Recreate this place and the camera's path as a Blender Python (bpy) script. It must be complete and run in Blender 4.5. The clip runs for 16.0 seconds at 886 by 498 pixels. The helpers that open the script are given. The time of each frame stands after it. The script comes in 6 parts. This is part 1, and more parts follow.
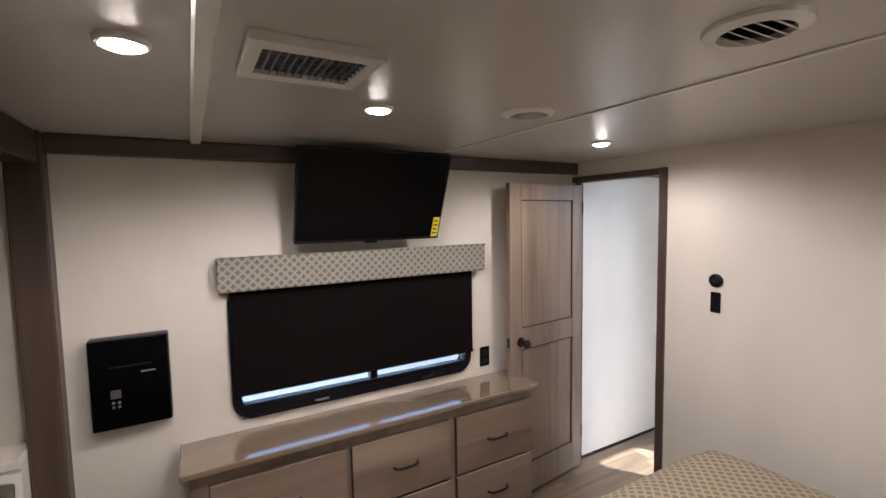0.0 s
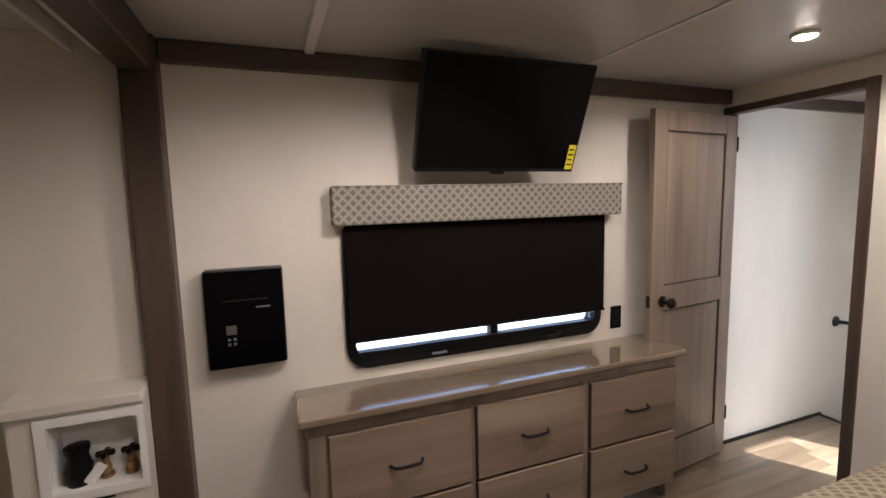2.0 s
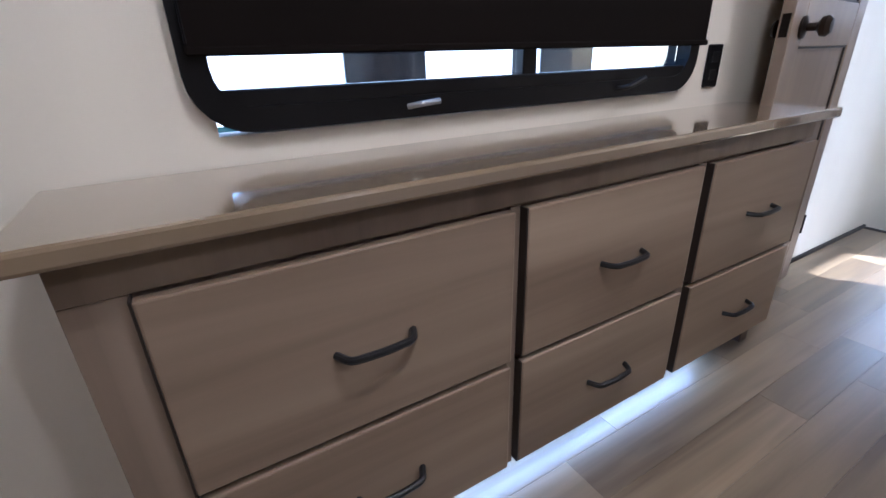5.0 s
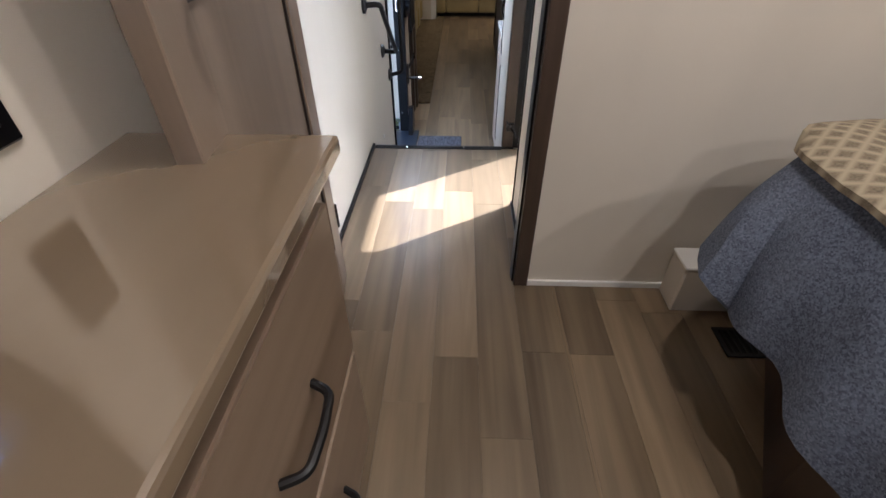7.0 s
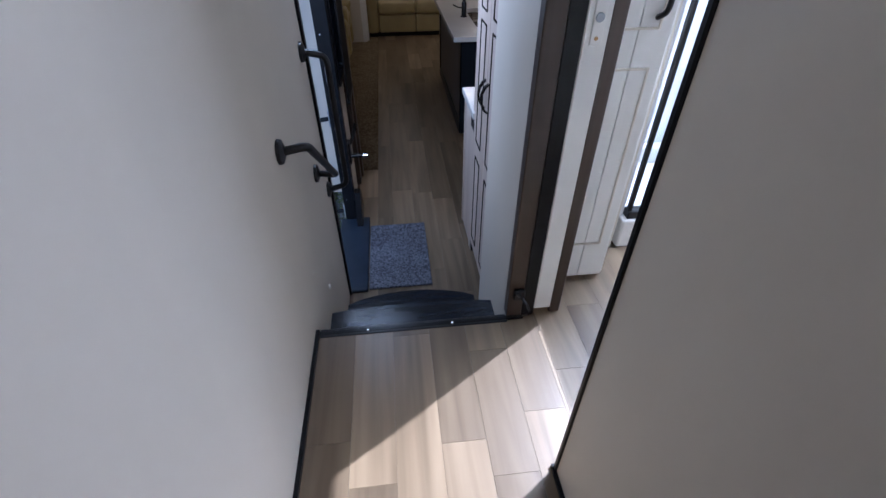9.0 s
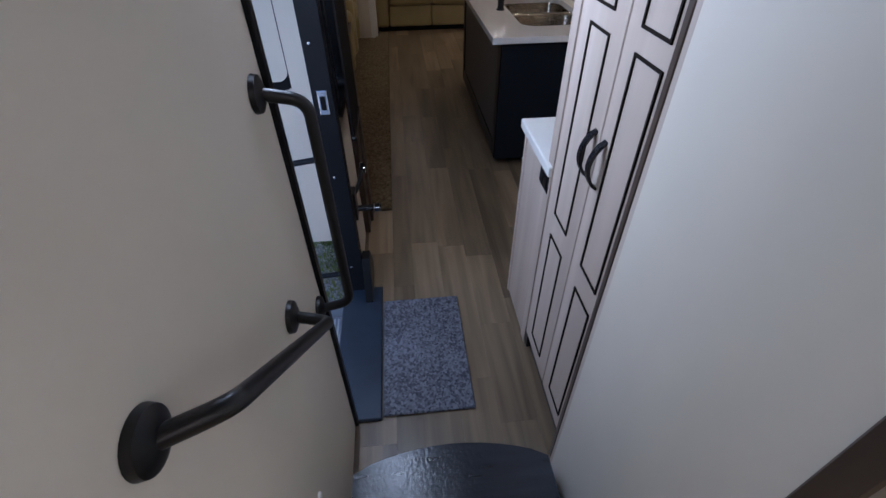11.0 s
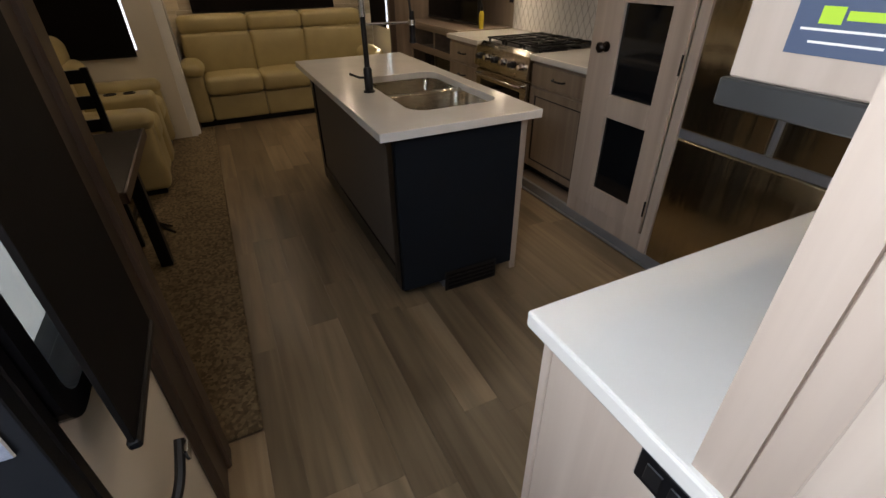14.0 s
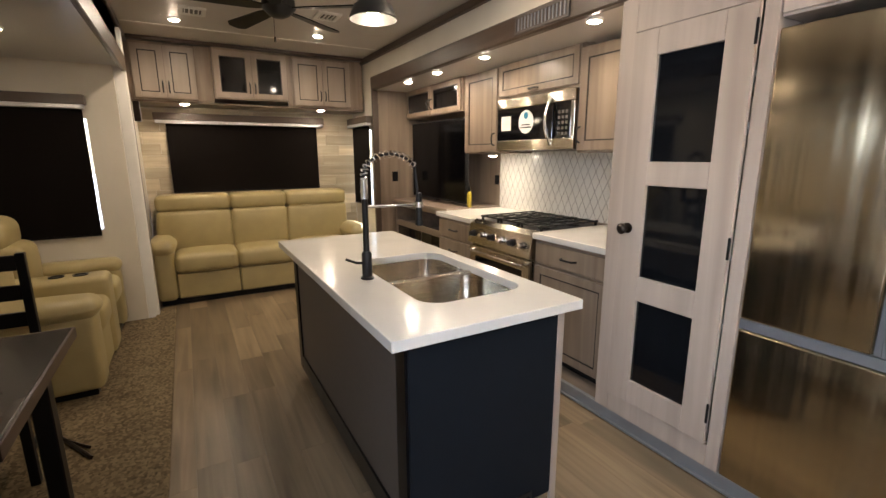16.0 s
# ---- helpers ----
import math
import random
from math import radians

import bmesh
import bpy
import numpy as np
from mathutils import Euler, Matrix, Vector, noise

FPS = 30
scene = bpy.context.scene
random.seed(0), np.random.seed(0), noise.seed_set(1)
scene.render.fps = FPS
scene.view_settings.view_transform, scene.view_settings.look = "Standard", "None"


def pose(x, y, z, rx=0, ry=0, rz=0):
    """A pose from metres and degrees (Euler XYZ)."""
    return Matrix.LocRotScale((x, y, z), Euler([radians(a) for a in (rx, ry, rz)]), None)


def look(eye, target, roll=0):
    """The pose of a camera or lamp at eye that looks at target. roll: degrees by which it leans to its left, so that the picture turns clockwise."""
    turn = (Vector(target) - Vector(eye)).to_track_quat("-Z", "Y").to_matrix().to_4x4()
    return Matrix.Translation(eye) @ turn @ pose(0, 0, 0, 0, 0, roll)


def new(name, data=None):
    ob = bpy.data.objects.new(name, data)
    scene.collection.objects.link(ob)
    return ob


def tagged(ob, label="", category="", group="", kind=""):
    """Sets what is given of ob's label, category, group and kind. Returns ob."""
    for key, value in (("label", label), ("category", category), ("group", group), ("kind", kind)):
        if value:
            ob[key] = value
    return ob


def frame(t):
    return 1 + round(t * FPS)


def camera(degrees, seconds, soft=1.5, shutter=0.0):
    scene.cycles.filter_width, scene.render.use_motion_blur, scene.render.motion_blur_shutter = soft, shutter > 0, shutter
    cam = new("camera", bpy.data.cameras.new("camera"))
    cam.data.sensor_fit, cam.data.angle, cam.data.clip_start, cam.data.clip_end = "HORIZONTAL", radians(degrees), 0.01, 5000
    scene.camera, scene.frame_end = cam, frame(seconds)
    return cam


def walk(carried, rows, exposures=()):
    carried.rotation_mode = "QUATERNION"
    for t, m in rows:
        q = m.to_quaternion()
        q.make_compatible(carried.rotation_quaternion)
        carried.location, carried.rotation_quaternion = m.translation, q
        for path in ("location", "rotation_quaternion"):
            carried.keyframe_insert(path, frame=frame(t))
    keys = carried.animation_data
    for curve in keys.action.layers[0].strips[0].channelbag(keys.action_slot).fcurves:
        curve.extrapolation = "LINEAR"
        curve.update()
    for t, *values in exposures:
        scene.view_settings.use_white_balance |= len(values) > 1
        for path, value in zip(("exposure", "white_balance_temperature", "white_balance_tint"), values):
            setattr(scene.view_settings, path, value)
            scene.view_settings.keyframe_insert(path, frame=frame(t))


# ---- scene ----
cam = camera(89.7, 16.0)
PATH = [
    (0, (1.256, 1.254, 1.777), (2.239, 2.989, 1.626), -1.0),
    (0.5, (1.232, 1.307, 1.747), (2.181, 3.064, 1.624), -1.0),
    (1, (1.198, 1.386, 1.705), (2.087, 3.175, 1.609), -1.1),
    (1.5, (1.18, 1.501, 1.642), (1.986, 3.327, 1.524), -1.1),
    (2, (1.132, 1.64, 1.543), (1.836, 3.499, 1.325), -1.4),
    (2.5, (1.108, 1.775, 1.47), (1.708, 3.642, 1.077), -1.5),
    (3, (1.09, 1.935, 1.344), (1.638, 3.789, 0.832), -1.5),
    (3.2, (1.089, 2.011, 1.288), (1.625, 3.861, 0.747), -1.5),
    (5.3, (1.431, 2.753, 0.931), (2.55, 4.15, 0.039), -1.6),
    (5.5, (1.491, 2.823, 0.93), (2.844, 3.958, -0.008), -1.2),
    (6, (1.774, 2.948, 0.956), (3.367, 3.544, -0.095), -2.0),
    (6.5, (2.091, 3.023, 0.998), (3.681, 3.31, -0.182), -0.9),
    (7, (2.416, 3.026, 1.039), (3.984, 3.087, -0.201), -0.2),
    (7.5, (2.742, 3.055, 1.106), (4.265, 2.982, -0.188), -0.4),
    (8, (2.993, 3.078, 1.17), (4.491, 2.935, -0.148), -0.7),
    (8.5, (3.261, 3.099, 1.215), (4.765, 2.94, -0.093), -0.8),
    (9, (3.527, 3.149, 1.224), (5.066, 2.98, -0.042), -0.2),
    (9.5, (3.78, 3.18, 1.192), (5.332, 3.028, -0.061), 0.4),
    (10, (4.06, 3.198, 1.108), (5.613, 3.075, -0.146), 0.3),
    (10.2, (4.147, 3.212, 1.088), (5.699, 3.102, -0.169), 0.2),
    (12.3, (4.99, 3.217, 1.007), (6.395, 2.893, -0.379), -1.9),
    (12.5, (5.071, 3.22, 0.985), (6.457, 2.853, -0.409), -1.9),
    (13, (5.267, 3.192, 0.937), (6.608, 2.675, -0.454), -1.7),
    (13.5, (5.459, 3.137, 0.88), (6.86, 2.525, -0.41), -2.0),
    (14, (5.588, 3.16, 0.852), (7.113, 2.436, -0.221), -0.7),
    (14.5, (5.67, 3.217, 0.859), (7.341, 2.39, 0.135), -0.2),
    (15, (5.76, 3.172, 0.847), (7.487, 2.303, 0.336), -0.3),
    (15.5, (5.901, 3.124, 0.838), (7.637, 2.23, 0.408), -0.3),
    (16, (6.099, 3.117, 0.832), (7.799, 2.148, 0.42), -0.2),
]
walk(cam, [(t, look(eye, target, roll)) for t, eye, target, roll in PATH],
     [(0, 1.85, 5700, 16), (1.5, 1.75, 5800, 16), (3, 1.65, 6500, 18), (5.3, 1.95, 5000, 14), (6, 1.9, 5200, 14), (6.7, 1.8, 5800, 14), (7.4, 1.65, 5700, 14), (8.2, 0.95, 5000, 14), (9, 0.8, 5200, 18), (10.2, 0.95, 5400, 20), (12.3, 0.85, 5950, 14), (13, 0.75, 6150, 14), (13.5, 0.7, 6450, 14), (14, 1.35, 7100, 14), (14.6, 2.3, 7700, 14), (15.2, 2.85, 7200, 13), (16, 2.7, 6550, 12)])

# ---- light ----
SUN_FROM = Vector((0.55, -0.835, 1.19)).normalized()
world = bpy.data.worlds.new("sky")
scene.world = world
world.use_nodes = True
_bg = world.node_tree.nodes["Background"]
_sky = world.node_tree.nodes.new("ShaderNodeTexSky")
_sky.sky_type, _sky.sun_disc = "NISHITA", False
_sky.sun_elevation, _sky.sun_rotation = radians(50), radians(146.6)
world.node_tree.links.new(_sky.outputs[0], _bg.inputs[0])
_bg.inputs[1].default_value = 0.15
_sun = bpy.data.lights.new("sun", "SUN")
_sun.energy, _sun.angle, _sun.color = 5.0, radians(0.5), (1.0, 0.98, 0.95)
new("sun", _sun).rotation_euler = SUN_FROM.to_track_quat("Z", "Y").to_euler()

WARM = (1.0, 0.82, 0.61)
PALE = (1.0, 0.88, 0.76)
# Unseen fill pucks added: (2.3, 1.3), (8.2, 1.75) and (9.6, 3.95).
PUCKS = [  # x, y, z, watts
    (1.165, 2.28, 2.11, 7), (1.775, 2.555, 2.11, 9), (2.97, 2.742, 2.11, 6.5), (2.3, 1.3, 2.11, 9),
    (10.4, 3.07, 1.88, 8), (10.35, 1.97, 1.88, 8), (6.15, 1.95, 1.88, 12), (8.2, 1.75, 1.88, 4),
    (10.2, 1.16, 1.53, 4), (9.62, 1.16, 1.53, 4), (8.92, 1.16, 1.53, 4), (7.91, 1.16, 1.53, 4),
    (11.22, 3.05, 1.33, 3), (11.22, 1.75, 1.33, 3), (9.40, 0.72, 0.835, 1.0), (9.6, 3.95, 1.53, 6),
]
for _x, _y, _z, _w in PUCKS:
    _l = bpy.data.lights.new("puck_glow", "SPOT")
    _l.energy, _l.color, _l.shadow_soft_size = _w * (1.3 if _x < 4 else 0.39), (PALE if _x < 4 else WARM), 0.03
    _l.spot_size, _l.spot_blend = radians(172), 0.5
    new("puck_glow", _l).location = (_x, _y, _z - 0.03)
_l = bpy.data.lights.new("toe_strip", "AREA")
_l.shape, _l.size, _l.size_y, _l.energy, _l.color = "RECTANGLE", 1.4, 0.02, 1.1, (0.46, 0.66, 1.0)
new("toe_strip", _l).location = (1.98, 3.29, 0.075)
# Added area lamp in the roof opening stands in for sky light.
_l = bpy.data.lights.new("skylight", "AREA")
_l.shape, _l.size, _l.size_y, _l.energy, _l.color = "RECTANGLE", 0.9, 0.76, 27.0, (0.88, 0.93, 1.0)
new("skylight", _l).location = (5.2, 1.51, 2.10)

# Added lamp below the entry door head stands in for daylight from outside.
_l = bpy.data.lights.new("door_daylight", "AREA")
_l.shape, _l.size, _l.size_y, _l.energy, _l.color = "RECTANGLE", 0.66, 0.3, 6.5, (0.74, 0.86, 1.0)
new("door_daylight", _l).matrix_basis = pose(5.745, 3.45, 1.17, -58, 0, 0)

# ---- materials ----
def nodes(name):
    m = bpy.data.materials.new(name)
    m.use_nodes = True
    t = m.node_tree
    return m, t, t.nodes["Principled BSDF"]


def mat(name, color, rough=0.5, metal=0.0, grain=(8, 8, 8), amount=0.12, bump=0.05, fine=120.0, spec=0.5, coat=0.0, second=None, brush=None):
    """A surface with variation at two scales: large stains or grain, and fine relief."""
    m, t, b = nodes(name)
    n, l = t.nodes, t.links
    tc = n.new("ShaderNodeTexCoord")
    mp = n.new("ShaderNodeMapping")
    mp.inputs["Scale"].default_value = grain
    l.new(tc.outputs["Object"], mp.inputs[0])
    a = n.new("ShaderNodeTexNoise")
    a.inputs["Scale"].default_value, a.inputs["Detail"].default_value = 1.0, 5
    l.new(mp.outputs[0], a.inputs["Vector"])
    f = n.new("ShaderNodeTexNoise")
    f.inputs["Scale"].default_value, f.inputs["Detail"].default_value = fine, 3
    if brush:
        bm_ = n.new("ShaderNodeMapping")
        bm_.inputs["Scale"].default_value = brush
        l.new(tc.outputs["Object"], bm_.inputs[0])
        l.new(bm_.outputs[0], f.inputs["Vector"])
    else:
        l.new(tc.outputs["Object"], f.inputs["Vector"])
    mix = n.new("ShaderNodeMix")
    mix.data_type = "RGBA"
    lo = second or tuple(c * (1 - amount) for c in color)
    hi = color if second else tuple(min(1, c * (1 + amount)) for c in color)
    mix.inputs[6].default_value, mix.inputs[7].default_value = (*lo, 1), (*hi, 1)
    ramp = n.new("ShaderNodeMapRange")
    ramp.inputs[1].default_value, ramp.inputs[2].default_value = 0.3, 0.7
    l.new(a.outputs["Fac"], ramp.inputs[0])
    l.new(ramp.outputs[0], mix.inputs[0])
    l.new(mix.outputs[2], b.inputs["Base Color"])
    r = n.new("ShaderNodeMapRange")
    r.inputs[3].default_value, r.inputs[4].default_value = max(0.02, rough - 0.06), min(1, rough + 0.06)
    l.new(a.outputs["Fac"], r.inputs[0])
    l.new(r.outputs[0], b.inputs["Roughness"])
    bp = n.new("ShaderNodeBump")
    bp.inputs["Strength"].default_value, bp.inputs["Distance"].default_value = bump, 0.003
    l.new(f.outputs["Fac"], bp.inputs["Height"])
    l.new(bp.outputs[0], b.inputs["Normal"])
    b.inputs["Metallic"].default_value = metal
    b.inputs["Specular IOR Level"].default_value = spec
    b.inputs["Coat Weight"].default_value = coat
    b.inputs["Coat Roughness"].default_value = 0.1
    return m


def wood(name, dark, light, along="x", rough=0.4, scale=1.0, piece=0.0):
    """Boards: streaks along one axis, broad tone bands, and a tone of its own for each piece."""
    m, t, b = nodes(name)
    n, l = t.nodes, t.links
    tc = n.new("ShaderNodeTexCoord")
    info = n.new("ShaderNodeObjectInfo")
    add = n.new("ShaderNodeVectorMath")
    add.operation = "MULTIPLY_ADD"
    l.new(info.outputs["Random"], add.inputs[0])
    add.inputs[1].default_value = (37.0, 23.0, 11.0) if piece else (0, 0, 0)
    l.new(tc.outputs["Object"], add.inputs[2])
    mp = n.new("ShaderNodeMapping")
    s = {"x": (1.3, 22, 22), "y": (22, 1.3, 22), "z": (22, 22, 1.3)}[along]
    mp.inputs["Scale"].default_value = tuple(v * scale for v in s)
    l.new(add.outputs[0], mp.inputs[0])
    a = n.new("ShaderNodeTexNoise")
    a.inputs["Scale"].default_value, a.inputs["Detail"].default_value, a.inputs["Distortion"].default_value = 1.0, 7, 0.6
    l.new(mp.outputs[0], a.inputs["Vector"])
    mp2 = n.new("ShaderNodeMapping")
    s2 = {"x": (0.9, 4, 4), "y": (4, 0.9, 4), "z": (4, 4, 0.9)}[along]
    mp2.inputs["Scale"].default_value = tuple(v * scale for v in s2)
    l.new(add.outputs[0], mp2.inputs[0])
    c = n.new("ShaderNodeTexNoise")
    c.inputs["Scale"].default_value, c.inputs["Detail"].default_value = 1.0, 3
    l.new(mp2.outputs[0], c.inputs["Vector"])
    m1 = n.new("ShaderNodeMapRange")
    m1.inputs[1].default_value, m1.inputs[2].default_value = 0.3, 0.7
    l.new(a.outputs["Fac"], m1.inputs[0])
    m2 = n.new("ShaderNodeMapRange")
    m2.inputs[1].default_value, m2.inputs[2].default_value = 0.35, 0.65
    l.new(c.outputs["Fac"], m2.inputs[0])
    av = n.new("ShaderNodeMath")
    av.operation = "MULTIPLY_ADD"
    l.new(m1.outputs[0], av.inputs[0])
    av.inputs[1].default_value = 0.5
    h = n.new("ShaderNodeMath")
    h.operation = "MULTIPLY"
    l.new(m2.outputs[0], h.inputs[0])
    h.inputs[1].default_value = 0.5
    l.new(h.outputs[0], av.inputs[2])
    mix = n.new("ShaderNodeMix")
    mix.data_type = "RGBA"
    mix.inputs[6].default_value, mix.inputs[7].default_value = (*dark, 1), (*light, 1)
    l.new(av.outputs[0], mix.inputs[0])
    hs = n.new("ShaderNodeHueSaturation")
    l.new(mix.outputs[2], hs.inputs["Color"])
    if piece:
        v = n.new("ShaderNodeMapRange")
        v.inputs[3].default_value, v.inputs[4].default_value = 1 - piece, 1 + piece
        l.new(info.outputs["Random"], v.inputs[0])
        l.new(v.outputs[0], hs.inputs["Value"])
    l.new(hs.outputs[0], b.inputs["Base Color"])
    r = n.new("ShaderNodeMapRange")
    r.inputs[3].default_value, r.inputs[4].default_value = rough - 0.07, rough + 0.1
    l.new(a.outputs["Fac"], r.inputs[0])
    l.new(r.outputs[0], b.inputs["Roughness"])
    bp = n.new("ShaderNodeBump")
    bp.inputs["Strength"].default_value, bp.inputs["Distance"].default_value = 0.12, 0.002
    l.new(a.outputs["Fac"], bp.inputs["Height"])
    l.new(bp.outputs[0], b.inputs["Normal"])
    return m


def glow(name, color, strength):
    m, t, b = nodes(name)
    b.inputs["Base Color"].default_value = (0.8, 0.8, 0.8, 1)
    b.inputs["Emission Color"].default_value = (*color, 1)
    b.inputs["Emission Strength"].default_value = strength
    return m


def glass(name, color=(1, 1, 1), rough=0.0):
    m, t, b = nodes(name)
    b.inputs["Base Color"].default_value = (*color, 1)
    b.inputs["Roughness"].default_value = rough
    b.inputs["Transmission Weight"].default_value = 1.0
    b.inputs["IOR"].default_value = 1.45
    return m


WALL = mat("cream_wall_panel", (0.66, 0.61, 0.525), 0.55, grain=(3, 3, 1.2), amount=0.05, bump=0.03)
CEIL = mat("vinyl_ceiling", (0.53, 0.505, 0.48), 0.3, grain=(1.5, 1.5, 1.5), amount=0.05, bump=0.03, fine=300)
WHITE = mat("white_plastic", (0.78, 0.77, 0.74), 0.35, amount=0.03, bump=0.01)
WHITE_METAL = mat("white_gelcoat", (0.80, 0.81, 0.83), 0.25, amount=0.03, bump=0.01)
TRIM = wood("dark_stained_trim", (0.035, 0.022, 0.016), (0.10, 0.068, 0.050), "x", 0.38)
TRIM_Y = wood("dark_stained_trim_across", (0.035, 0.022, 0.016), (0.10, 0.068, 0.050), "y", 0.38)
TRIM_Z = wood("dark_stained_trim_upright", (0.03, 0.019, 0.013), (0.090, 0.060, 0.043), "z", 0.38)
CAB = wood("greige_maple", (0.15, 0.108, 0.078), (0.34, 0.265, 0.20), "z", 0.31, 0.6)
CAB_X = wood("greige_maple_level", (0.17, 0.125, 0.095), (0.32, 0.255, 0.20), "x", 0.34, 0.6)
CABL = wood("pale_greige_maple", (0.33, 0.255, 0.205), (0.58, 0.49, 0.415), "z", 0.38, 0.5)
FRONT = wood("drawer_front_maple", (0.125, 0.083, 0.054), (0.36, 0.275, 0.20), "x", 0.33, 0.5, piece=0.12)
DTOP = mat("laminate_top", (0.215, 0.16, 0.105), 0.13, spec=1.0, coat=1.0, grain=(2, 6, 6), amount=0.08, bump=0.01)
DTOP.node_tree.nodes["Principled BSDF"].inputs["Coat Roughness"].default_value = 0.05
DTOP.node_tree.nodes["Principled BSDF"].inputs["Coat IOR"].default_value = 1.7
PLANK = wood("vinyl_floor_plank", (0.092, 0.063, 0.036), (0.285, 0.212, 0.132), "x", 0.34, 0.9, piece=0.27)
REARP = wood("pale_wall_plank", (0.28, 0.23, 0.155), (0.62, 0.54, 0.41), "y", 0.5, 1.0, piece=0.25)
SEAM = mat("floor_seam", (0.13, 0.095, 0.065), 0.7)
EDGE = wood("glazed_edge", (0.012, 0.009, 0.008), (0.03, 0.022, 0.018), "z", 0.4)
BLACK = mat("black_plastic", (0.004, 0.004, 0.005), 0.34, spec=0.22, amount=0.2, bump=0.01)
BLACKM = mat("black_metal", (0.008, 0.008, 0.009), 0.36, spec=0.4, amount=0.2, bump=0.02)
SHADE = mat("blackout_shade_cloth", (0.005, 0.0035, 0.003), 0.9, spec=0.1, grain=(2, 2, 2), amount=0.2, bump=0.1, fine=800)
GLOSSB = mat("gloss_black_screen", (0.0015, 0.0015, 0.002), 0.12, spec=0.12, amount=0.1, bump=0.0)
GLOSSH = mat("gloss_black_handle", (0.008, 0.008, 0.010), 0.26, amount=0.1, bump=0.0)
GROOVE = mat("dark_glazed_groove", (0.010, 0.007, 0.005), 0.7, spec=0.1)
BRONZE = mat("oil_rubbed_bronze", (0.03, 0.022, 0.018), 0.3, metal=0.8, amount=0.2)
QUARTZ = mat("white_solid_counter", (0.74, 0.72, 0.68), 0.16, grain=(5, 5, 5), amount=0.03, bump=0.0)
STEEL = mat("brushed_stainless", (0.52, 0.48, 0.41), 0.13, metal=1.0, grain=(5, 5, 1.5), amount=0.06, bump=0.5, fine=1.0, brush=(4, 4, 520))
# Faint upright tone streaks in the colour stand in for the door's warm reflections.
STEELF = mat("brushed_stainless_door", (0.50, 0.42, 0.29), 0.20, metal=1.0, grain=(30, 30, 0.4), amount=0.07, bump=1.0, fine=1.0, brush=(8, 8, 0.4))
for _n in STEELF.node_tree.nodes:
    if _n.type == "BUMP":
        _n.inputs["Distance"].default_value = 0.012
STEELF.node_tree.nodes["Principled BSDF"].inputs["Anisotropic"].default_value = 0.85
CHROME = mat("polished_chrome", (0.75, 0.75, 0.75), 0.08, metal=1.0, amount=0.03, bump=0.0)
DOORW = mat("satin_white_door_skin", (0.78, 0.80, 0.83), 0.55, spec=0.25, amount=0.03, bump=0.02)
ALU = mat("painted_aluminium", (0.30, 0.32, 0.35), 0.35, metal=0.6, amount=0.06)
LEATHER = mat("cream_leather", (0.37, 0.30, 0.145), 0.42, grain=(6, 6, 6), amount=0.07, bump=0.25, fine=220)
NAVY = mat("dark_blue_grey_panel", (0.007, 0.010, 0.015), 0.6, spec=0.2, amount=0.1, bump=0.02)
GROUT = mat("grey_tile_grout", (0.26, 0.24, 0.22), 0.7, amount=0.1)
GREYP = mat("grey_weave_panel", (0.09, 0.078, 0.070), 0.5, grain=(40, 40, 40), amount=0.15, bump=0.06)
GLASSD = mat("smoked_black_glass", (0.004, 0.004, 0.005), 0.07, spec=0.5, amount=0.1, bump=0.0)
CLEAR = glass("clear_glass", (0.92, 0.97, 0.97))
LENS = glow("lamp_lens", (1.0, 0.86, 0.66), 30.0)
BLUEG = mat("black_stair_tread", (0.012, 0.016, 0.024), 0.22, grain=(30, 4, 30), amount=0.3, bump=0.3, fine=90)


def fabric_pattern(name, a, c, scale, rough=0.8, bump=0.3, upright=False):
    m, t, b = nodes(name)
    n, l = t.nodes, t.links
    tc = n.new("ShaderNodeTexCoord")
    mp = n.new("ShaderNodeMapping")
    mp.inputs["Rotation"].default_value = (0, 0, radians(45))
    mp.inputs["Scale"].default_value = (scale, scale, 0)
    if upright:
        sx, cx = n.new("ShaderNodeSeparateXYZ"), n.new("ShaderNodeCombineXYZ")
        l.new(tc.outputs["Object"], sx.inputs[0])
        l.new(sx.outputs["X"], cx.inputs["X"])
        l.new(sx.outputs["Z"], cx.inputs["Y"])
        l.new(cx.outputs[0], mp.inputs[0])
    else:
        l.new(tc.outputs["Object"], mp.inputs[0])
    v = n.new("ShaderNodeTexVoronoi")
    v.feature, v.inputs["Randomness"].default_value = "DISTANCE_TO_EDGE", 0.0
    l.new(mp.outputs[0], v.inputs["Vector"])
    w = n.new("ShaderNodeTexNoise")
    w.inputs["Scale"].default_value = 260
    l.new(tc.outputs["Object"], w.inputs["Vector"])
    r = n.new("ShaderNodeMapRange")
    r.inputs[1].default_value, r.inputs[2].default_value = 0.04, 0.30
    l.new(v.outputs["Distance"], r.inputs[0])
    s = n.new("ShaderNodeMath")
    s.operation = "MULTIPLY"
    l.new(r.outputs[0], s.inputs[0])
    w2 = n.new("ShaderNodeMapRange")
    w2.inputs[1].default_value, w2.inputs[2].default_value, w2.inputs[3].default_value = 0.3, 0.7, 0.6
    l.new(w.outputs["Fac"], w2.inputs[0])
    l.new(w2.outputs[0], s.inputs[1])
    mx = n.new("ShaderNodeMix")
    mx.data_type = "RGBA"
    mx.inputs[6].default_value, mx.inputs[7].default_value = (*a, 1), (*c, 1)
    l.new(s.outputs[0], mx.inputs[0])
    l.new(mx.outputs[2], b.inputs["Base Color"])
    bp = n.new("ShaderNodeBump")
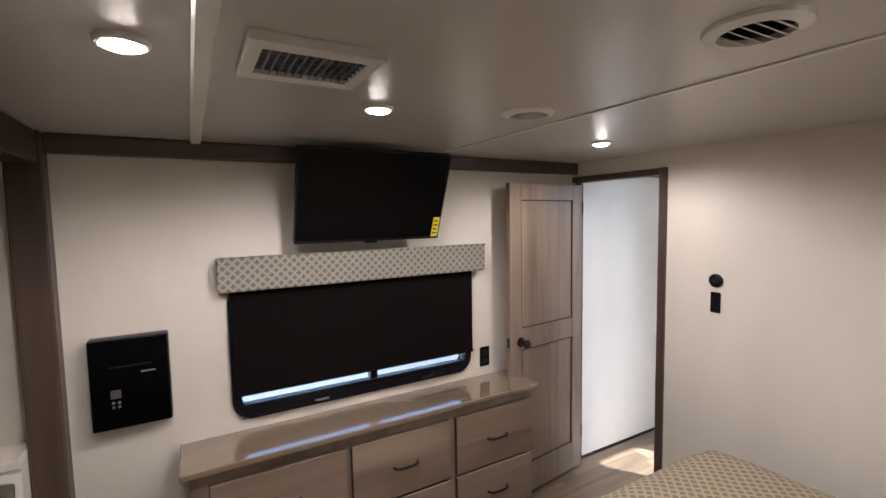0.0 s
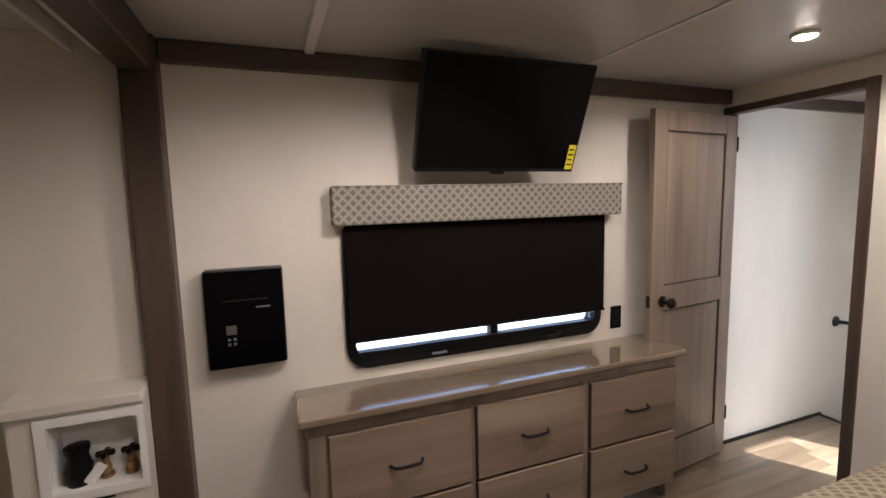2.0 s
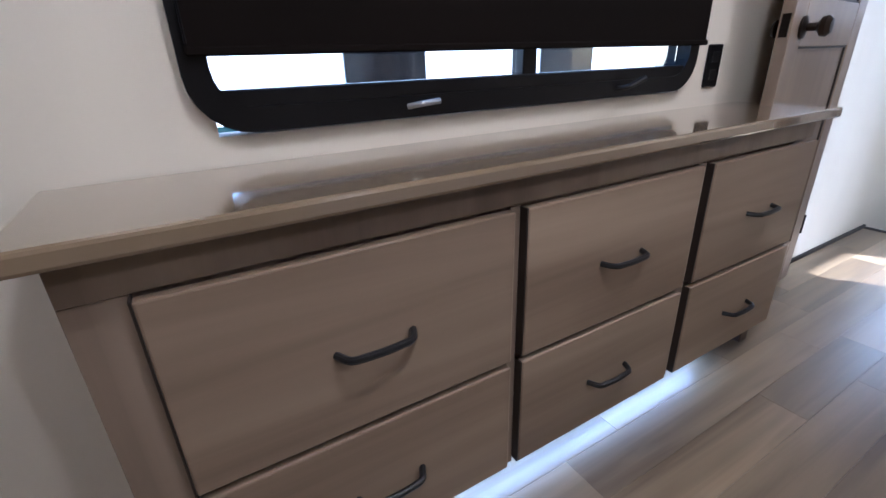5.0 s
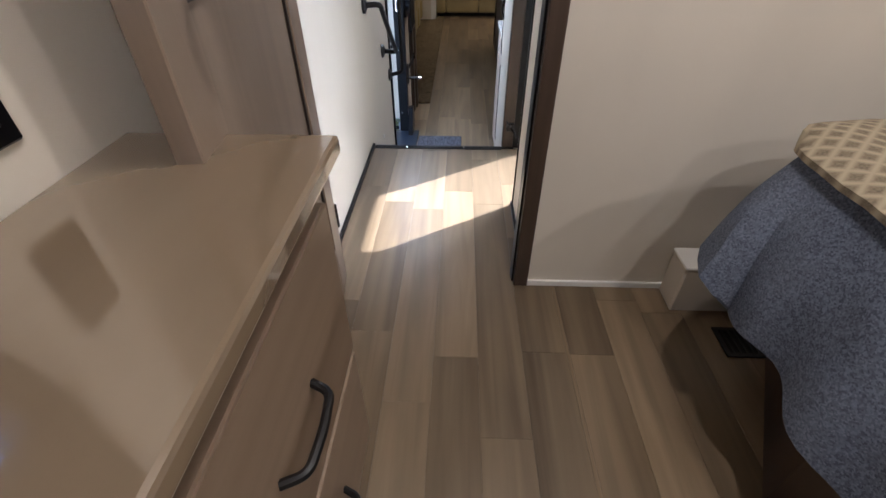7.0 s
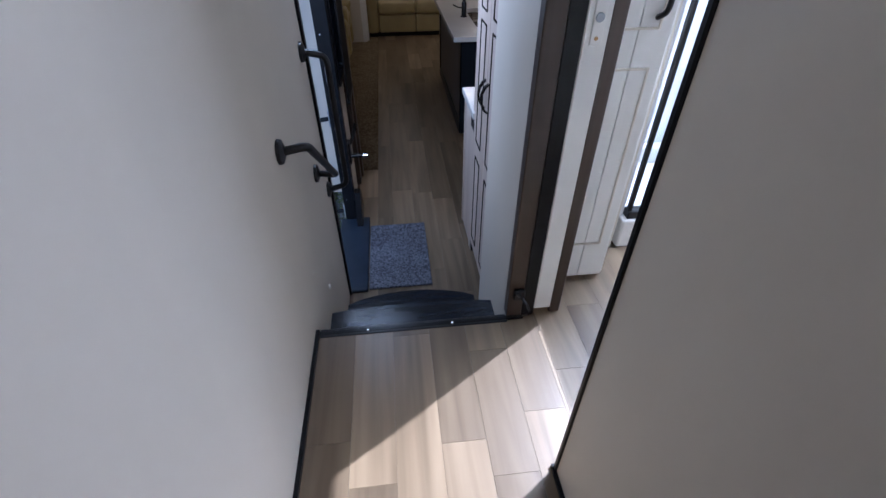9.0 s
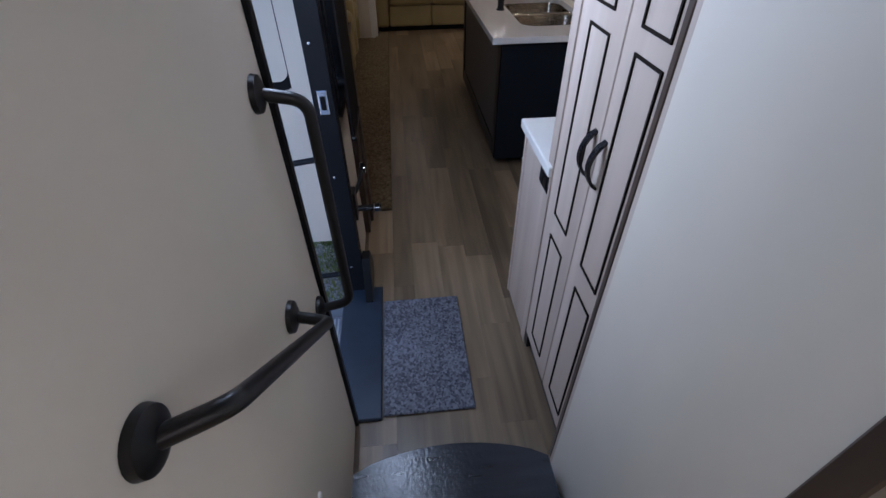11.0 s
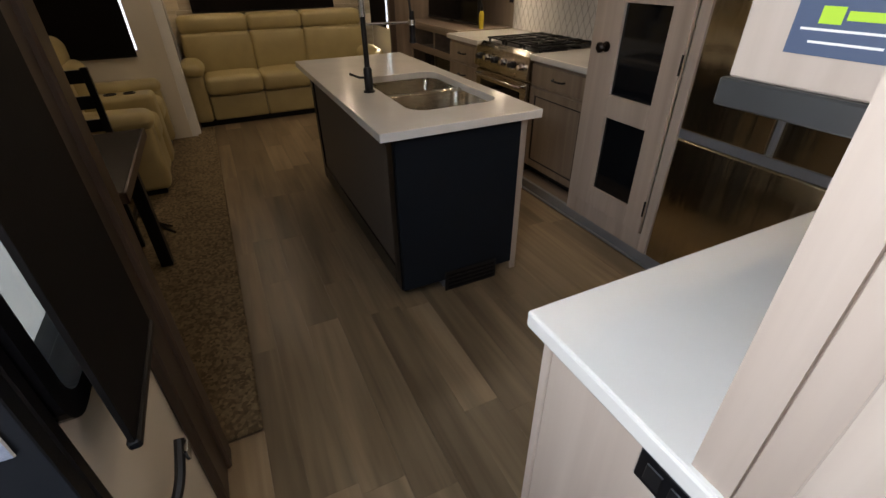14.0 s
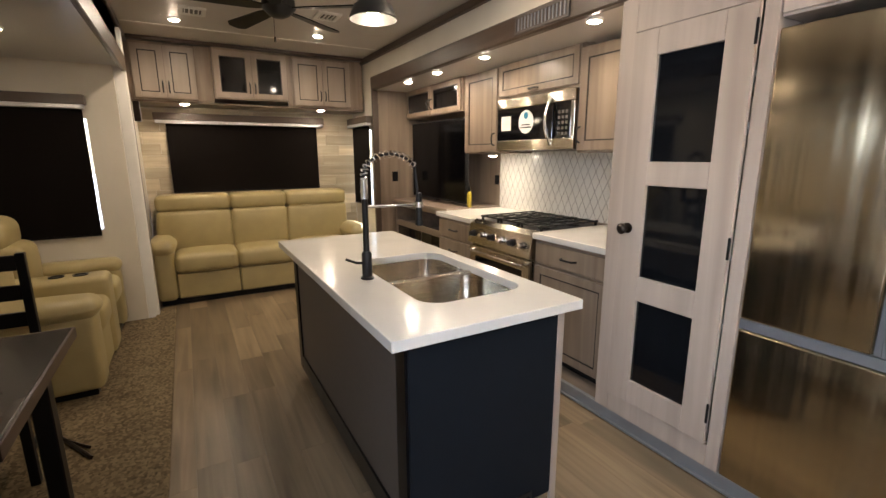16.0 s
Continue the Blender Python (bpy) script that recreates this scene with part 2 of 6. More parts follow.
    bp.inputs["Strength"].default_value, bp.inputs["Distance"].default_value = bump, 0.004
    l.new(s.outputs[0], bp.inputs["Height"])
    l.new(bp.outputs[0], b.inputs["Normal"])
    b.inputs["Roughness"].default_value = rough
    return m


VALANCE = fabric_pattern("damask_valance_cloth", (0.31, 0.285, 0.235), (0.10, 0.09, 0.074), 7, upright=True)
SPREAD = fabric_pattern("lattice_bedspread_cloth", (0.38, 0.32, 0.22), (0.13, 0.10, 0.066), 6.5)


def pile(name, a, c, scale, bump=1.0):
    m, t, b = nodes(name)
    n, l = t.nodes, t.links
    tc = n.new("ShaderNodeTexCoord")
    v = n.new("ShaderNodeTexVoronoi")
    v.inputs["Scale"].default_value = scale
    l.new(tc.outputs["Object"], v.inputs["Vector"])
    w = n.new("ShaderNodeTexNoise")
    w.inputs["Scale"].default_value, w.inputs["Detail"].default_value = 5, 6
    l.new(tc.outputs["Object"], w.inputs["Vector"])
    sep = n.new("ShaderNodeSeparateColor")
    l.new(v.outputs["Color"], sep.inputs[0])
    s = n.new("ShaderNodeMath")
    s.operation = "MULTIPLY_ADD"
    l.new(sep.outputs[0], s.inputs[0])
    s.inputs[1].default_value = 0.65
    k = n.new("ShaderNodeMath")
    k.operation = "MULTIPLY"
    l.new(w.outputs["Fac"], k.inputs[0])
    k.inputs[1].default_value = 0.5
    l.new(k.outputs[0], s.inputs[2])
    mx = n.new("ShaderNodeMix")
    mx.data_type = "RGBA"
    mx.inputs[6].default_value, mx.inputs[7].default_value = (*a, 1), (*c, 1)
    l.new(s.outputs[0], mx.inputs[0])
    l.new(mx.outputs[2], b.inputs["Base Color"])
    bp = n.new("ShaderNodeBump")
    bp.inputs["Strength"].default_value, bp.inputs["Distance"].default_value = bump, 0.006
    l.new(s.outputs[0], bp.inputs["Height"])
    l.new(bp.outputs[0], b.inputs["Normal"])
    b.inputs["Roughness"].default_value = 0.95
    b.inputs["Specular IOR Level"].default_value = 0.1
    return m


MAT = pile("speckled_door_mat", (0.004, 0.005, 0.008), (0.23, 0.24, 0.28), 120)
SHAG = pile("shag_carpet", (0.040, 0.030, 0.018), (0.25, 0.19, 0.115), 75)
BROWNC = pile("brown_carpet", (0.08, 0.055, 0.03), (0.30, 0.22, 0.13), 110)
PLUSH = pile("blue_grey_plush", (0.035, 0.043, 0.066), (0.20, 0.23, 0.30), 330, 0.9)
GRAVEL = pile("gravel_with_weeds", (0.15, 0.16, 0.18), (0.56, 0.58, 0.61), 90, 0.6)

# ---- builders ----
MF = -0.58
YL = 3.48
YR = 1.27


def box(bm, x0, x1, y0, y1, z0, z1, bevel=0.0, seg=1):
    r = bmesh.ops.create_cube(bm, size=1.0, matrix=Matrix.Translation(((x0 + x1) / 2, (y0 + y1) / 2, (z0 + z1) / 2)) @ Matrix.Diagonal((abs(x1 - x0), abs(y1 - y0), abs(z1 - z0), 1)))
    if bevel:
        es = list({e for v in r["verts"] for e in v.link_edges})
        bmesh.ops.bevel(bm, geom=es, offset=bevel, segments=seg, profile=0.5, affect="EDGES", clamp_overlap=True)


def boxes(*specs, bevel=0.002, seg=1):
    bm = bmesh.new()
    for s in specs:
        box(bm, *s, bevel=bevel, seg=seg)
    return bm


def lathe(bm, profile, centre, axis="z", n=24):
    """Turns (radius, height) pairs about an axis through centre."""
    rings = []
    for r, h in profile:
        ring = []
        for i in range(n):
            a = 2 * math.pi * i / n
            p = Vector((r * math.cos(a), r * math.sin(a), h))
            if axis == "y":
                p = Vector((p.x, p.z, p.y))
            elif axis == "x":
                p = Vector((p.z, p.x, p.y))
            ring.append(bm.verts.new(Vector(centre) + p))
        rings.append(ring)
    for a, b in zip(rings, rings[1:]):
        for i in range(n):
            bm.faces.new((a[i], a[(i + 1) % n], b[(i + 1) % n], b[i]))
    for ring in (rings[0], rings[-1]):
        bm.faces.new(ring)
    bmesh.ops.recalc_face_normals(bm, faces=bm.faces[:])
    return bm


def sweep(bm, pts, r, n=10):
    """A round bar along points."""
    pts = [Vector(p) for p in pts]
    rings = []
    for i, p in enumerate(pts):
        d = (pts[min(i + 1, len(pts) - 1)] - pts[max(i - 1, 0)]).normalized()
        u = d.orthogonal().normalized() if not rings else (prev - d * prev.dot(d)).normalized()
        prev = u
        w = d.cross(u)
        rings.append([bm.verts.new(p + r * (math.cos(2 * math.pi * k / n) * u + math.sin(2 * math.pi * k / n) * w)) for k in range(n)])
    for a, b in zip(rings, rings[1:]):
        for k in range(n):
            bm.faces.new((a[k], a[(k + 1) % n], b[(k + 1) % n], b[k]))
    for ring in (rings[0], rings[-1]):
        bm.faces.new(ring)
    bmesh.ops.recalc_face_normals(bm, faces=bm.faces[:])
    return bm


def bend(pts, steps=8):
    """Rounds a polyline."""
    pts = [Vector(p) for p in pts]
    out = [pts[0]]
    for i in range(1, len(pts) - 1):
        a, b, c = pts[i - 1], pts[i], pts[i + 1]
        k = min((b - a).length, (c - b).length) * 0.4
        s, e = b + (a - b).normalized() * k, b + (c - b).normalized() * k
        for j in range(steps + 1):
            t = j / steps
            out.append((1 - t) ** 2 * s + 2 * t * (1 - t) * b + t * t * e)
    return out + [pts[-1]]


def extrude(bm, outline, axis, a, b):
    """A prism of a 2D outline (in the two other axes, in order) between a and b along axis."""
    def at(p, v):
        return {"x": (v, p[0], p[1]), "y": (p[0], v, p[1]), "z": (p[0], p[1], v)}[axis]
    lo = [bm.verts.new(at(p, a)) for p in outline]
    hi = [bm.verts.new(at(p, b)) for p in outline]
    bm.faces.new(lo)
    bm.faces.new(hi[::-1])
    for i in range(len(lo)):
        j = (i + 1) % len(lo)
        bm.faces.new((lo[i], lo[j], hi[j], hi[i]))
    bmesh.ops.recalc_face_normals(bm, faces=bm.faces[:])
    return bm


def rounded(x0, x1, z0, z1, r, n=6):
    pts = []
    for cx, cz, a0 in ((x1 - r, z1 - r, 0), (x0 + r, z1 - r, 90), (x0 + r, z0 + r, 180), (x1 - r, z0 + r, 270)):
        for i in range(n + 1):
            a = radians(a0 + 90 * i / n)
            pts.append((cx + r * math.cos(a), cz + r * math.sin(a)))
    return pts


def ring_plate(bm, outer, inner, axis, a, b):
    """A frame between two outlines with the same number of points."""
    def at(p, v):
        return {"x": (v, p[0], p[1]), "y": (p[0], v, p[1]), "z": (p[0], p[1], v)}[axis]
    L = [[bm.verts.new(at(p, v)) for p in o] for o in (outer, inner) for v in (a, b)]
    oa, ob, ia, ib = L
    for i in range(len(outer)):
        j = (i + 1) % len(outer)
        for q in ((oa[i], oa[j], ob[j], ob[i]), (ia[i], ia[j], ib[j], ib[i]), (oa[i], oa[j], ia[j], ia[i]), (ob[i], ob[j], ib[j], ib[i])):
            bm.faces.new(q)
    bmesh.ops.recalc_face_normals(bm, faces=bm.faces[:])
    return bm


def mesh_of(name, bm, material, base=(0, 0, 0), smooth=False):
    if any(base):
        bmesh.ops.translate(bm, verts=bm.verts[:], vec=-Vector(base))
    me = bpy.data.meshes.new(name)
    bm.to_mesh(me)
    bm.free()
    me.materials.append(material)
    if smooth:
        me.polygons.foreach_set("use_smooth", [True] * len(me.polygons))
        me.update()
        try:
            me.set_sharp_from_angle(angle=radians(38))
        except AttributeError:
            pass
    return me


def structure(name, bm, material, label=""):
    return tagged(new(name, mesh_of(name, bm, material)), label, "", "", "structure")


class Thing:
    """An empty at the thing's base that parents its parts."""

    def __init__(self, name, label, category, base, group="", kind=""):
        self.base = Vector(base)
        self.ob = tagged(new(name), label, category, group, kind)
        self.ob.location = self.base
        self.ob.empty_display_size = 0.05

    def part(self, name, bm, material, label="", parent=None, smooth=False):
        o = new(name, mesh_of(name, bm, material, self.base, smooth))
        o.parent = parent or self.ob
        return tagged(o, label)


def solo(name, bm, material, label, category, group="", smooth=False):
    return tagged(new(name, mesh_of(name, bm, material, smooth=smooth)), label, category, group)


def puck(bm_centre, label="small round lit ceiling puck lamp with a white rim", down=-1, group="ceiling lamps"):
    x, y, z = bm_centre
    t = Thing("puck_lamp", label, "ceiling lamp", (x, y, z), group)
    t.part("rim", lathe(bmesh.new(), [(0.046, 0), (0.046, -0.007), (0.042, -0.012), (0.036, -0.012), (0.036, -0.002)], (x, y, z)), WHITE, smooth=True)
    t.part("lens", lathe(bmesh.new(), [(0.034, -0.003), (0.034, -0.014), (0.02, -0.019), (0.002, -0.021)], (x, y, z)), LENS, smooth=True)
    return t

# ---- structure ----
WT = 0.05
ZB, ZM, ZS = 2.11, 1.88, 1.53
TOPZ = 2.2
# left outer wall with the bedroom window, the entry door, the side window and the slide opening
LW = [  # x0, x1, z0, z1 solid stretches
    (-0.9, 1.42, -0.75, TOPZ), (1.42, 2.65, -0.75, 0.84), (1.42, 2.65, 1.46, TOPZ), (2.65, 5.37, -0.75, TOPZ),
    (5.37, 6.12, 1.30, TOPZ), (6.12, 6.16, -0.75, TOPZ), (6.16, 6.47, -0.75, 0.34), (6.16, 6.47, 1.15, TOPZ),
    (6.47, 6.74, -0.75, TOPZ), (6.74, 10.75, 1.56, TOPZ), (10.75, 11.6, -0.75, TOPZ),
]
structure("wall_left", boxes(*[(a, b, YL, YL + WT, c, d) for a, b, c, d in LW], bevel=0), WALL, "smooth cream vinyl wall panel with openings")
structure("wall_front", boxes((-0.95, -0.9, -0.2, YL + WT, -0.1, TOPZ), bevel=0), WALL)
structure("wall_bedroom_right", boxes((-0.9, 3.6, -0.25, -0.2, -0.1, TOPZ), bevel=0), WALL)
structure("wall_partition", boxes((3.55, 3.60, -0.2, 2.79, 0, ZB), (3.55, 3.60, 2.79, YL, 2.02, ZB), bevel=0), WALL, "smooth cream partition wall with a doorway")
structure("wall_corridor", boxes((3.60, 4.035, 2.74, 2.79, 0, ZB), bevel=0), WALL)
structure("wall_bath_back", boxes((3.60, 6.1, 1.02, 1.07, -0.05, TOPZ), (5.85, 5.9, 1.07, 1.8, MF, TOPZ), bevel=0), WHITE)
structure("wall_stair", boxes((4.62, 5.12, 2.71, 2.79, -0.75, ZM), (4.62, 5.12, 2.71, 2.788, ZM, ZB), bevel=0), WALL, "smooth pale wall panel beside the stair")
structure("wall_behind_cabinet", boxes((4.95, 5.75, 2.26, 2.30, MF, ZB), (5.66, 5.70, 1.07, 2.30, MF, ZB), bevel=0), WALL)
structure("floor_bedroom_base", boxes((-0.9, 4.60, -0.2, YL, -0.06, -0.004), (4.6, 5.9, 1.07, 2.71, -0.06, -0.004), bevel=0), SEAM)
structure("floor_main_base", boxes((4.6, 11.6, 0.3, YL, MF - 0.08, MF - 0.004), (6.74, 10.75, YL, 4.62, MF - 0.08, MF - 0.004), bevel=0), SEAM)
# ceilings; the bathroom roof has an added, unseen opening placed to pass the sun
structure("ceiling", boxes((-0.9, 4.68, -0.2, YL, ZB, TOPZ + 0.04), (4.68, 5.75, 1.9, YL, ZB, TOPZ + 0.04), (4.68, 5.9, 1.02, 1.12, ZB, TOPZ + 0.04),
                           (5.72, 5.9, 1.12, 2.3, ZB, TOPZ + 0.04), bevel=0), CEIL, "pale grey glossy vinyl ceiling")
structure("ceiling_main", boxes((5.75, 11.65, 1.2, YL, ZM, TOPZ + 0.04), bevel=0), CEIL, "pale glossy vinyl ceiling of the main room")
structure("wall_drop", boxes((5.75, 5.78, 2.3, YL, ZM - 0.002, ZB + 0.01), bevel=0), WALL)
# Slab is half a metre thick so its unseen top shades the entry door.
structure("ceiling_slide_left", boxes((6.64, 10.65, YL - 0.0, 4.68, ZS, ZS + 0.50), bevel=0), CEIL)
structure("ceiling_slide_right", boxes((5.9, 10.95, 0.40, 1.25, ZS, ZS + 0.06), bevel=0), CEIL)
structure("wall_slide_left", boxes((6.66, 10.65, 4.60, 4.66, MF - 0.1, ZS), (10.60, 10.65, YL + WT, 3.742, MF - 0.1, ZS), (10.60, 10.65, 4.45, 4.60, MF - 0.1, ZS), (10.60, 10.65, 3.742, 4.45, MF - 0.1, 0.25), (10.60, 10.65, 3.742, 4.45, 1.12, ZS), (6.66, 6.70, YL + WT, 4.60, MF - 0.1, ZS), bevel=0), WALL, "smooth cream wall of the slide-out bay")
structure("wall_slide_right", boxes((5.9, 10.95, 0.40, 0.46, MF - 0.1, ZS), (10.90, 10.95, 0.46, 1.25, MF - 0.1, ZS), (5.9, 5.95, 0.46, 1.25, MF - 0.1, ZS), bevel=0), CAB, "greige wood panel wall of the kitchen bay")
structure("wall_right", boxes((5.72, 11.6, YR - 0.07, YR - 0.02, ZS + 0.13, TOPZ), (10.95, 11.0, YR - 0.07, YR - 0.02, MF, ZS + 0.13), (11.0, 11.5, YR - 0.07, YR - 0.02, MF, 0.25),
                              (11.5, 11.6, YR - 0.07, YR - 0.02, MF, ZS + 0.13), (11.0, 11.5, YR - 0.07, YR - 0.02, 1.12, ZS + 0.13), bevel=0), WALL)
structure("wall_divider", boxes((5.70, 5.75, 1.07, 2.74, MF, ZM), bevel=0), CABL)
rear = structure("wall_rear", boxes((11.62, 11.68, 1.15, YL + WT, MF - 0.1, TOPZ), bevel=0), WALL, "rear wall clad in pale weathered planks")

# crown, casings, posts
structure("trim_crown_bedroom", boxes((0.80, 3.55, YL - 0.045, YL, 2.035, ZB), bevel=0.006), TRIM, "dark stained crown moulding")
structure("trim_crown_corridor", boxes((3.60, 5.74, YL - 0.04, YL, 2.04, ZB), bevel=0.006), TRIM)
structure("trim_crown_main", boxes((6.0, 11.3, YR - 0.02, YR + 0.025, ZM - 0.055, ZM), bevel=0.006), TRIM)
structure("trim_crown_left", boxes((6.8, 11.3, YL - 0.03, YL, ZM - 0.05, ZM), bevel=0.006), TRIM)
structure("post_closet", boxes((0.69, 0.80, 3.40, YL, 0, ZB), bevel=0.006), TRIM_Z, "dark stained wooden closet post")
structure("beam_closet", boxes((0.69, 0.79, 0.3, 3.40, 1.99, ZB), bevel=0.006), TRIM_Y, "dark stained closet header")
structure("trim_closet_track", boxes((0.62, 0.66, 0.3, 3.47, 2.05, ZB), (0.54, 0.56, 0.3, 3.47, 2.05, ZB), bevel=0.003), WHITE)
structure("door_casing_bedroom", boxes((3.535, 3.615, 2.785, 2.83, 0, 2.02), (3.537, 3.613, 2.83, YL, 1.98, 2.018), (3.57, 3.60, YL - 0.045, YL, 0, 1.98), bevel=0.003), TRIM_Z, "dark stained door casing")
structure("trim_wall_end", boxes((4.035, 4.05, 2.735, 2.795, 0, ZB), bevel=0.003), BLACK)
structure("trim_base_white", boxes((3.538, 3.55, -0.2, 2.785, 0, 0.022), bevel=0.002), WHITE)
structure("trim_base_dark", boxes((3.62, 4.60, YL - 0.012, YL, 0, 0.018), (3.60, 4.055, 2.79, 2.80, 0, 0.015), (4.585, 4.60, 2.74, YL - 0.012, -0.03, 0.006), bevel=0.001), BLACK)
structure("door_casing_bath", boxes((4.60, 4.64, 2.745, 2.80, -0.0, 2.02), (4.605, 4.65, 2.60, 2.64, 0, 2.02), (4.60, 4.64, 2.64, 2.745, 1.98, 2.02), bevel=0.003), TRIM_Z, "dark stained bathroom door casing")
structure("trim_door_jamb_white", boxes((4.60, 4.66, 2.64, 2.70, 0.03, 1.975), bevel=0.003), WHITE)
# Solid black filler paints the darkness of the open jamb gap.
structure("trim_jamb_gap", boxes((4.602, 4.66, 2.7005, 2.7445, 0.0, 1.975), bevel=0.001), BLACK)
structure("post_slide_left", boxes((6.58, 6.70, YL - 0.030, YL, MF, ZM - 0.05), (6.695, 6.775, YL - 0.045, YL + 0.14, MF, ZM - 0.05), bevel=0.006), TRIM_Z, "dark stained slide-out post")
structure("post_slide_left_rear", boxes((10.66, 10.76, YL - 0.03, YL + 0.12, MF, ZM - 0.05), bevel=0.006), WHITE, "white slide-out end post")
structure("trim_post_rear", boxes((10.775, 10.83, YL - 0.03, YL, MF, 1.36), bevel=0.004), TRIM_Z)
structure("beam_slide_left", boxes((6.775, 10.76, YL - 0.03, YL, 1.50, 1.64), bevel=0.006), TRIM, "dark stained header of the slide-out bay")
structure("beam_slide_right", boxes((6.0, 10.90, YR - 0.05, YR + 0.01, 1.525, 1.66), bevel=0.01), TRIM, "dark stained header over the kitchen bay")
structure("post_slide_right", boxes((10.86, 10.90, YR - 0.06, YR + 0.005, MF, 1.525), bevel=0.004), TRIM_Z)
structure("floor_slide_kitchen", boxes((5.95, 10.9, 0.46, YR - 0.03, MF, -0.525), bevel=0), CAB_X)
structure("trim_slide_rail", boxes((5.95, 10.9, YR - 0.03, YR - 0.005, MF, -0.51), (5.95, 10.9, YR - 0.005, YR + 0.012, MF, MF + 0.012), bevel=0.003), ALU, "metal-edged slide-out sill")
structure("floor_shag", boxes((6.80, 10.6, YL - 0.16, 4.60, MF, MF + 0.022), (10.6, 10.87, YL - 0.16, YL, MF, MF + 0.02), bevel=0.008), SHAG, "beige-brown shag carpet in the slide-out bay")
structure("carpet_bedroom", boxes((0.80, 1.198, 3.27, YL, 0, 0.12), bevel=0.012, seg=2), BROWNC, "low riser wrapped in brown flecked carpet")
structure("carpet_closet", boxes((-0.9, 0.60, -0.2, YL, 0, 0.012), bevel=0.004), BROWNC)
structure("batten_white", boxes((1.275, 1.315, -0.2, YL - 0.045, ZB - 0.014, ZB), bevel=0.006), WHITE)
structure("batten_seam", boxes((2.43, 2.446, -0.2, YL - 0.045, ZB - 0.005, ZB), (6.9, 6.916, YR, YL, ZM - 0.005, ZM), (10.62, 10.64, YR, YL, ZM - 0.006, ZM), bevel=0.002), WHITE)

structure("trim_stair_column", boxes((5.121, 5.150, 2.71, 2.782, -0.75, ZM), bevel=0.003), CABL, "pale wood strip ending the stair wall")
# Set-back black filler puts the dark gap beside the cabinet into colour.
structure("trim_stair_gap", boxes((5.151, 5.177, 2.70, 2.752, -0.75, ZM), bevel=0), BLACK)
# Added black strip makes the jamb's inner face darker than its casing.
structure("trim_jamb_liner", boxes((3.56, 3.612, 2.8305, 2.836, 0.0, 1.978), bevel=0.001), BLACK, "thin black strip over the inner face of the bedroom door jamb")
structure("trim_strike_plate", boxes((3.575, 3.598, 2.8365, 2.839, 0.93, 1.05), (3.582, 3.592, 2.8391, 2.8415, 0.965, 1.015), bevel=0.001), BRONZE)

# stair
stair = Thing("stair", "three-riser stair with glossy black treads and bowed nosing between pale walls", "stairs", (4.6, 3.1, MF))


def tread(name, x0, x1, z, bow, inset):
    y0, y1 = 2.792 + inset, YL - 0.002 - inset
    out = [(x0, y0), (x1 - bow, y0)]
    out += [(x1 - bow + bow * math.sin(math.pi * i / 12) ** 0.7, y0 + (y1 - y0) * i / 12) for i in range(1, 12)]
    out += [(x1 - bow, y1), (x0, y1)]
    b = extrude(bmesh.new(), out, "z", z - 0.03, z)
    stair.part(name, b, BLUEG)


tread("tread", 4.60, 4.89, -0.19, 0.02, 0.0)
tread("tread", 4.86, 5.17, -0.385, 0.07, 0.03)
stair.part("riser", boxes((4.60, 4.615, 2.792, YL - 0.002, -0.19, -0.012), (4.86, 4.875, 2.83, YL - 0.03, -0.385, -0.22), (5.09, 5.10, 2.86, YL - 0.06, MF, -0.415), bevel=0), BLACK)
stair.part("nosing", boxes((4.575, 4.612, 2.80, YL - 0.012, -0.012, 0.004), bevel=0.003), BLACKM)
stair.part("screw", lathe(bmesh.new(), [(0.006, 0), (0.005, 0.002), (0.001, 0.003)], (4.59, 3.30, 0.004)), CHROME)
stair.part("screw", lathe(bmesh.new(), [(0.006, 0), (0.005, 0.002), (0.001, 0.003)], (4.59, 3.00, 0.004)), CHROME)

# ---- bedroom ----
# The three added fill pucks get fixtures as well.
for p in PUCKS:
    puck(p[:3], group="ceiling lamps" if p[2] > 1.4 else "under-cabinet lamps")


def handle_pull(t, x, y, z, parent, length=0.13, axis="x", mat_=BLACKM, face=-1):
    """A bowed drawer pull on a face whose outside is at y, towards face."""
    h = length / 2
    d = 0.028 * face
    if axis == "x":
        pts = [(x - h, y, z), (x - h * 0.8, y + d, z), (x, y + d * 1.15, z), (x + h * 0.8, y + d, z), (x + h, y, z)]
    else:
        pts = [(x, y, z - h), (x, y + d, z - h * 0.8), (x, y + d * 1.15, z), (x, y + d, z + h * 0.8), (x, y, z + h)]
    bm = sweep(bmesh.new(), bend(pts, 4), 0.0065, 8)
    t.part("handle", bm, mat_, "black bowed pull handle", parent, smooth=True)


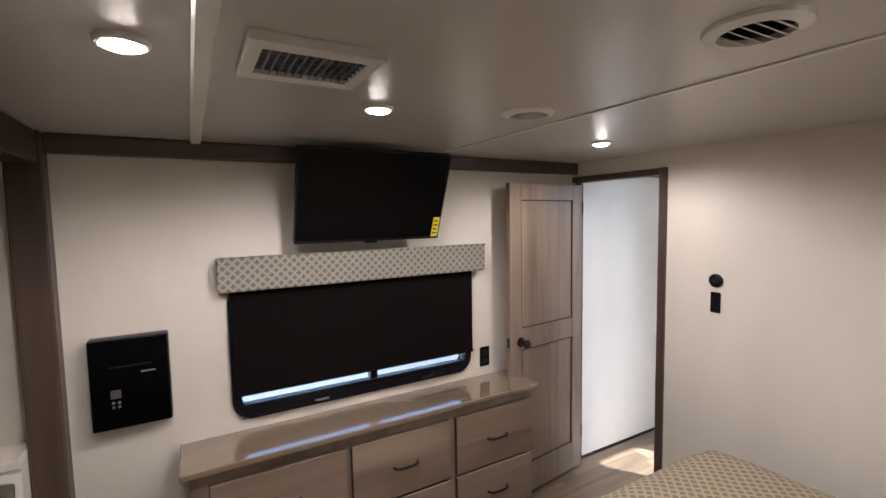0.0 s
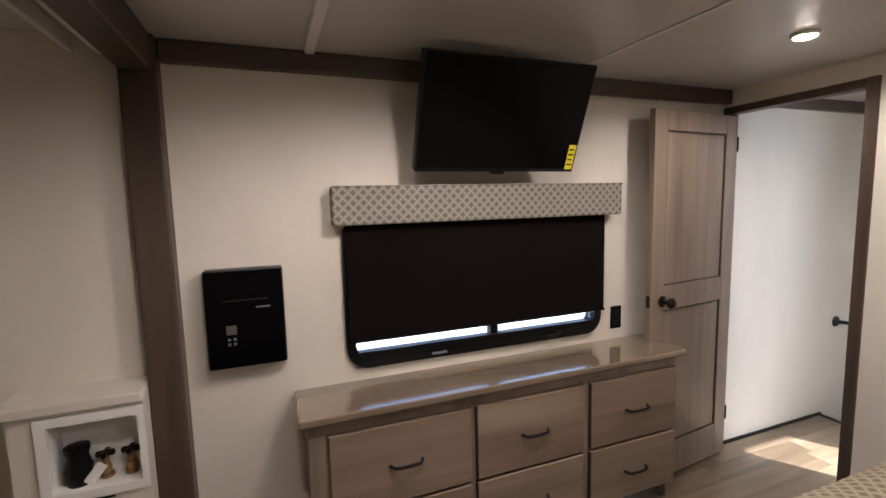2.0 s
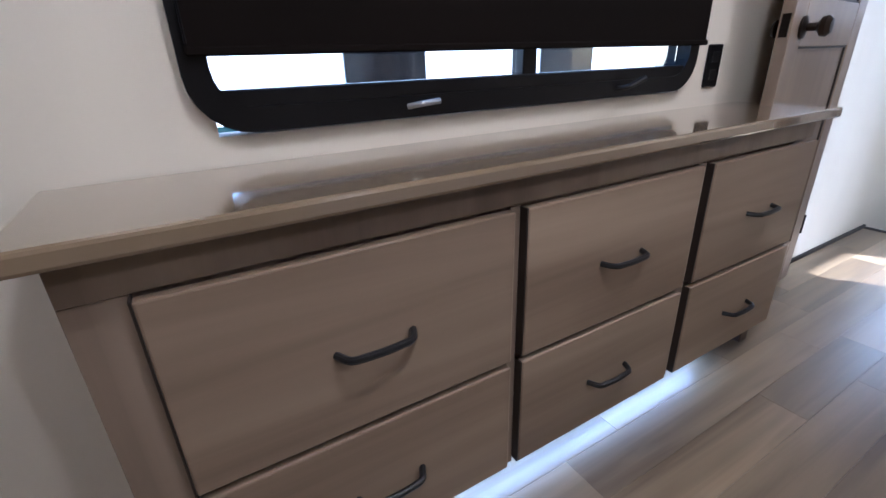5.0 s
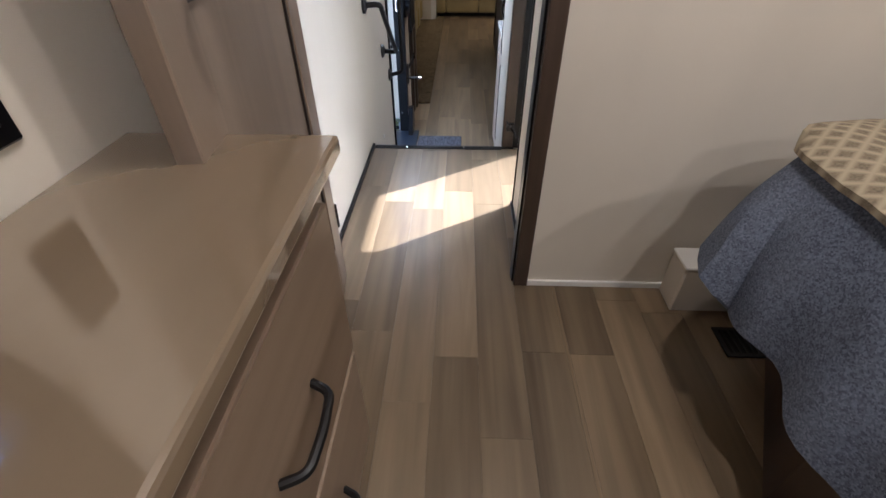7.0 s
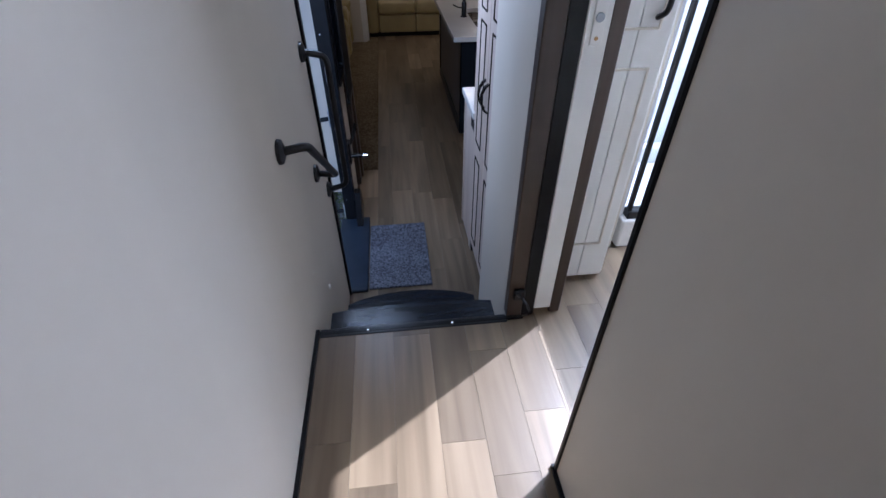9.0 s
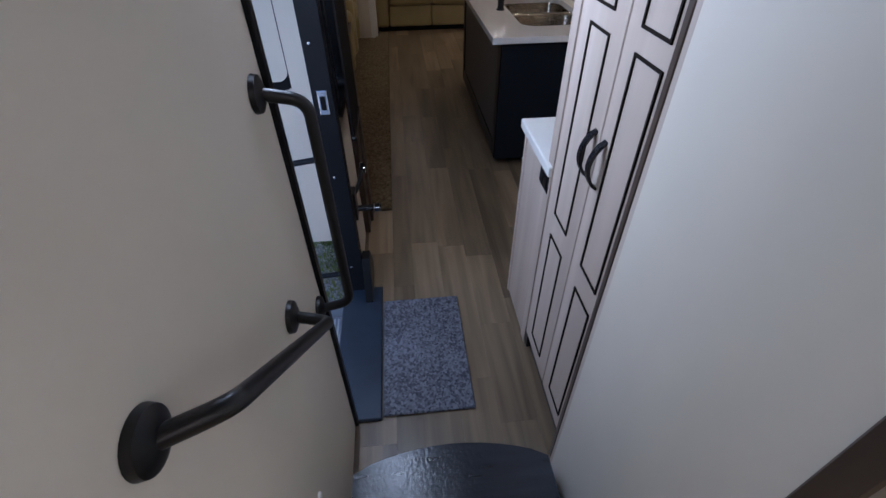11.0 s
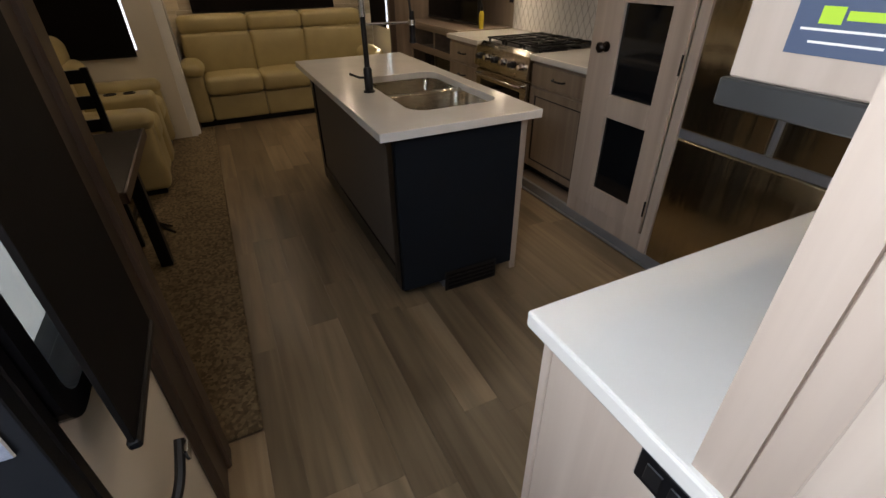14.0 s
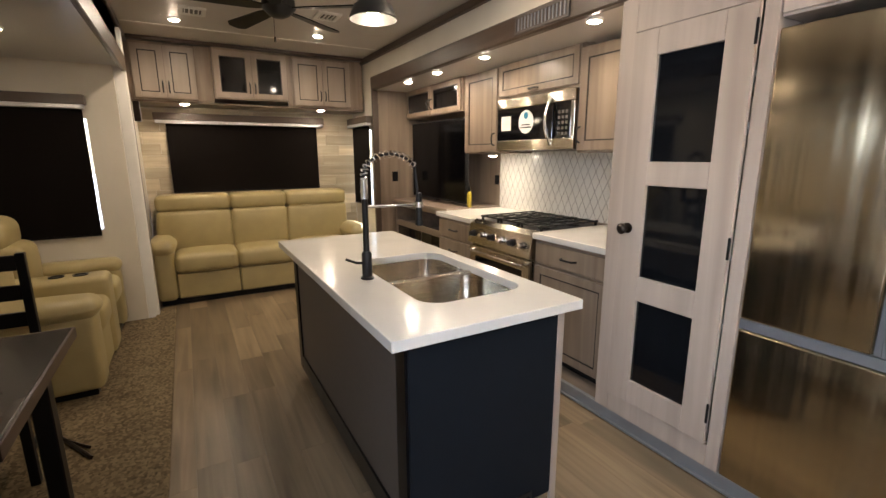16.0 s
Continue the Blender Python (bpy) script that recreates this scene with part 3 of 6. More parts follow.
def dresser():
    t = Thing("dresser", "long greige maple dresser with six drawers under the window", "dresser", (2.06, 3.34, 0))
    t.part("top", boxes((1.168, 2.972, 3.186, YL - 0.003, 0.764, 0.792), bevel=0.006, seg=2), DTOP, "glossy greige laminate top")
    t.part("body", boxes((1.20, 2.95, 3.245, YL - 0.003, 0.085, 0.7635), bevel=0.003), CAB_X)
    t.part("rail", boxes((1.20, 2.95, 3.232, 3.2449, 0.705, 0.7635), bevel=0.001), CAB)
    for a, b in ((1.20, 1.268), (1.835, 1.858), (2.394, 2.428)):
        t.part("stile", boxes((a, b, 3.232, 3.2449, 0.085, 0.7049), bevel=0.001), CAB)
    for x0, x1 in ((1.27, 1.832), (1.861, 2.391), (2.431, 2.945)):
        for z0, z1 in ((0.388, 0.702), (0.10, 0.374)):
            d = t.part("drawer", boxes((x0, x1, 3.212, 3.2315, z0, z1), bevel=0.004, seg=2), FRONT, "flat maple drawer front")
            t.part("edge", boxes((x0 - 0.003, x0, 3.214, 3.244, z0, z1), bevel=0), EDGE, "", d)
            handle_pull(t, (x0 + x1) / 2 + 0.005, 3.212, z0 + (z1 - z0) * 0.5 - 0.004, d)
    for x in (1.225, 2.915):
        t.part("leg", boxes((x - 0.02, x + 0.025, 3.255, 3.30, 0, 0.085), bevel=0.003), TRIM_Z)
        t.part("leg", boxes((x - 0.025, x + 0.025, 3.42, 3.47, 0, 0.085), bevel=0.003), CAB)
    t.part("kick_panel", boxes((1.25, 2.89, 3.36, 3.375, 0, 0.085), bevel=0), CAB_X)


dresser()


def bedroom_window():
    w = tagged(new("window_1"), "black-framed rounded window, its blackout shade drawn almost to the sill", "window", "", "structure")
    w.location = (2.035, YL, 1.15)
    base = Vector(w.location)

    def part(name, bm, m, label="", parent=None):
        o = new(name, mesh_of(name, bm, m, base))
        o.parent = parent or w
        return tagged(o, label)
    part("window_frame", ring_plate(bmesh.new(), rounded(1.385, 2.685, 0.845, 1.49, 0.09), rounded(1.425, 2.645, 0.885, 1.455, 0.06), "y", YL - 0.022, YL + 0.05), BLACK)
    part("sill_rail", boxes((1.42, 2.65, YL - 0.018, YL + 0.03, 0.882, 0.912), (2.055, 2.095, YL - 0.010, YL + 0.035, 0.862, 1.455), bevel=0.003), BLACK)
    part("pane", boxes((1.43, 2.64, YL + 0.015, YL + 0.02, 0.88, 1.45), bevel=0), CLEAR).visible_shadow = False
    part("latch", sweep(bmesh.new(), bend([(1.76, YL - 0.02, 0.865), (1.78, YL - 0.04, 0.87), (1.82, YL - 0.04, 0.873)], 4), 0.006), ALU)
    part("latch", sweep(bmesh.new(), bend([(2.36, YL - 0.02, 0.865), (2.37, YL - 0.05, 0.87), (2.42, YL - 0.055, 0.888)], 4), 0.007), BLACKM)
    part("label_plate", boxes((2.12, 2.17, YL - 0.021, YL - 0.0185, 0.868, 0.884), bevel=0.001), WHITE)
    s = Thing("blackout_blind", "dark brown blackout roller shade drawn nearly closed over the bedroom window", "window shade", (2.035, YL - 0.03, 1.2))
    s.part("cloth", boxes((1.40, 2.69, YL - 0.034, YL - 0.031, 0.968, 1.50), bevel=0), SHADE)
    s.part("bottom_bar", boxes((1.395, 2.695, YL - 0.04, YL - 0.026, 0.962, 0.976), bevel=0.003), SHADE)
    s.part("cord", sweep(bmesh.new(), [(1.40, YL - 0.034, 1.4), (1.40, YL - 0.034, 0.98)], 0.002, 5), BLACK)
    v = Thing("valance", "grey damask-covered box valance above the bedroom window", "valance", (2.035, 3.44, 1.54))
    v.part("board", boxes((1.347, 2.757, 3.400, YL - 0.002, 1.452, 1.604), bevel=0.008, seg=2), VALANCE)
    v.part("piping", boxes((1.345, 2.759, 3.397, 3.405, 1.600, 1.608), bevel=0.002), VALANCE)


bedroom_window()


def television(name, c, w, h, tilt, turn, label, yellow=False):
    t = Thing(name, label, "television", (0, 0, 0))
    t.part("screen", boxes((-w / 2 + 0.008, w / 2 - 0.008, -0.021, -0.019, -h / 2 + 0.012, h / 2 - 0.008), bevel=0), GLOSSB)
    t.part("casing", boxes((-w / 2, w / 2, -0.0189, 0.02, -h / 2, h / 2), bevel=0.004), BLACK)
    t.part("bezel", boxes((-w / 2, w / 2, -0.024, -0.019, -h / 2, -h / 2 + 0.011), (-w / 2, -w / 2 + 0.007, -0.024, -0.019, -h / 2, h / 2), (w / 2 - 0.007, w / 2, -0.024, -0.019, -h / 2, h / 2),
                          (-w / 2, w / 2, -0.024, -0.019, h / 2 - 0.007, h / 2), (-0.03, 0.03, -0.022, 0.0, -h / 2 - 0.012, -h / 2), bevel=0.001), BLACK)
    t.part("mount", boxes((-0.12, 0.12, 0.021, 0.06, -0.1, 0.1), bevel=0.004), BLACKM)
    if yellow:
        s = t.part("energy_label", boxes((w / 2 - 0.045, w / 2 - 0.008, -0.026, -0.0245, -h / 2 + 0.012, -h / 2 + 0.12), bevel=0), YELLOW, "yellow energy label")
        for i in range(4):
            t.part("print", boxes((w / 2 - 0.040, w / 2 - 0.014 - 0.004 * (i % 2), -0.027, -0.0262, -h / 2 + 0.03 + i * 0.022, -h / 2 + 0.037 + i * 0.022), bevel=0), BLACK, "", s)
    t.ob.matrix_basis = pose(*c, tilt, 0, turn)


YELLOW = mat("yellow_card", (0.75, 0.62, 0.02), 0.5, amount=0.05)
television("television", (2.03, 3.27, 1.872), 0.74, 0.445, 22, 0, "flat black television tilted down from the wall with yellow label", True)
solo("tv_bracket", boxes((1.85, 2.2, 3.33, YL, 1.80, 1.95), bevel=0.005), BLACKM, "black steel television wall bracket", "bracket")


def heater_panel():
    t = Thing("control_panel", "glossy black control box with keypad on the cream wall", "control panel", (1.0, YL, 1.12))
    t.part("casing", boxes((0.868, 1.14, 3.415, YL - 0.001, 0.945, 1.315), bevel=0.008, seg=2), BLACK)
    t.part("front", boxes((0.874, 1.134, 3.409, 3.4149, 0.95, 1.31), bevel=0.002), GLOSSB)
    t.part("slot", boxes((0.93, 1.08, 3.405, 3.4089, 1.198, 1.204), bevel=0), BLACKM)
    t.part("display", boxes((0.935, 0.97, 3.406, 3.4089, 1.075, 1.11), bevel=0.001), GREYP)
    t.part("logo_bar", boxes((1.04, 1.09, 3.407, 3.4089, 1.168, 1.174), bevel=0), ALU)
    for i in range(2):
        for j in range(2):
            t.part("button", boxes((0.938 + i * 0.019, 0.948 + i * 0.019, 3.406, 3.4089, 1.035 + j * 0.018, 1.045 + j * 0.018), bevel=0.001), ALU)


heater_panel()
for _o in scene.objects:
    if _o.name == "control_panel":
        _o.location.x, _o.location.z = _o.location.x + 0.012, _o.location.z - 0.006
o = Thing("wall_outlet", "black double wall outlet beside the window", "outlet", (2.8, YL, 0.9), "black wall plates")
o.part("plate", boxes((2.762, 2.832, 3.472, YL - 0.0005, 0.845, 0.965), bevel=0.003), BLACK)
for z in (0.865, 0.915):
    o.part("socket", boxes((2.78, 2.814, 3.469, 3.472, z, z + 0.03), bevel=0.002), BLACKM)
o = Thing("light_switch", "black rocker light switch on the cream wall", "light switch", (3.55, 2.512, 1.32), "black wall plates")
o.part("plate", boxes((3.543, 3.5495, 2.487, 2.537, 1.262, 1.366), bevel=0.003), BLACK)
o.part("rocker", boxes((3.539, 3.543, 2.498, 2.526, 1.285, 1.345), bevel=0.002), BLACK)
o = Thing("thermostat", "small round black wall sensor above the switch", "thermostat", (3.55, 2.512, 1.425))
o.part("ring", lathe(bmesh.new(), [(0.034, 0), (0.034, -0.008), (0.028, -0.012), (0.002, -0.012)], (3.5495, 2.512, 1.425), "x"), BLACK, smooth=True)
o.part("button", lathe(bmesh.new(), [(0.016, -0.0125), (0.014, -0.016), (0.002, -0.016)], (3.5495, 2.512, 1.425), "x"), BLACKM, smooth=True)


def panel_door(t, w, h, mat_, edge_mat, panels, thick=0.033):
    """A shaker door in its own frame: width along +x from the hinge, face at y=0 and y=thick. panels: z0, z1."""
    s = 0.095
    specs = [(0, s, 0, thick, 0, h), (w - s, w, 0, thick, 0, h)]
    zs = [0] + [v for p in panels for v in p] + [h]
    for a, b in zip(zs[0::2], zs[1::2]):
        specs.append((s, w - s, 0, thick, a, b))
    t.part("leaf_frame", boxes(*specs, bevel=0.002), mat_)
    for a, b in panels:
        t.part("panel", boxes((s, w - s, 0.01, thick - 0.01, a, b), bevel=0), mat_)
        e = 0.006
        t.part("groove", boxes((s, s + e, 0.004, 0.0099, a, b), (w - s - e, w - s, 0.004, 0.0099, a, b), (s + e, w - s - e, 0.004, 0.0099, a, a + e), (s + e, w - s - e, 0.004, 0.0099, b - e, b), bevel=0), edge_mat)


def bedroom_door():
    t = Thing("bedroom_door", "greige maple two-panel bedroom door standing open against the wall, bronze knob", "door", (0, 0, 0), "", "")
    panel_door(t, 0.675, 1.94, CAB, EDGE, [(0.19, 0.93), (1.06, 1.84)])
    k = t.part("knob", lathe(bmesh.new(), [(0.03, 0), (0.03, -0.006), (0.011, -0.012), (0.011, -0.035), (0.026, -0.045), (0.028, -0.058), (0.018, -0.068), (0.002, -0.070)], (0.59, -0.0005, 0.98), "y"), BRONZE, "oil-rubbed bronze door knob", smooth=True)
    t.part("knob", lathe(bmesh.new(), [(0.03, 0), (0.03, 0.006), (0.011, 0.012), (0.026, 0.03), (0.018, 0.04), (0.002, 0.042)], (0.59, 0.0335, 0.98), "y"), BRONZE, smooth=True)
    t.part("latch_plate", boxes((0.675, 0.677, 0.006, 0.027, 0.955, 1.015), bevel=0), BRONZE)
    for z in (0.2, 1.75):
        t.part("hinge", lathe(bmesh.new(), [(0.006, 0), (0.006, 0.08)], (-0.004, 0.0, z), n=8), BRONZE)
    # the leaf runs from the hinge towards -x: turned half round, its room side then faces -y
    m = Matrix.Translation((3.552, 3.402, 0.02)) @ Euler((0, 0, radians(6.5))).to_matrix().to_4x4() @ Matrix.Diagonal((-1, 1, 1, 1))
    t.ob.location = (3.552, 3.402, 0.02)
    for c in t.ob.children:
        me = c.data
        me.transform(Matrix.Diagonal((-1, 1, 1, 1)))
        me.flip_normals()
    t.ob.rotation_euler = (0, 0, radians(6.5))


bedroom_door()


def bed():
    t = Thing("bed", "queen bed with tan lattice spread over blue-grey plush blanket", "bed", (2.45, 1.4, 0))
    t.part("base", extrude(bmesh.new(), [(1.75, 0.2), (3.27, 0.2), (3.27, 2.128), (2.861, 2.348), (1.75, 2.352)], "z", 0, 0.33), TRIM_Z, "dark stained bed box")
    t.part("mattress", boxes((1.70, 3.22, 0.15, 2.37, 0.33, 0.645), bevel=0.05, seg=3), WHITE, smooth=True)
    bm = bmesh.new()
    nx, ny = 64, 70
    grid = []
    for i in range(nx + 1):
        row = []
        for j in range(ny + 1):
            y = 0.15 + 2.25 * j / ny
            x1 = 3.31 + 0.05 * max(0.0, min(1.0, (2.43 - y) / 0.55))
            x = 1.60 + (x1 - 1.60) * i / nx
            d = max(0.0, 1 - (x1 - x) / 0.10, 1 - (2.40 - y) / 0.10, 1 - (x - 1.60) / 0.10)
            z = 0.70 - 0.028 * d * d + 0.005 * noise.noise(Vector((x * 5, y * 5, 0))) + 0.003 * noise.noise(Vector((x * 17, y * 17, 4)))
            cx, cy = x - (x1 - 0.16), y - 2.24
            if cx > 0 and cy > 0 and math.hypot(cx, cy) > 0.16:
                k = 0.16 / math.hypot(cx, cy)
                x, y, z = x1 - 0.16 + cx * k, 2.24 + cy * k, z - 0.05 * (1 - k)
            row.append(bm.verts.new((x, y, z)))
        grid.append(row)
    for i in range(nx):
        for j in range(ny):
            bm.faces.new((grid[i][j], grid[i + 1][j], grid[i + 1][j + 1], grid[i][j + 1]))
    r = bmesh.ops.extrude_face_region(bm, geom=bm.faces[:])
    bmesh.ops.translate(bm, verts=[v for v in r["geom"] if isinstance(v, bmesh.types.BMVert)], vec=(0, 0, -0.012))
    bmesh.ops.recalc_face_normals(bm, faces=bm.faces[:])
    t.part("bedspread", bm, SPREAD, "tan woven bedspread with pale petal lattice", smooth=True)
    # the blanket falls from under the spread; its loose corner flares out
    cols = []
    for k in range(24):
        y = 0.2 + 2.05 * k / 23
        cols.append(((1.66, y), (1.60 - 0.02 * math.sin(k), y, 0.34)))
    cols.append(((1.68, 2.38), (1.61, 2.45, 0.33)))
    for k in range(56):
        u = k / 55
        cols.append(((1.72 + 1.43 * u, 2.372), (1.70 + 1.40 * u, 2.462 + 0.014 * math.sin(k * 0.75) + 0.010 * math.sin(k * 0.31 + 1), 0.36 + 0.012 * math.sin(k * 0.42))))
    cols += [((3.19, 2.362), (3.105, 2.49, 0.385)), ((3.205, 2.352), (3.12, 2.505, 0.40)), ((3.225, 2.340), (3.135, 2.515, 0.41)), ((3.245, 2.325), (3.20, 2.49, 0.405)), ((3.26, 2.30), (3.27, 2.45, 0.39)), ((3.275, 2.27), (3.33, 2.38, 0.37))]
    for k in range(30):
        u = k / 29
        cols.append(((3.285, 2.24 - 2.03 * u), (3.365 + 0.012 * math.sin(k * 0.9), 2.33 - 2.1 * u, 0.34 + 0.02 * math.sin(k * 0.5))))
    bm = bmesh.new()
    rows = []
    for k, ((tx, ty), (lx, ly, lz)) in enumerate(cols):
        row = []
        for s in range(17):
            f = s / 16
            g = f ** 0.8
            w = 0.009 * math.sin(f * 3.1) * noise.noise(Vector((k * 0.35, f * 3, 2))) + 0.012 * math.sin(f * 3.14)
            row.append(bm.verts.new((tx + (lx - tx) * g, ty + (ly - ty) * g + w, 0.672 + (lz - 0.672) * f)))
        rows.append(row)
    for a, b in zip(rows, rows[1:]):
        for s in range(16):
            bm.faces.new((a[s], b[s], b[s + 1], a[s + 1]))
    r = bmesh.ops.extrude_face_region(bm, geom=bm.faces[:])
    for v in [v for v in r["geom"] if isinstance(v, bmesh.types.BMVert)]:
        v.co += Vector((2.45 - v.co.x, 1.2 - v.co.y, 0)).normalized() * 0.012
    bmesh.ops.recalc_face_normals(bm, faces=bm.faces[:])
    t.part("blanket", bm, PLUSH, "blue-grey plush blanket hanging in folds", smooth=True)

bed()
o = Thing("bed_step_box", "low white box between the bed and the partition wall", "box", (3.37, 1.9, 0))
o.part("body", boxes((3.435, 3.535, 1.3, 2.345, 0.0, 0.172), bevel=0.005), WALL)
o.part("lid", boxes((3.432, 3.536, 1.295, 2.349, 0.172, 0.18), bevel=0.003), WHITE)


def floor_vent(x0, x1, y0, y1, z, name="floor_vent", label="black louvred floor register"):
    t = Thing(name, label, "vent", ((x0 + x1) / 2, (y0 + y1) / 2, z))
    t.part("frame", ring_plate(bmesh.new(), [(x0, y0), (x1, y0), (x1, y1), (x0, y1)], [(x0 + 0.012, y0 + 0.012), (x1 - 0.012, y0 + 0.012), (x1 - 0.012, y1 - 0.012), (x0 + 0.012, y1 - 0.012)], "z", z, z + 0.006), BLACKM)
    t.part("backing", boxes((x0 + 0.01, x1 - 0.01, y0 + 0.01, y1 - 0.01, z, z + 0.001), bevel=0), BLACK)
    k = 6
    for i in range(k):
        y = y0 + 0.016 + (y1 - y0 - 0.032) * (i + 0.5) / k
        t.part("slat", boxes((x0 + 0.012, x1 - 0.012, y - 0.002, y + 0.003, z + 0.001, z + 0.005), bevel=0), BLACKM)


floor_vent(3.255, 3.365, 2.10, 2.243, 0.001)


def washer_box():
    t = Thing("laundry_cabinet", "cream boxed-in plumbing ledge beside the closet post", "built-in cabinet", (0.45, 3.4, 0))
    t.part("body", boxes((0.30, 0.664, 3.335, YL - 0.001, 0.012, 0.615), (0.30, 0.384, 3.335, YL - 0.001, 0.615, 0.905), (0.384, 0.664, 3.44, YL - 0.001, 0.615, 0.905), (0.384, 0.664, 3.335, 3.44, 0.875, 0.905), (0.655, 0.664, 3.335, 3.44, 0.615, 0.875), bevel=0), WALL)
    t.part("ledge", boxes((0.27, 0.664, 3.315, YL - 0.001, 0.905, 0.94), bevel=0.004), WALL)
    b = Thing("washer_hookup_box", "white recessed washer hookup box with black cap and brass valves", "plumbing box", (0.5, 3.34, 0.75))
    b.part("flange", ring_plate(bmesh.new(), [(0.37, 0.605), (0.664, 0.605), (0.664, 0.89), (0.37, 0.89)], [(0.40, 0.635), (0.645, 0.635), (0.645, 0.862), (0.40, 0.862)], "y", 3.322, 3.334), WHITE)
    b.part("tray", boxes((0.40, 0.645, 3.336, 3.43, 0.627, 0.635), (0.40, 0.645, 3.336, 3.43, 0.862, 0.87), (0.392, 0.40, 3.336, 3.43, 0.627, 0.87), (0.40, 0.645, 3.43, 3.438, 0.627, 0.87), bevel=0), WHITE)
    b.part("hose_cap", lathe(bmesh.new(), [(0.034, 0), (0.036, 0.03), (0.040, 0.055), (0.034, 0.075), (0.030, 0.10), (0.036, 0.115), (0.036, 0.13), (0.012, 0.136)], (0.455, 3.38, 0.6355)), BLACK, smooth=True)
    for x in (0.527, 0.60):
        b.part("valve", lathe(bmesh.new(), [(0.020, 0), (0.020, 0.012), (0.015, 0.014), (0.015, 0.04), (0.010, 0.045), (0.010, 0.075)], (x, 3.39, 0.6355)), BRASS, smooth=True)
        h = b.part("valve_handle", boxes((x - 0.028, x + 0.028, 3.381, 3.399, 0.708, 0.728), (x - 0.009, x + 0.009, 3.362, 3.418, 0.7085, 0.7275), bevel=0.006, seg=2), BRONZE)
    tag = bmesh.new()
    box(tag, -0.016, 0.016, -0.0006, 0.0006, -0.075, 0.0)
    bmesh.ops.transform(tag, matrix=pose(0.53, 3.352, 0.70, 0, 38, 0), verts=tag.verts[:])
    b.part("paper_tag", tag, WHITE)
    b.part("print", boxes((0.42, 0.48, 3.333, 3.3345, 0.585, 0.592), (0.50, 0.56, 3.333, 3.3345, 0.587, 0.594), bevel=0), BLACK)


TAG_YELLOW = mat("dull_yellow_plastic", (0.38, 0.30, 0.015), 0.45, amount=0.1)
BRASS = mat("aged_brass", (0.35, 0.22, 0.10), 0.35, metal=0.9, amount=0.2)
washer_box()
for _o in scene.objects:
    if _o.name in ("laundry_cabinet", "washer_hookup_box"):
        _o.location.x += 0.024
o = Thing("wall_hook", "small pale hook plate on the closet wall", "hook", (0.12, YL, 1.75))
o.part("plate", boxes((0.09, 0.16, YL - 0.006, YL - 0.0005, 1.74, 1.755), bevel=0.002), WHITE)
o.part("screw", boxes((0.12, 0.13, YL - 0.012, YL - 0.0061, 1.743, 1.753), bevel=0.001), BRONZE)


def return_grille():
    t = Thing("return_air_grille", "white rectangular return-air grille with a black mesh core on the ceiling", "vent", (1.53, 2.27, ZB))
    x0, x1, y0, y1 = 1.362, 1.622, 2.115, 2.35
    t.part("frame", ring_plate(bmesh.new(), [(x0, y0), (x1, y0), (x1, y1), (x0, y1)], [(x0 + 0.028, y0 + 0.04), (x1 - 0.028, y0 + 0.04), (x1 - 0.028, y1 - 0.04), (x0 + 0.028, y1 - 0.04)], "z", ZB - 0.02, ZB - 0.0005), WHITE)
    t.part("backing", boxes((x0 + 0.02, x1 - 0.02, y0 + 0.03, y1 - 0.03, ZB - 0.004, ZB - 0.001), bevel=0), BLACK)
    for i in range(1, 12):
        x = x0 + 0.028 + (x1 - x0 - 0.056) * i / 12
        t.part("bar", boxes((x - 0.0014, x + 0.0014, y0 + 0.04, y1 - 0.04, ZB - 0.018, ZB - 0.008), bevel=0), ALU)
    for i in range(1, 6):
        y = y0 + 0.04 + (y1 - y0 - 0.08) * i / 6
        t.part("bar", boxes((x0 + 0.028, x1 - 0.028, y - 0.0014, y + 0.0014, ZB - 0.0175, ZB - 0.009), bevel=0), ALU)


return_grille()


def round_vent(x, y):
    t = Thing("round_ceiling_vent", "round white ceiling air vent with slanted louvres", "vent", (x, y, ZB), "round ceiling vents")
    t.part("ring", lathe(bmesh.new(), [(0.088, 0), (0.086, -0.008), (0.062, -0.014), (0.060, -0.004), (0.060, -0.001)], (x, y, ZB), n=32), WHITE, smooth=True)
    t.part("backing", lathe(bmesh.new(), [(0.06, -0.001), (0.06, -0.002)], (x, y, ZB)), BLACK)
    for i in range(5):
        v = -0.044 + i * 0.022
        h = math.sqrt(0.058 ** 2 - v * v)
        b = bmesh.new()
        box(b, -h, h, -0.0115, 0.0115, -0.001, 0.001)
        bmesh.ops.transform(b, matrix=pose(x, y + v, ZB - 0.010, 35, 0, 0), verts=b.verts[:])
        t.part("louvre", b, WHITE)


round_vent(2.245, 2.412)
round_vent(2.172, 1.70)

# ---- corridor ----
def grab_rail(pts, name_label):
    t = Thing("grab_rail", name_label, "hand rail", pts[0], "black grab rails")
    t.part("bar", sweep(bmesh.new(), bend(pts, 8), 0.0125, 12), BLACKM, smooth=True)
    for p in (pts[0], pts[-1]):
        t.part("flange", lathe(bmesh.new(), [(0.036, 0), (0.034, -0.010), (0.016, -0.018)], (p[0], YL - 0.0005, p[2]), "y"), BLACKM, smooth=True)


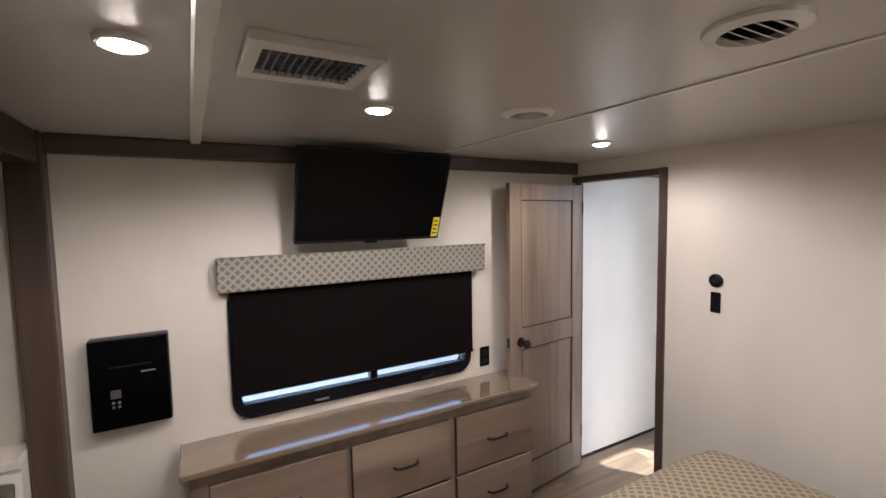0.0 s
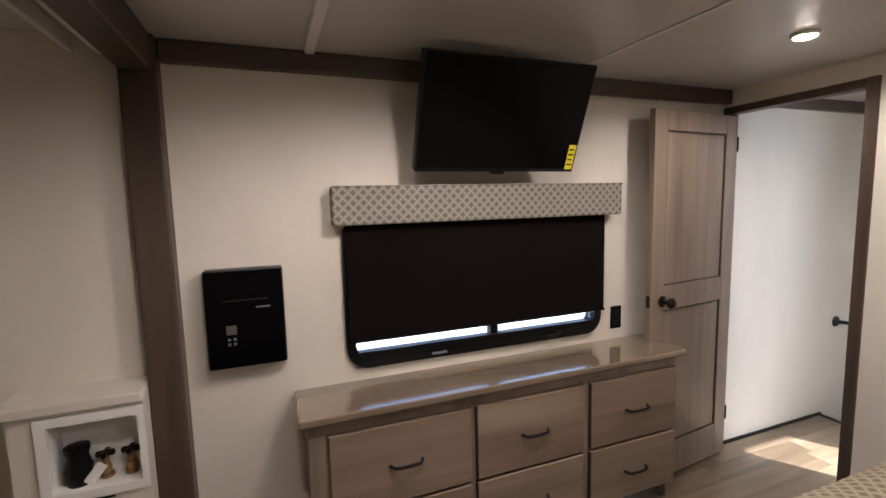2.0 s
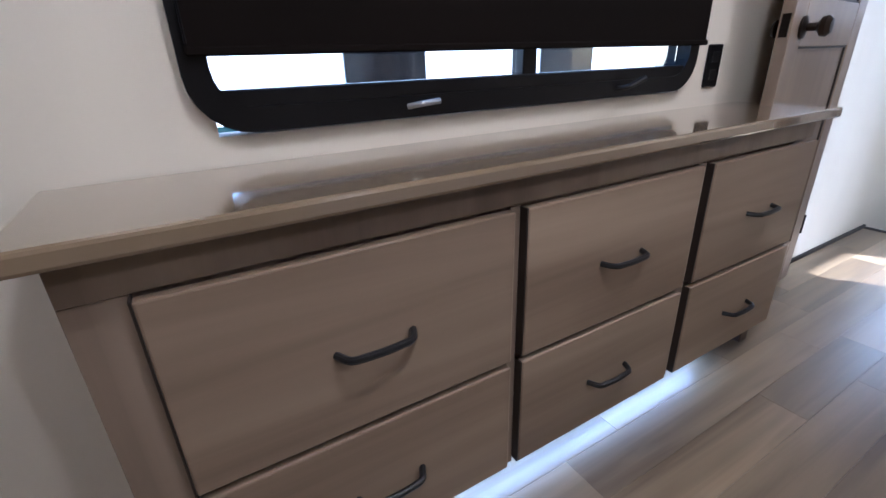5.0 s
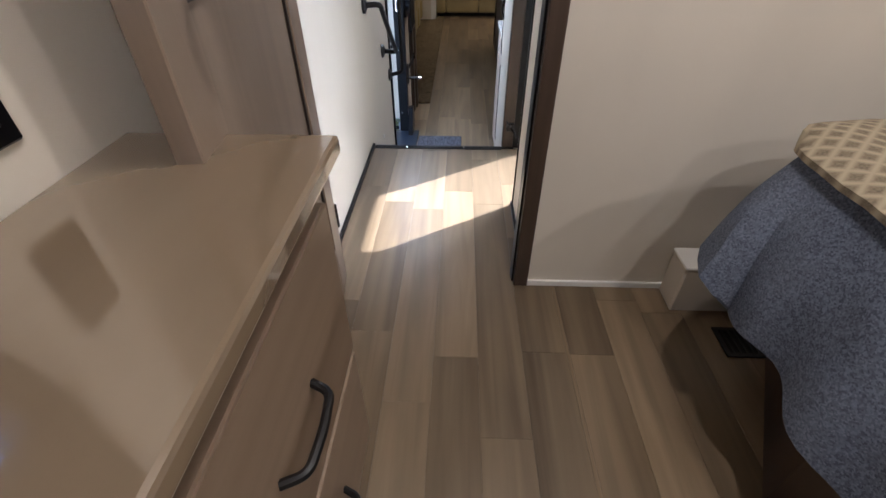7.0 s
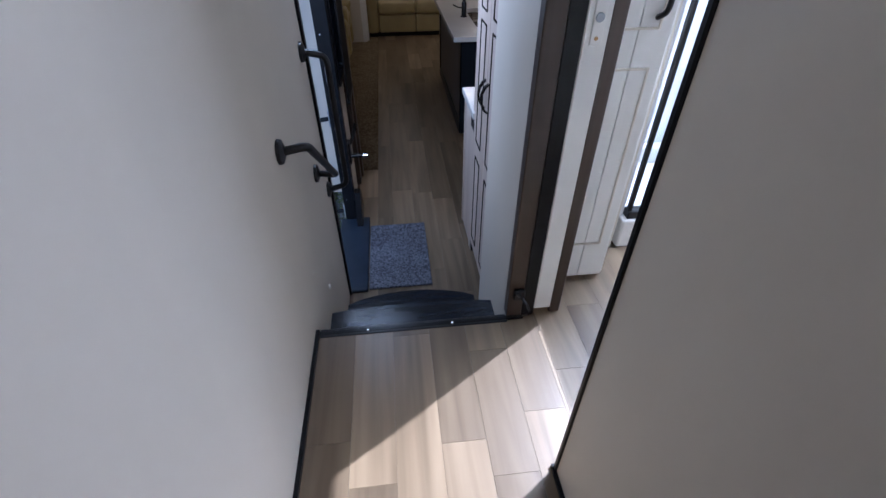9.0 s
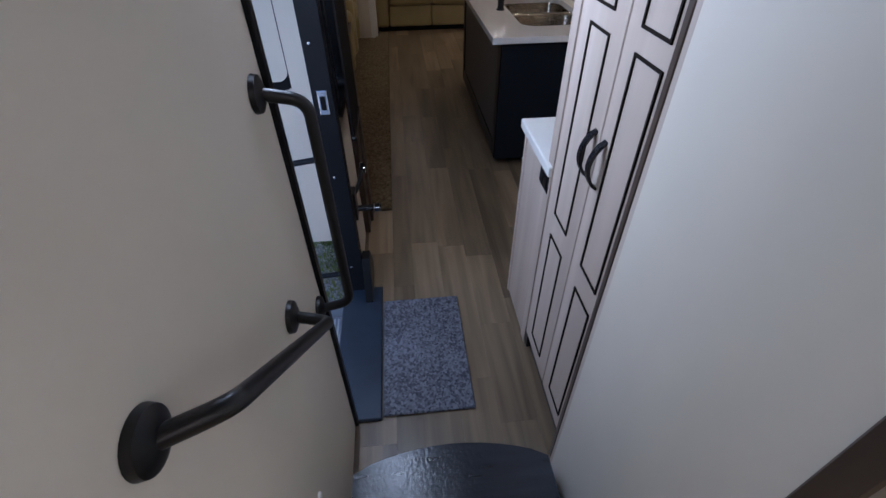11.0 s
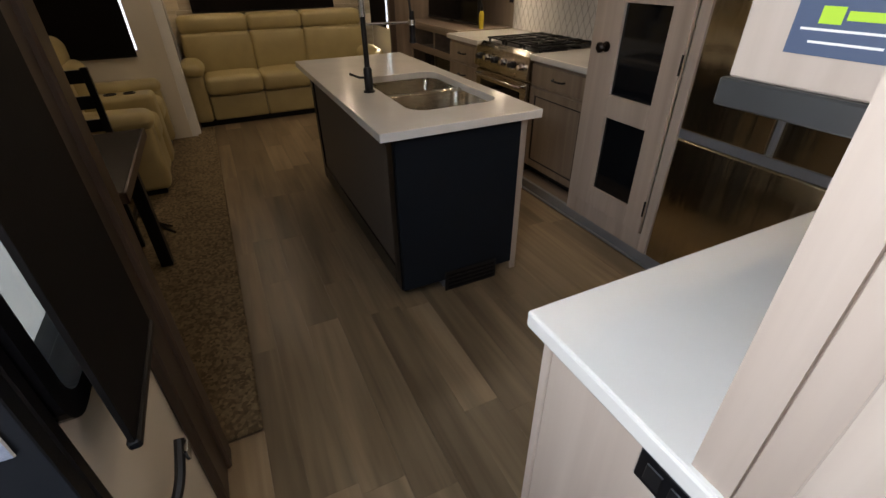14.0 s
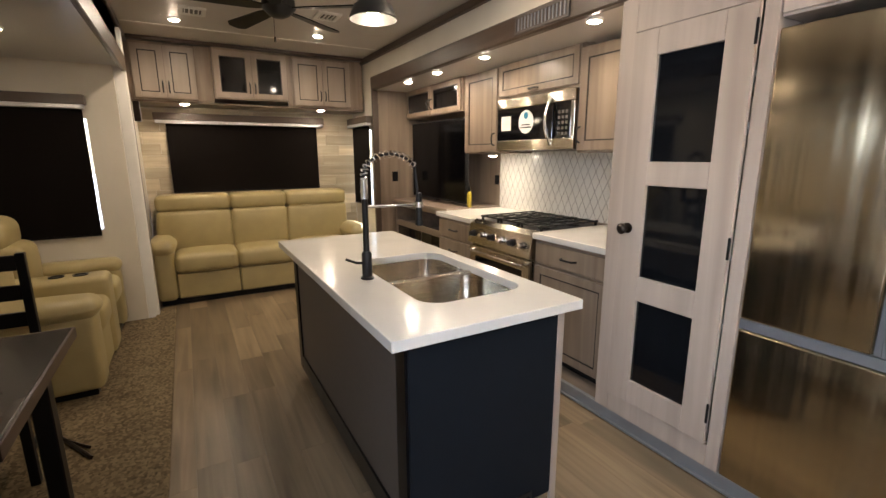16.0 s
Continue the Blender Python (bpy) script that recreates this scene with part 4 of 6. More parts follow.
grab_rail([(4.70, YL - 0.01, 0.65), (4.73, YL - 0.075, 0.65), (5.10, YL - 0.085, 0.345), (5.12, YL - 0.01, 0.345)], "black bent-tube grab rail sloping along the stair wall")
grab_rail([(5.30, YL - 0.01, 0.75), (5.31, YL - 0.09, 0.73), (5.32, YL - 0.09, 0.17), (5.32, YL - 0.01, 0.15)], "black upright grab rail beside the entry door")
o = Thing("step_light", "tiny step lamp low on the stair wall", "lamp", (4.93, YL, -0.09))
o.part("cap", lathe(bmesh.new(), [(0.012, 0), (0.010, -0.006), (0.002, -0.007)], (4.93, YL - 0.0005, -0.09), "y"), WHITE, smooth=True)


def casing_fittings():
    t = Thing("latch_plate", "white door latch plate with a round keeper on the bathroom casing", "latch", (4.60, 2.67, 0.99))
    t.part("plate", boxes((4.5965, 4.5995, 2.655, 2.685, 0.93, 1.05), bevel=0.002), WHITE)
    t.part("keeper", lathe(bmesh.new(), [(0.011, -0.0036), (0.010, -0.006), (0.002, -0.007)], (4.60, 2.67, 0.99), "x", 14), ALU, smooth=True)
    for z in (0.945, 1.035):
        t.part("screw", lathe(bmesh.new(), [(0.005, -0.0036), (0.004, -0.005), (0.001, -0.0055)], (4.60, 2.67, z), "x", 10), BRASS)
    h = Thing("robe_hook", "black robe hook on the dark bathroom casing", "hook", (4.60, 2.77, 1.05))
    h.part("backplate", lathe(bmesh.new(), [(0.022, -0.0005), (0.021, -0.005), (0.002, -0.006)], (4.60, 2.77, 1.05), "x", 16), BLACKM, smooth=True)
    h.part("prong", sweep(bmesh.new(), bend([(4.594, 2.77, 1.05), (4.555, 2.77, 1.035), (4.545, 2.77, 1.085)], 5), 0.006, 8), BLACKM, smooth=True)
    b = Thing("door_bumper", "small black spring door bumper low on the dark casing", "door stop", (4.60, 2.76, 0.12))
    b.part("clip", boxes((4.583, 4.5995, 2.745, 2.785, 0.095, 0.14), bevel=0.004), BLACKM)
    b.part("prong", sweep(bmesh.new(), bend([(4.584, 2.765, 0.125), (4.56, 2.775, 0.14), (4.552, 2.79, 0.165)], 4), 0.005, 7), BLACKM, smooth=True)
    b.part("prong", sweep(bmesh.new(), bend([(4.584, 2.76, 0.11), (4.562, 2.745, 0.10), (4.55, 2.735, 0.075)], 4), 0.005, 7), BLACKM, smooth=True)


casing_fittings()


def bath():
    curb = Thing("shower", "white moulded shower with a framed sliding glass door", "shower", (5.4, 1.7, 0))
    curb.part("pan", boxes((4.94, 5.04, 1.08, 2.24, 0, 0.14), (5.04, 5.64, 1.08, 2.24, 0, 0.05), (5.56, 5.65, 1.08, 2.24, 0.05, 0.14), bevel=0.01, seg=2), WHITE)
    curb.part("surround", boxes((5.62, 5.652, 1.08, 2.25, 0.14, 2.0), (4.98, 5.62, 2.225, 2.25, 0.05, 2.0), (4.98, 5.62, 1.075, 1.10, 0.05, 2.0), bevel=0.004), WHITE_METAL)
    curb.part("seat", boxes((5.40, 5.62, 1.101, 1.7, 0.14, 0.45), bevel=0.04, seg=3), WHITE_METAL, smooth=True)
    curb.part("drain", lathe(bmesh.new(), [(0.04, 0), (0.038, 0.004), (0.002, 0.005)], (5.31, 1.738, 0.05)), ALU, smooth=True)
    g = curb.part("glass_door", boxes((4.965, 4.97, 1.9, 2.21, 0.18, 2.05), (4.985, 4.99, 1.12, 1.93, 0.18, 2.05), bevel=0), CLEAR, "clear sliding glass pane")
    g.visible_shadow = False
    curb.part("track", boxes((4.95, 5.0, 1.10, 2.22, 0.14, 0.175), (4.955, 4.975, 2.205, 2.222, 0.175, 2.06), bevel=0.003), BLACKM)
    curb.part("knob", lathe(bmesh.new(), [(0.016, 0), (0.016, -0.03), (0.002, -0.032)], (4.962, 2.185, 1.02), "x"), BLACKM, smooth=True)
    d = Thing("bath_door", "white two-panel bathroom cabinet door with a black bar handle", "door", (0, 0, 0))
    panel_door(d, 0.19, 1.95, WHITE, WALL, [])
    d.ob.location, d.ob.rotation_euler = (4.797, 2.385, 0.02), (0, 0, radians(90))
    d.part("moulding", boxes(*[s for a, b in ((0.16, 0.80), (0.90, 1.80)) for s in ((0.035, 0.042, 0.033, 0.038, a, b), (0.148, 0.155, 0.033, 0.038, a, b), (0.042, 0.148, 0.033, 0.038, a, a + 0.007), (0.042, 0.148, 0.033, 0.038, b - 0.007, b))], bevel=0.001), WALL)
    d.part("bar_handle", sweep(bmesh.new(), bend([(0.05, 0.033, 0.93), (0.05, 0.075, 0.95), (0.05, 0.075, 1.20), (0.05, 0.033, 1.22)], 5), 0.008), BLACKM, "black bar handle", smooth=True)
    structure("wall_bath_cabinet", boxes((4.80, 4.93, 2.36, 2.7095, 0, ZB), bevel=0), WHITE)


bath()

# ---- entry ----
def entry():
    y = YL
    t = tagged(new("door_frame_entry"), "black aluminium entry door frame", "door frame", "", "structure")
    base = Vector((5.74, y, MF))
    t.location = base

    def part(name, bm, m, label="", parent=None):
        o = new(name, mesh_of(name, bm, m, base))
        o.parent = parent or t
        return tagged(o, label)
    part("jamb", boxes((5.37, 5.395, y - 0.012, y + 0.09, MF, 1.30), bevel=0.002), BLACK)
    part("jamb", boxes((6.092, 6.12, y - 0.02, y + 0.055, MF, 1.30), bevel=0.002), DARKALU)
    part("inner_trim", boxes((6.12, 6.145, y - 0.022, y - 0.001, MF + 0.16, 1.30), bevel=0.003), BLACK)
    part("head", boxes((5.395, 6.092, y - 0.012, y + 0.09, 1.27, 1.30), bevel=0.002), BLACK)
    part("threshold", boxes((5.38, 6.11, y - 0.105, y + 0.09, MF - 0.002, MF + 0.02), bevel=0.006), SILL, "blue-black metal threshold")
    part("strike_plate", boxes((6.086, 6.0915, y + 0.0, y + 0.035, 0.37, 0.46), bevel=0.002), CHROME)
    part("strike_slot", boxes((6.083, 6.0859, y + 0.008, y + 0.027, 0.39, 0.44), bevel=0), BLACK)
    for z in (-0.4, 0.1, 0.62, 1.0):
        part("screw", lathe(bmesh.new(), [(0.006, 0), (0.005, -0.002), (0.001, -0.003)], (6.0915, y + 0.03, z), "x", 10), CHROME)
    part("corner_cover", extrude(bmesh.new(), [(6.00, MF + 0.02), (6.24, MF + 0.02), (6.24, MF + 0.10), (6.16, MF + 0.22), (6.10, MF + 0.22)], "y", y - 0.06, y - 0.023), BLACK)
    # open leaf, hinged on the rear jamb and swung out
    d = Thing("entry_door", "white entry door standing open, flyer on its dark window", "door", (6.16, y + 0.14, 0))

    def leaf(name, bm, m, label="", parent=None):
        bmesh.ops.transform(bm, matrix=Matrix.Translation((6.70, 3.62, 0)) @ Matrix.Rotation(radians(95), 4, "Z"), verts=bm.verts[:])
        return d.part(name, bm, m, label, parent)
    # local x runs along the leaf
    leaf("slab", boxes((0.0, 0.76, -0.018, 0.018, -0.56, 0.28), (0.0, 0.10, -0.018, 0.018, 0.28, 1.2), (0.66, 0.76, -0.018, 0.018, 0.28, 1.2), (0.10, 0.66, -0.018, 0.018, 1.0, 1.2), bevel=0.002), DOORW)
    leaf("edge_profile", boxes((0.76, 0.80, -0.022, 0.022, -0.58, 1.22), (-0.02, 0.0, -0.022, 0.022, -0.58, 1.22), (0.0, 0.76, -0.022, 0.022, -0.58, -0.56), bevel=0.003), ALU)
    leaf("window_frame", ring_plate(bmesh.new(), rounded(0.08, 0.68, 0.26, 1.02, 0.07), rounded(0.12, 0.64, 0.30, 0.98, 0.05), "y", -0.03, 0.03), BLACK)
    leaf("pane", boxes((0.10, 0.66, -0.004, 0.004, 0.28, 1.0), bevel=0), TEALG)
    f = leaf("flyer", boxes((0.36, 0.54, 0.031, 0.0325, 0.27, 0.56), bevel=0), FLYER_W, "white and black antenna flyer with red arcs")
    leaf("flyer_band", boxes((0.36, 0.54, 0.0326, 0.0335, 0.27, 0.38), bevel=0), BLACK, "", f)
    for r in (0.02, 0.04, 0.06):
        leaf("arc", sweep(bmesh.new(), [(0.45 + r * math.cos(radians(a)), 0.0332, 0.43 + r * math.sin(radians(a))) for a in range(30, 151, 12)], 0.004, 5), RED, "", f)
    leaf("dot", boxes((0.44, 0.46, 0.0326, 0.034, 0.41, 0.425), bevel=0), RED, "", f)
    for k in range(4):
        leaf("icon", lathe(bmesh.new(), [(0.009, 0.0336), (0.009, 0.0342)], (0.395 + k * 0.032, 0, 0.29), "y", 12), RED, "", f)
    for z in [-0.5 + 0.16 * k for k in range(10)]:
        leaf("rivet", lathe(bmesh.new(), [(0.005, 0.0221), (0.004, 0.0235)], (0.78, 0, z), "y", 8), ALU)
    g = Thing("assist_handle", "grey tubular folding assist rail beside the entry door", "hand rail", (6.3, 3.6, -0.2))
    g.part("tube", sweep(bmesh.new(), bend([(6.30, 3.56, 0.08), (6.36, 3.95, 0.0), (6.42, 4.10, -0.12), (6.44, 4.22, -0.42), (6.36, 4.18, -0.60), (6.28, 4.0, -0.64), (6.28, 3.56, -0.61)], 8), 0.014, 12), DARKALU, smooth=True)
    g.part("bracket", boxes((6.27, 6.33, 3.532, 3.57, 0.02, 0.14), bevel=0.01), ALU)
    g.part("bracket", boxes((6.25, 6.31, 3.532, 3.57, -0.66, -0.56), bevel=0.01), ALU)
    g.part("latch", boxes((6.39, 6.45, 4.19, 4.26, -0.36, -0.28), bevel=0.006), BLACKM)
    st = Thing("entry_steps", "folding aluminium entry steps with ribbed treads outside the door", "steps", (5.75, 3.8, -1.2))
    for k in range(2):
        z, y0 = -0.80 - k * 0.2, y + 0.08 + k * 0.25
        st.part("tread", boxes((5.42, 6.14, y0, y0 + 0.25, z - 0.02, z), bevel=0.003), ALU)
        for j in range(12):
            st.part("rib", boxes((5.44, 6.12, y0 + 0.012 + j * 0.02, y0 + 0.02 + j * 0.02, z, z + 0.004), bevel=0), ALUB)
    st.part("side_plate", extrude(bmesh.new(), [(y + 0.06, -0.66), (y + 0.30, -0.72), (y + 0.62, -1.10), (y + 0.55, -1.2), (y + 0.06, -0.95)], "x", 6.141, 6.155), ALU)
    st.part("side_plate", extrude(bmesh.new(), [(y + 0.06, -0.66), (y + 0.30, -0.72), (y + 0.62, -1.10), (y + 0.55, -1.2), (y + 0.06, -0.95)], "x", 5.405, 5.419), ALU)
    for x in (5.5, 6.05):
        st.part("leg", boxes((x, x + 0.03, y + 0.5, y + 0.53, -1.43, -1.0), bevel=0.003), ALU)
    solo("door_mat", boxes((5.395, 6.01, 3.005, 3.37, MF + 0.001, MF + 0.014), bevel=0.005), MAT, "speckled grey-blue door mat on the plank floor", "door mat")
    k = Thing("door_holder", "black door-hold clip with chrome catch beside the entry door", "latch", (6.25, y, -0.25))
    k.part("clip", boxes((6.175, 6.245, y - 0.028, y - 0.0005, -0.32, -0.17), (6.245, 6.275, y - 0.02, y - 0.001, -0.215, -0.19), bevel=0.005), BLACKM)
    k.part("upper_arm", sweep(bmesh.new(), bend([(6.22, y - 0.02, -0.20), (6.29, y - 0.05, -0.17), (6.36, y - 0.06, -0.12)], 5), 0.011, 8), BLACKM, smooth=True)
    k.part("arm_tip", boxes((6.325, 6.36, y - 0.075, y - 0.066, -0.155, -0.125), bevel=0.002), CHROME)
    k.part("lower_arm", boxes((6.20, 6.23, y - 0.10, y - 0.0281, -0.285, -0.265), bevel=0.004), BLACKM)
    k.part("catch", boxes((6.195, 6.235, y - 0.135, y - 0.1005, -0.288, -0.262), bevel=0.004), CHROME)
    k.ob.location.z += 0.13
    k.part("catch_slot", boxes((6.203, 6.227, y - 0.130, y - 0.108, -0.2619, -0.2605), bevel=0), BLACK)


DARKALU = mat("dark_anodised_metal", (0.007, 0.008, 0.010), 0.4, spec=0.2, amount=0.1)
SILL = mat("blue_black_sill", (0.022, 0.034, 0.055), 0.35, metal=0.2, amount=0.15)
ALUB = mat("bright_ribbed_aluminium", (0.62, 0.64, 0.66), 0.3, metal=0.7, amount=0.05)
TEALG = mat("teal_tinted_glass", (0.01, 0.03, 0.032), 0.08, amount=0.1, bump=0)
FLYER_W = mat("white_card", (0.75, 0.75, 0.74), 0.5, amount=0.03)
RED = mat("red_print", (0.65, 0.05, 0.03), 0.5, amount=0.05)
entry()


def side_window():
    y = YL
    t = tagged(new("window_2"), "black-framed side window behind a black shade", "window", "", "structure")
    base = Vector((6.36, y, 0.7))
    t.location = base

    def part(name, bm, m):
        o = new(name, mesh_of(name, bm, m, base))
        o.parent = t
        return o
    part("window_frame", ring_plate(bmesh.new(), rounded(6.15, 6.50, 0.31, 1.18, 0.06), rounded(6.185, 6.465, 0.345, 1.145, 0.04), "y", y - 0.03, y + 0.055), BLACK)
    part("pane", boxes((6.18, 6.47, y + 0.02, y + 0.024, 0.34, 1.15), bevel=0), CLEAR).visible_shadow = False
    s = Thing("black_wall_screen", "black shade panel hanging on the cream wall beside the entry door", "window shade", (6.4, y - 0.05, 0.8))
    s.part("cloth", boxes((6.19, 6.51, y - 0.064, y - 0.055, 0.22, 1.35), bevel=0.001), SHADEB)
    s.part("bottom_bar", boxes((6.188, 6.512, y - 0.07, y - 0.05, 0.205, 0.225), bevel=0.004), BLACK)
    s.part("bracket", boxes((6.19, 6.51, y - 0.07, y - 0.0305, 1.35, 1.42), bevel=0.004), BLACK)


SHADEB = mat("black_shade_cloth", (0.007, 0.006, 0.006), 0.7, spec=0.15, amount=0.2)
side_window()

# ---- main room ----
def shaker(t, x0, x1, z0, z1, y, mat_, pull="", name="cabinet_door", glazed=False, face=1, knob=False, s=0.05):
    """A cabinet door whose room face is at y + 0.018 * face, in the plane of x and z."""
    f = face
    a, b = sorted((y, y + 0.018 * f))
    d = t.part(name, boxes((x0, x0 + s, a, b, z0, z1), (x1 - s, x1, a, b, z0, z1), (x0 + s, x1 - s, a, b, z0, z0 + s), (x0 + s, x1 - s, a, b, z1 - s, z1), bevel=0.0015), mat_)
    pa, pb = sorted((y + 0.002 * f, y + 0.010 * f))
    t.part("glass_pane" if glazed else "panel", boxes((x0 + s, x1 - s, pa, pb, z0 + s, z1 - s), bevel=0), GLASSD if glazed else mat_, "", d)
    e = 0.008
    ga, gb = sorted((y + 0.0101 * f, y + 0.015 * f))
    t.part("groove", boxes((x0 + s, x0 + s + e, ga, gb, z0 + s, z1 - s), (x1 - s - e, x1 - s, ga, gb, z0 + s, z1 - s), (x0 + s + e, x1 - s - e, ga, gb, z0 + s, z0 + s + e), (x0 + s + e, x1 - s - e, ga, gb, z1 - s - e, z1 - s), bevel=0), EDGE, "", d)
    if pull == "l":
        handle_pull(t, x0 + 0.022, y + 0.018 * f, z0 + 0.10, d, 0.10, "z", face=f)
    elif pull == "r":
        handle_pull(t, x1 - 0.022, y + 0.018 * f, z0 + 0.10, d, 0.10, "z", face=f)
    elif pull == "rt":
        handle_pull(t, x1 - 0.022, y + 0.018 * f, z1 - 0.12, d, 0.10, "z", face=f)
    elif pull == "c":
        handle_pull(t, (x0 + x1) / 2, y + 0.018 * f, z0 + 0.022, d, 0.09, "x", face=f)
    return d


def tall_cabinet():
    y = 2.735
    t = Thing("pantry_cabinet", "tall pale greige cabinet with two dark-grooved doors beside stair", "cabinet", (5.44, 2.5, MF))
    t.part("body", boxes((5.185, 5.70, 2.31, y - 0.001, MF + 0.13, ZM), bevel=0.002), CABL)
    t.part("kick_panel", boxes((5.185, 5.70, 2.31, y - 0.02, MF, MF + 0.13), bevel=0), BLACK)
    for x0, x1, a0, a1 in ((5.200, 5.3965, 5.222, 5.337), (5.4015, 5.655, 5.465, 5.583)):
        d = t.part("door", boxes((x0, x1, y, y + 0.018, MF + 0.14, ZM - 0.03), bevel=0.002), CABL, "pale greige door")
        for z0, z1 in ((-0.372, 0.142), (0.224, 0.785), (0.83, ZM - 0.10)):
            e = 0.006
            t.part("panel_groove", boxes((a0, a0 + e, y + 0.0181, y + 0.022, z0, z1), (a1 - e, a1, y + 0.0181, y + 0.022, z0, z1), (a0 + e, a1 - e, y + 0.0181, y + 0.022, z0, z0 + e), (a0 + e, a1 - e, y + 0.0181, y + 0.022, z1 - e, z1), bevel=0), GROOVE, "", d)
        hx = 5.366 if x0 < 5.3 else 5.427
        bow = [(y + 0.018 + 0.034 * math.sin(math.pi * k / 12) ** 0.6, 0.452 + 0.13 * k / 12) for k in range(13)]
        inner = [(v - 0.007, w + (0.004 if k < 6 else -0.004)) for k, (v, w) in enumerate(bow)]
        strap = extrude(bmesh.new(), bow + inner[::-1], "x", hx - 0.009, hx + 0.009)
        t.part("handle", strap, GLOSSH, "gloss black bowed strap handle", d)
    t.part("edge_trim", boxes((5.178, 5.196, y - 0.01, y + 0.03, MF, ZM), bevel=0.002), TRIM_Z)
    o = Thing("kick_outlet", "small black outlet low on the tall cabinet's foot", "outlet", (5.68, y, MF + 0.07), "black wall plates")
    o.part("plate", boxes((5.655, 5.70, y - 0.0199, y + 0.005, MF + 0.02, MF + 0.11), bevel=0.003), BLACK)
    c = Thing("side_counter_cabinet", "pale greige base cabinet under the white side counter", "cabinet", (5.9, 2.2, MF))
    c.part("body", boxes((5.752, 6.04, 1.80, 2.735, MF, 0.279), bevel=0.002), CABL)
    c.part("corner_bead", boxes((6.025, 6.046, 2.72, 2.742, MF, 0.279), bevel=0.003), CABL)
    solo("side_counter", boxes((5.702, 6.09, 1.795, 2.752, 0.280, 0.318), bevel=0.006, seg=2), QUARTZ, "white solid-surface side counter with softened edges", "counter")
    o = Thing("counter_outlet", "black double outlet under the white side counter", "outlet", (5.82, 2.736, 0.2), "black wall plates")
    o.part("plate", boxes((5.715, 5.815, 2.7355, 2.742, 0.205, 0.27), bevel=0.003), BLACK)
    for x in (5.73, 5.77):
        o.part("socket", boxes((x, x + 0.028, 2.7421, 2.745, 0.218, 0.256), bevel=0.002), BLACKM)


tall_cabinet()


def hanging_cabinet():
    t = Thing("wall_cupboard", "pale greige wall cupboard with printed cards over the side counter", "cabinet", (5.9, 2.1, 0.7))
    x0, x1, y0, y1, zb = 5.702, 6.03, 1.80, 2.30, 0.69
    t.part("body", boxes((x0, x1, y0, y1 + 0.18, zb + 0.02, ZM), bevel=0.003), CABL)
    t.part("bottom_rail", boxes((x0, x1 + 0.006, y0, y1 + 0.19, zb - 0.02, zb + 0.0195), bevel=0.003), GREYM)
    y1 = y1 + 0.18
    p = t.part("poster", boxes((5.71, 5.83, y1 + 0.0005, y1 + 0.0015, 0.752, 1.30), bevel=0), ORANGE, "orange info card")
    q = t.part("poster", boxes((5.8305, 5.966, y1 + 0.0005, y1 + 0.0015, 0.752, 1.30), bevel=0), SLATE, "slate blue info card")
    for k in range(5):
        z = 0.766 + k * 0.014 + (0.022 if k > 1 else 0)
        t.part("text_bar", boxes((5.86, 5.955 - 0.014 * ((k + 1) % 2), y1 + 0.0016, y1 + 0.002, z, z + 0.0028), bevel=0), WHITE, "", q)
    t.part("logo_block", boxes((5.912, 5.937, y1 + 0.0016, y1 + 0.002, 0.788, 0.807), bevel=0), LIME, "", q)
    t.part("logo_bar", boxes((5.868, 5.908, y1 + 0.0016, y1 + 0.002, 0.793, 0.803), bevel=0), LIME, "", q)
    for x in (5.72, 5.77):
        t.part("text_bar", boxes((x, x + 0.04, y1 + 0.0016, y1 + 0.002, 0.80, 0.815), bevel=0), BLACK, "", p)


GREYM = mat("gunmetal_shade", (0.10, 0.10, 0.10), 0.35, metal=0.7, amount=0.1)
ORANGE = mat("orange_print", (0.80, 0.18, 0.06), 0.5, amount=0.04)
SLATE = mat("slate_blue_print", (0.065, 0.09, 0.15), 0.5, amount=0.04)
LIME = mat("lime_print", (0.40, 0.62, 0.04), 0.5, amount=0.04)
hanging_cabinet()


def island():
    t = Thing("kitchen_island", "navy-sided kitchen island with grey weave side panels and dark corner posts", "kitchen island", (8.05, 2.28, MF))
    x0, x1, y0, y1 = 7.265, 8.90, 1.945, 2.575
    t.part("body", boxes((x0, x1, y0, y1, MF + 0.07, 0.06), (x0, 7.42, y0, y1, 0.0605, 0.2695), (8.26, x1, y0, y1, 0.0605, 0.2695), (7.42, 8.26, 2.44, y1, 0.0605, 0.2695), bevel=0), NAVY)
    t.part("plinth", boxes((x0 + 0.10, x1 - 0.05, y0 + 0.02, y1 - 0.11, MF, MF + 0.0695), bevel=0.002), BLACK)
    t.part("foot_block", boxes((x0 + 0.02, x0 + 0.10, y1 - 0.24, y1 - 0.22, MF, MF + 0.07), bevel=0.002), ALU)
    t.part("end_panel", boxes((x0 - 0.012, x0 - 0.0005, y0 + 0.02, y1 + 0.008, MF + 0.07, 0.2695), bevel=0.002), NAVY)
    t.part("corner_post", boxes((x0, x0 + 0.075, y1 + 0.0005, y1 + 0.016, MF + 0.07, 0.2698), (x1 - 0.075, x1, y1 + 0.0005, y1 + 0.016, MF + 0.07, 0.2698), (x0 + 0.075, x1 - 0.075, y1 + 0.0005, y1 + 0.016, MF + 0.07, MF + 0.17),
                              (x0 + 0.075, x1 - 0.075, y1 + 0.0005, y1 + 0.016, 0.21, 0.2698), bevel=0.002), BLACK, "dark side frame")
    t.part("side_panel", boxes((x0 + 0.075, x1 - 0.075, y1 + 0.0005, y1 + 0.007, MF + 0.17, 0.21), bevel=0), GREYP, "grey weave panel")
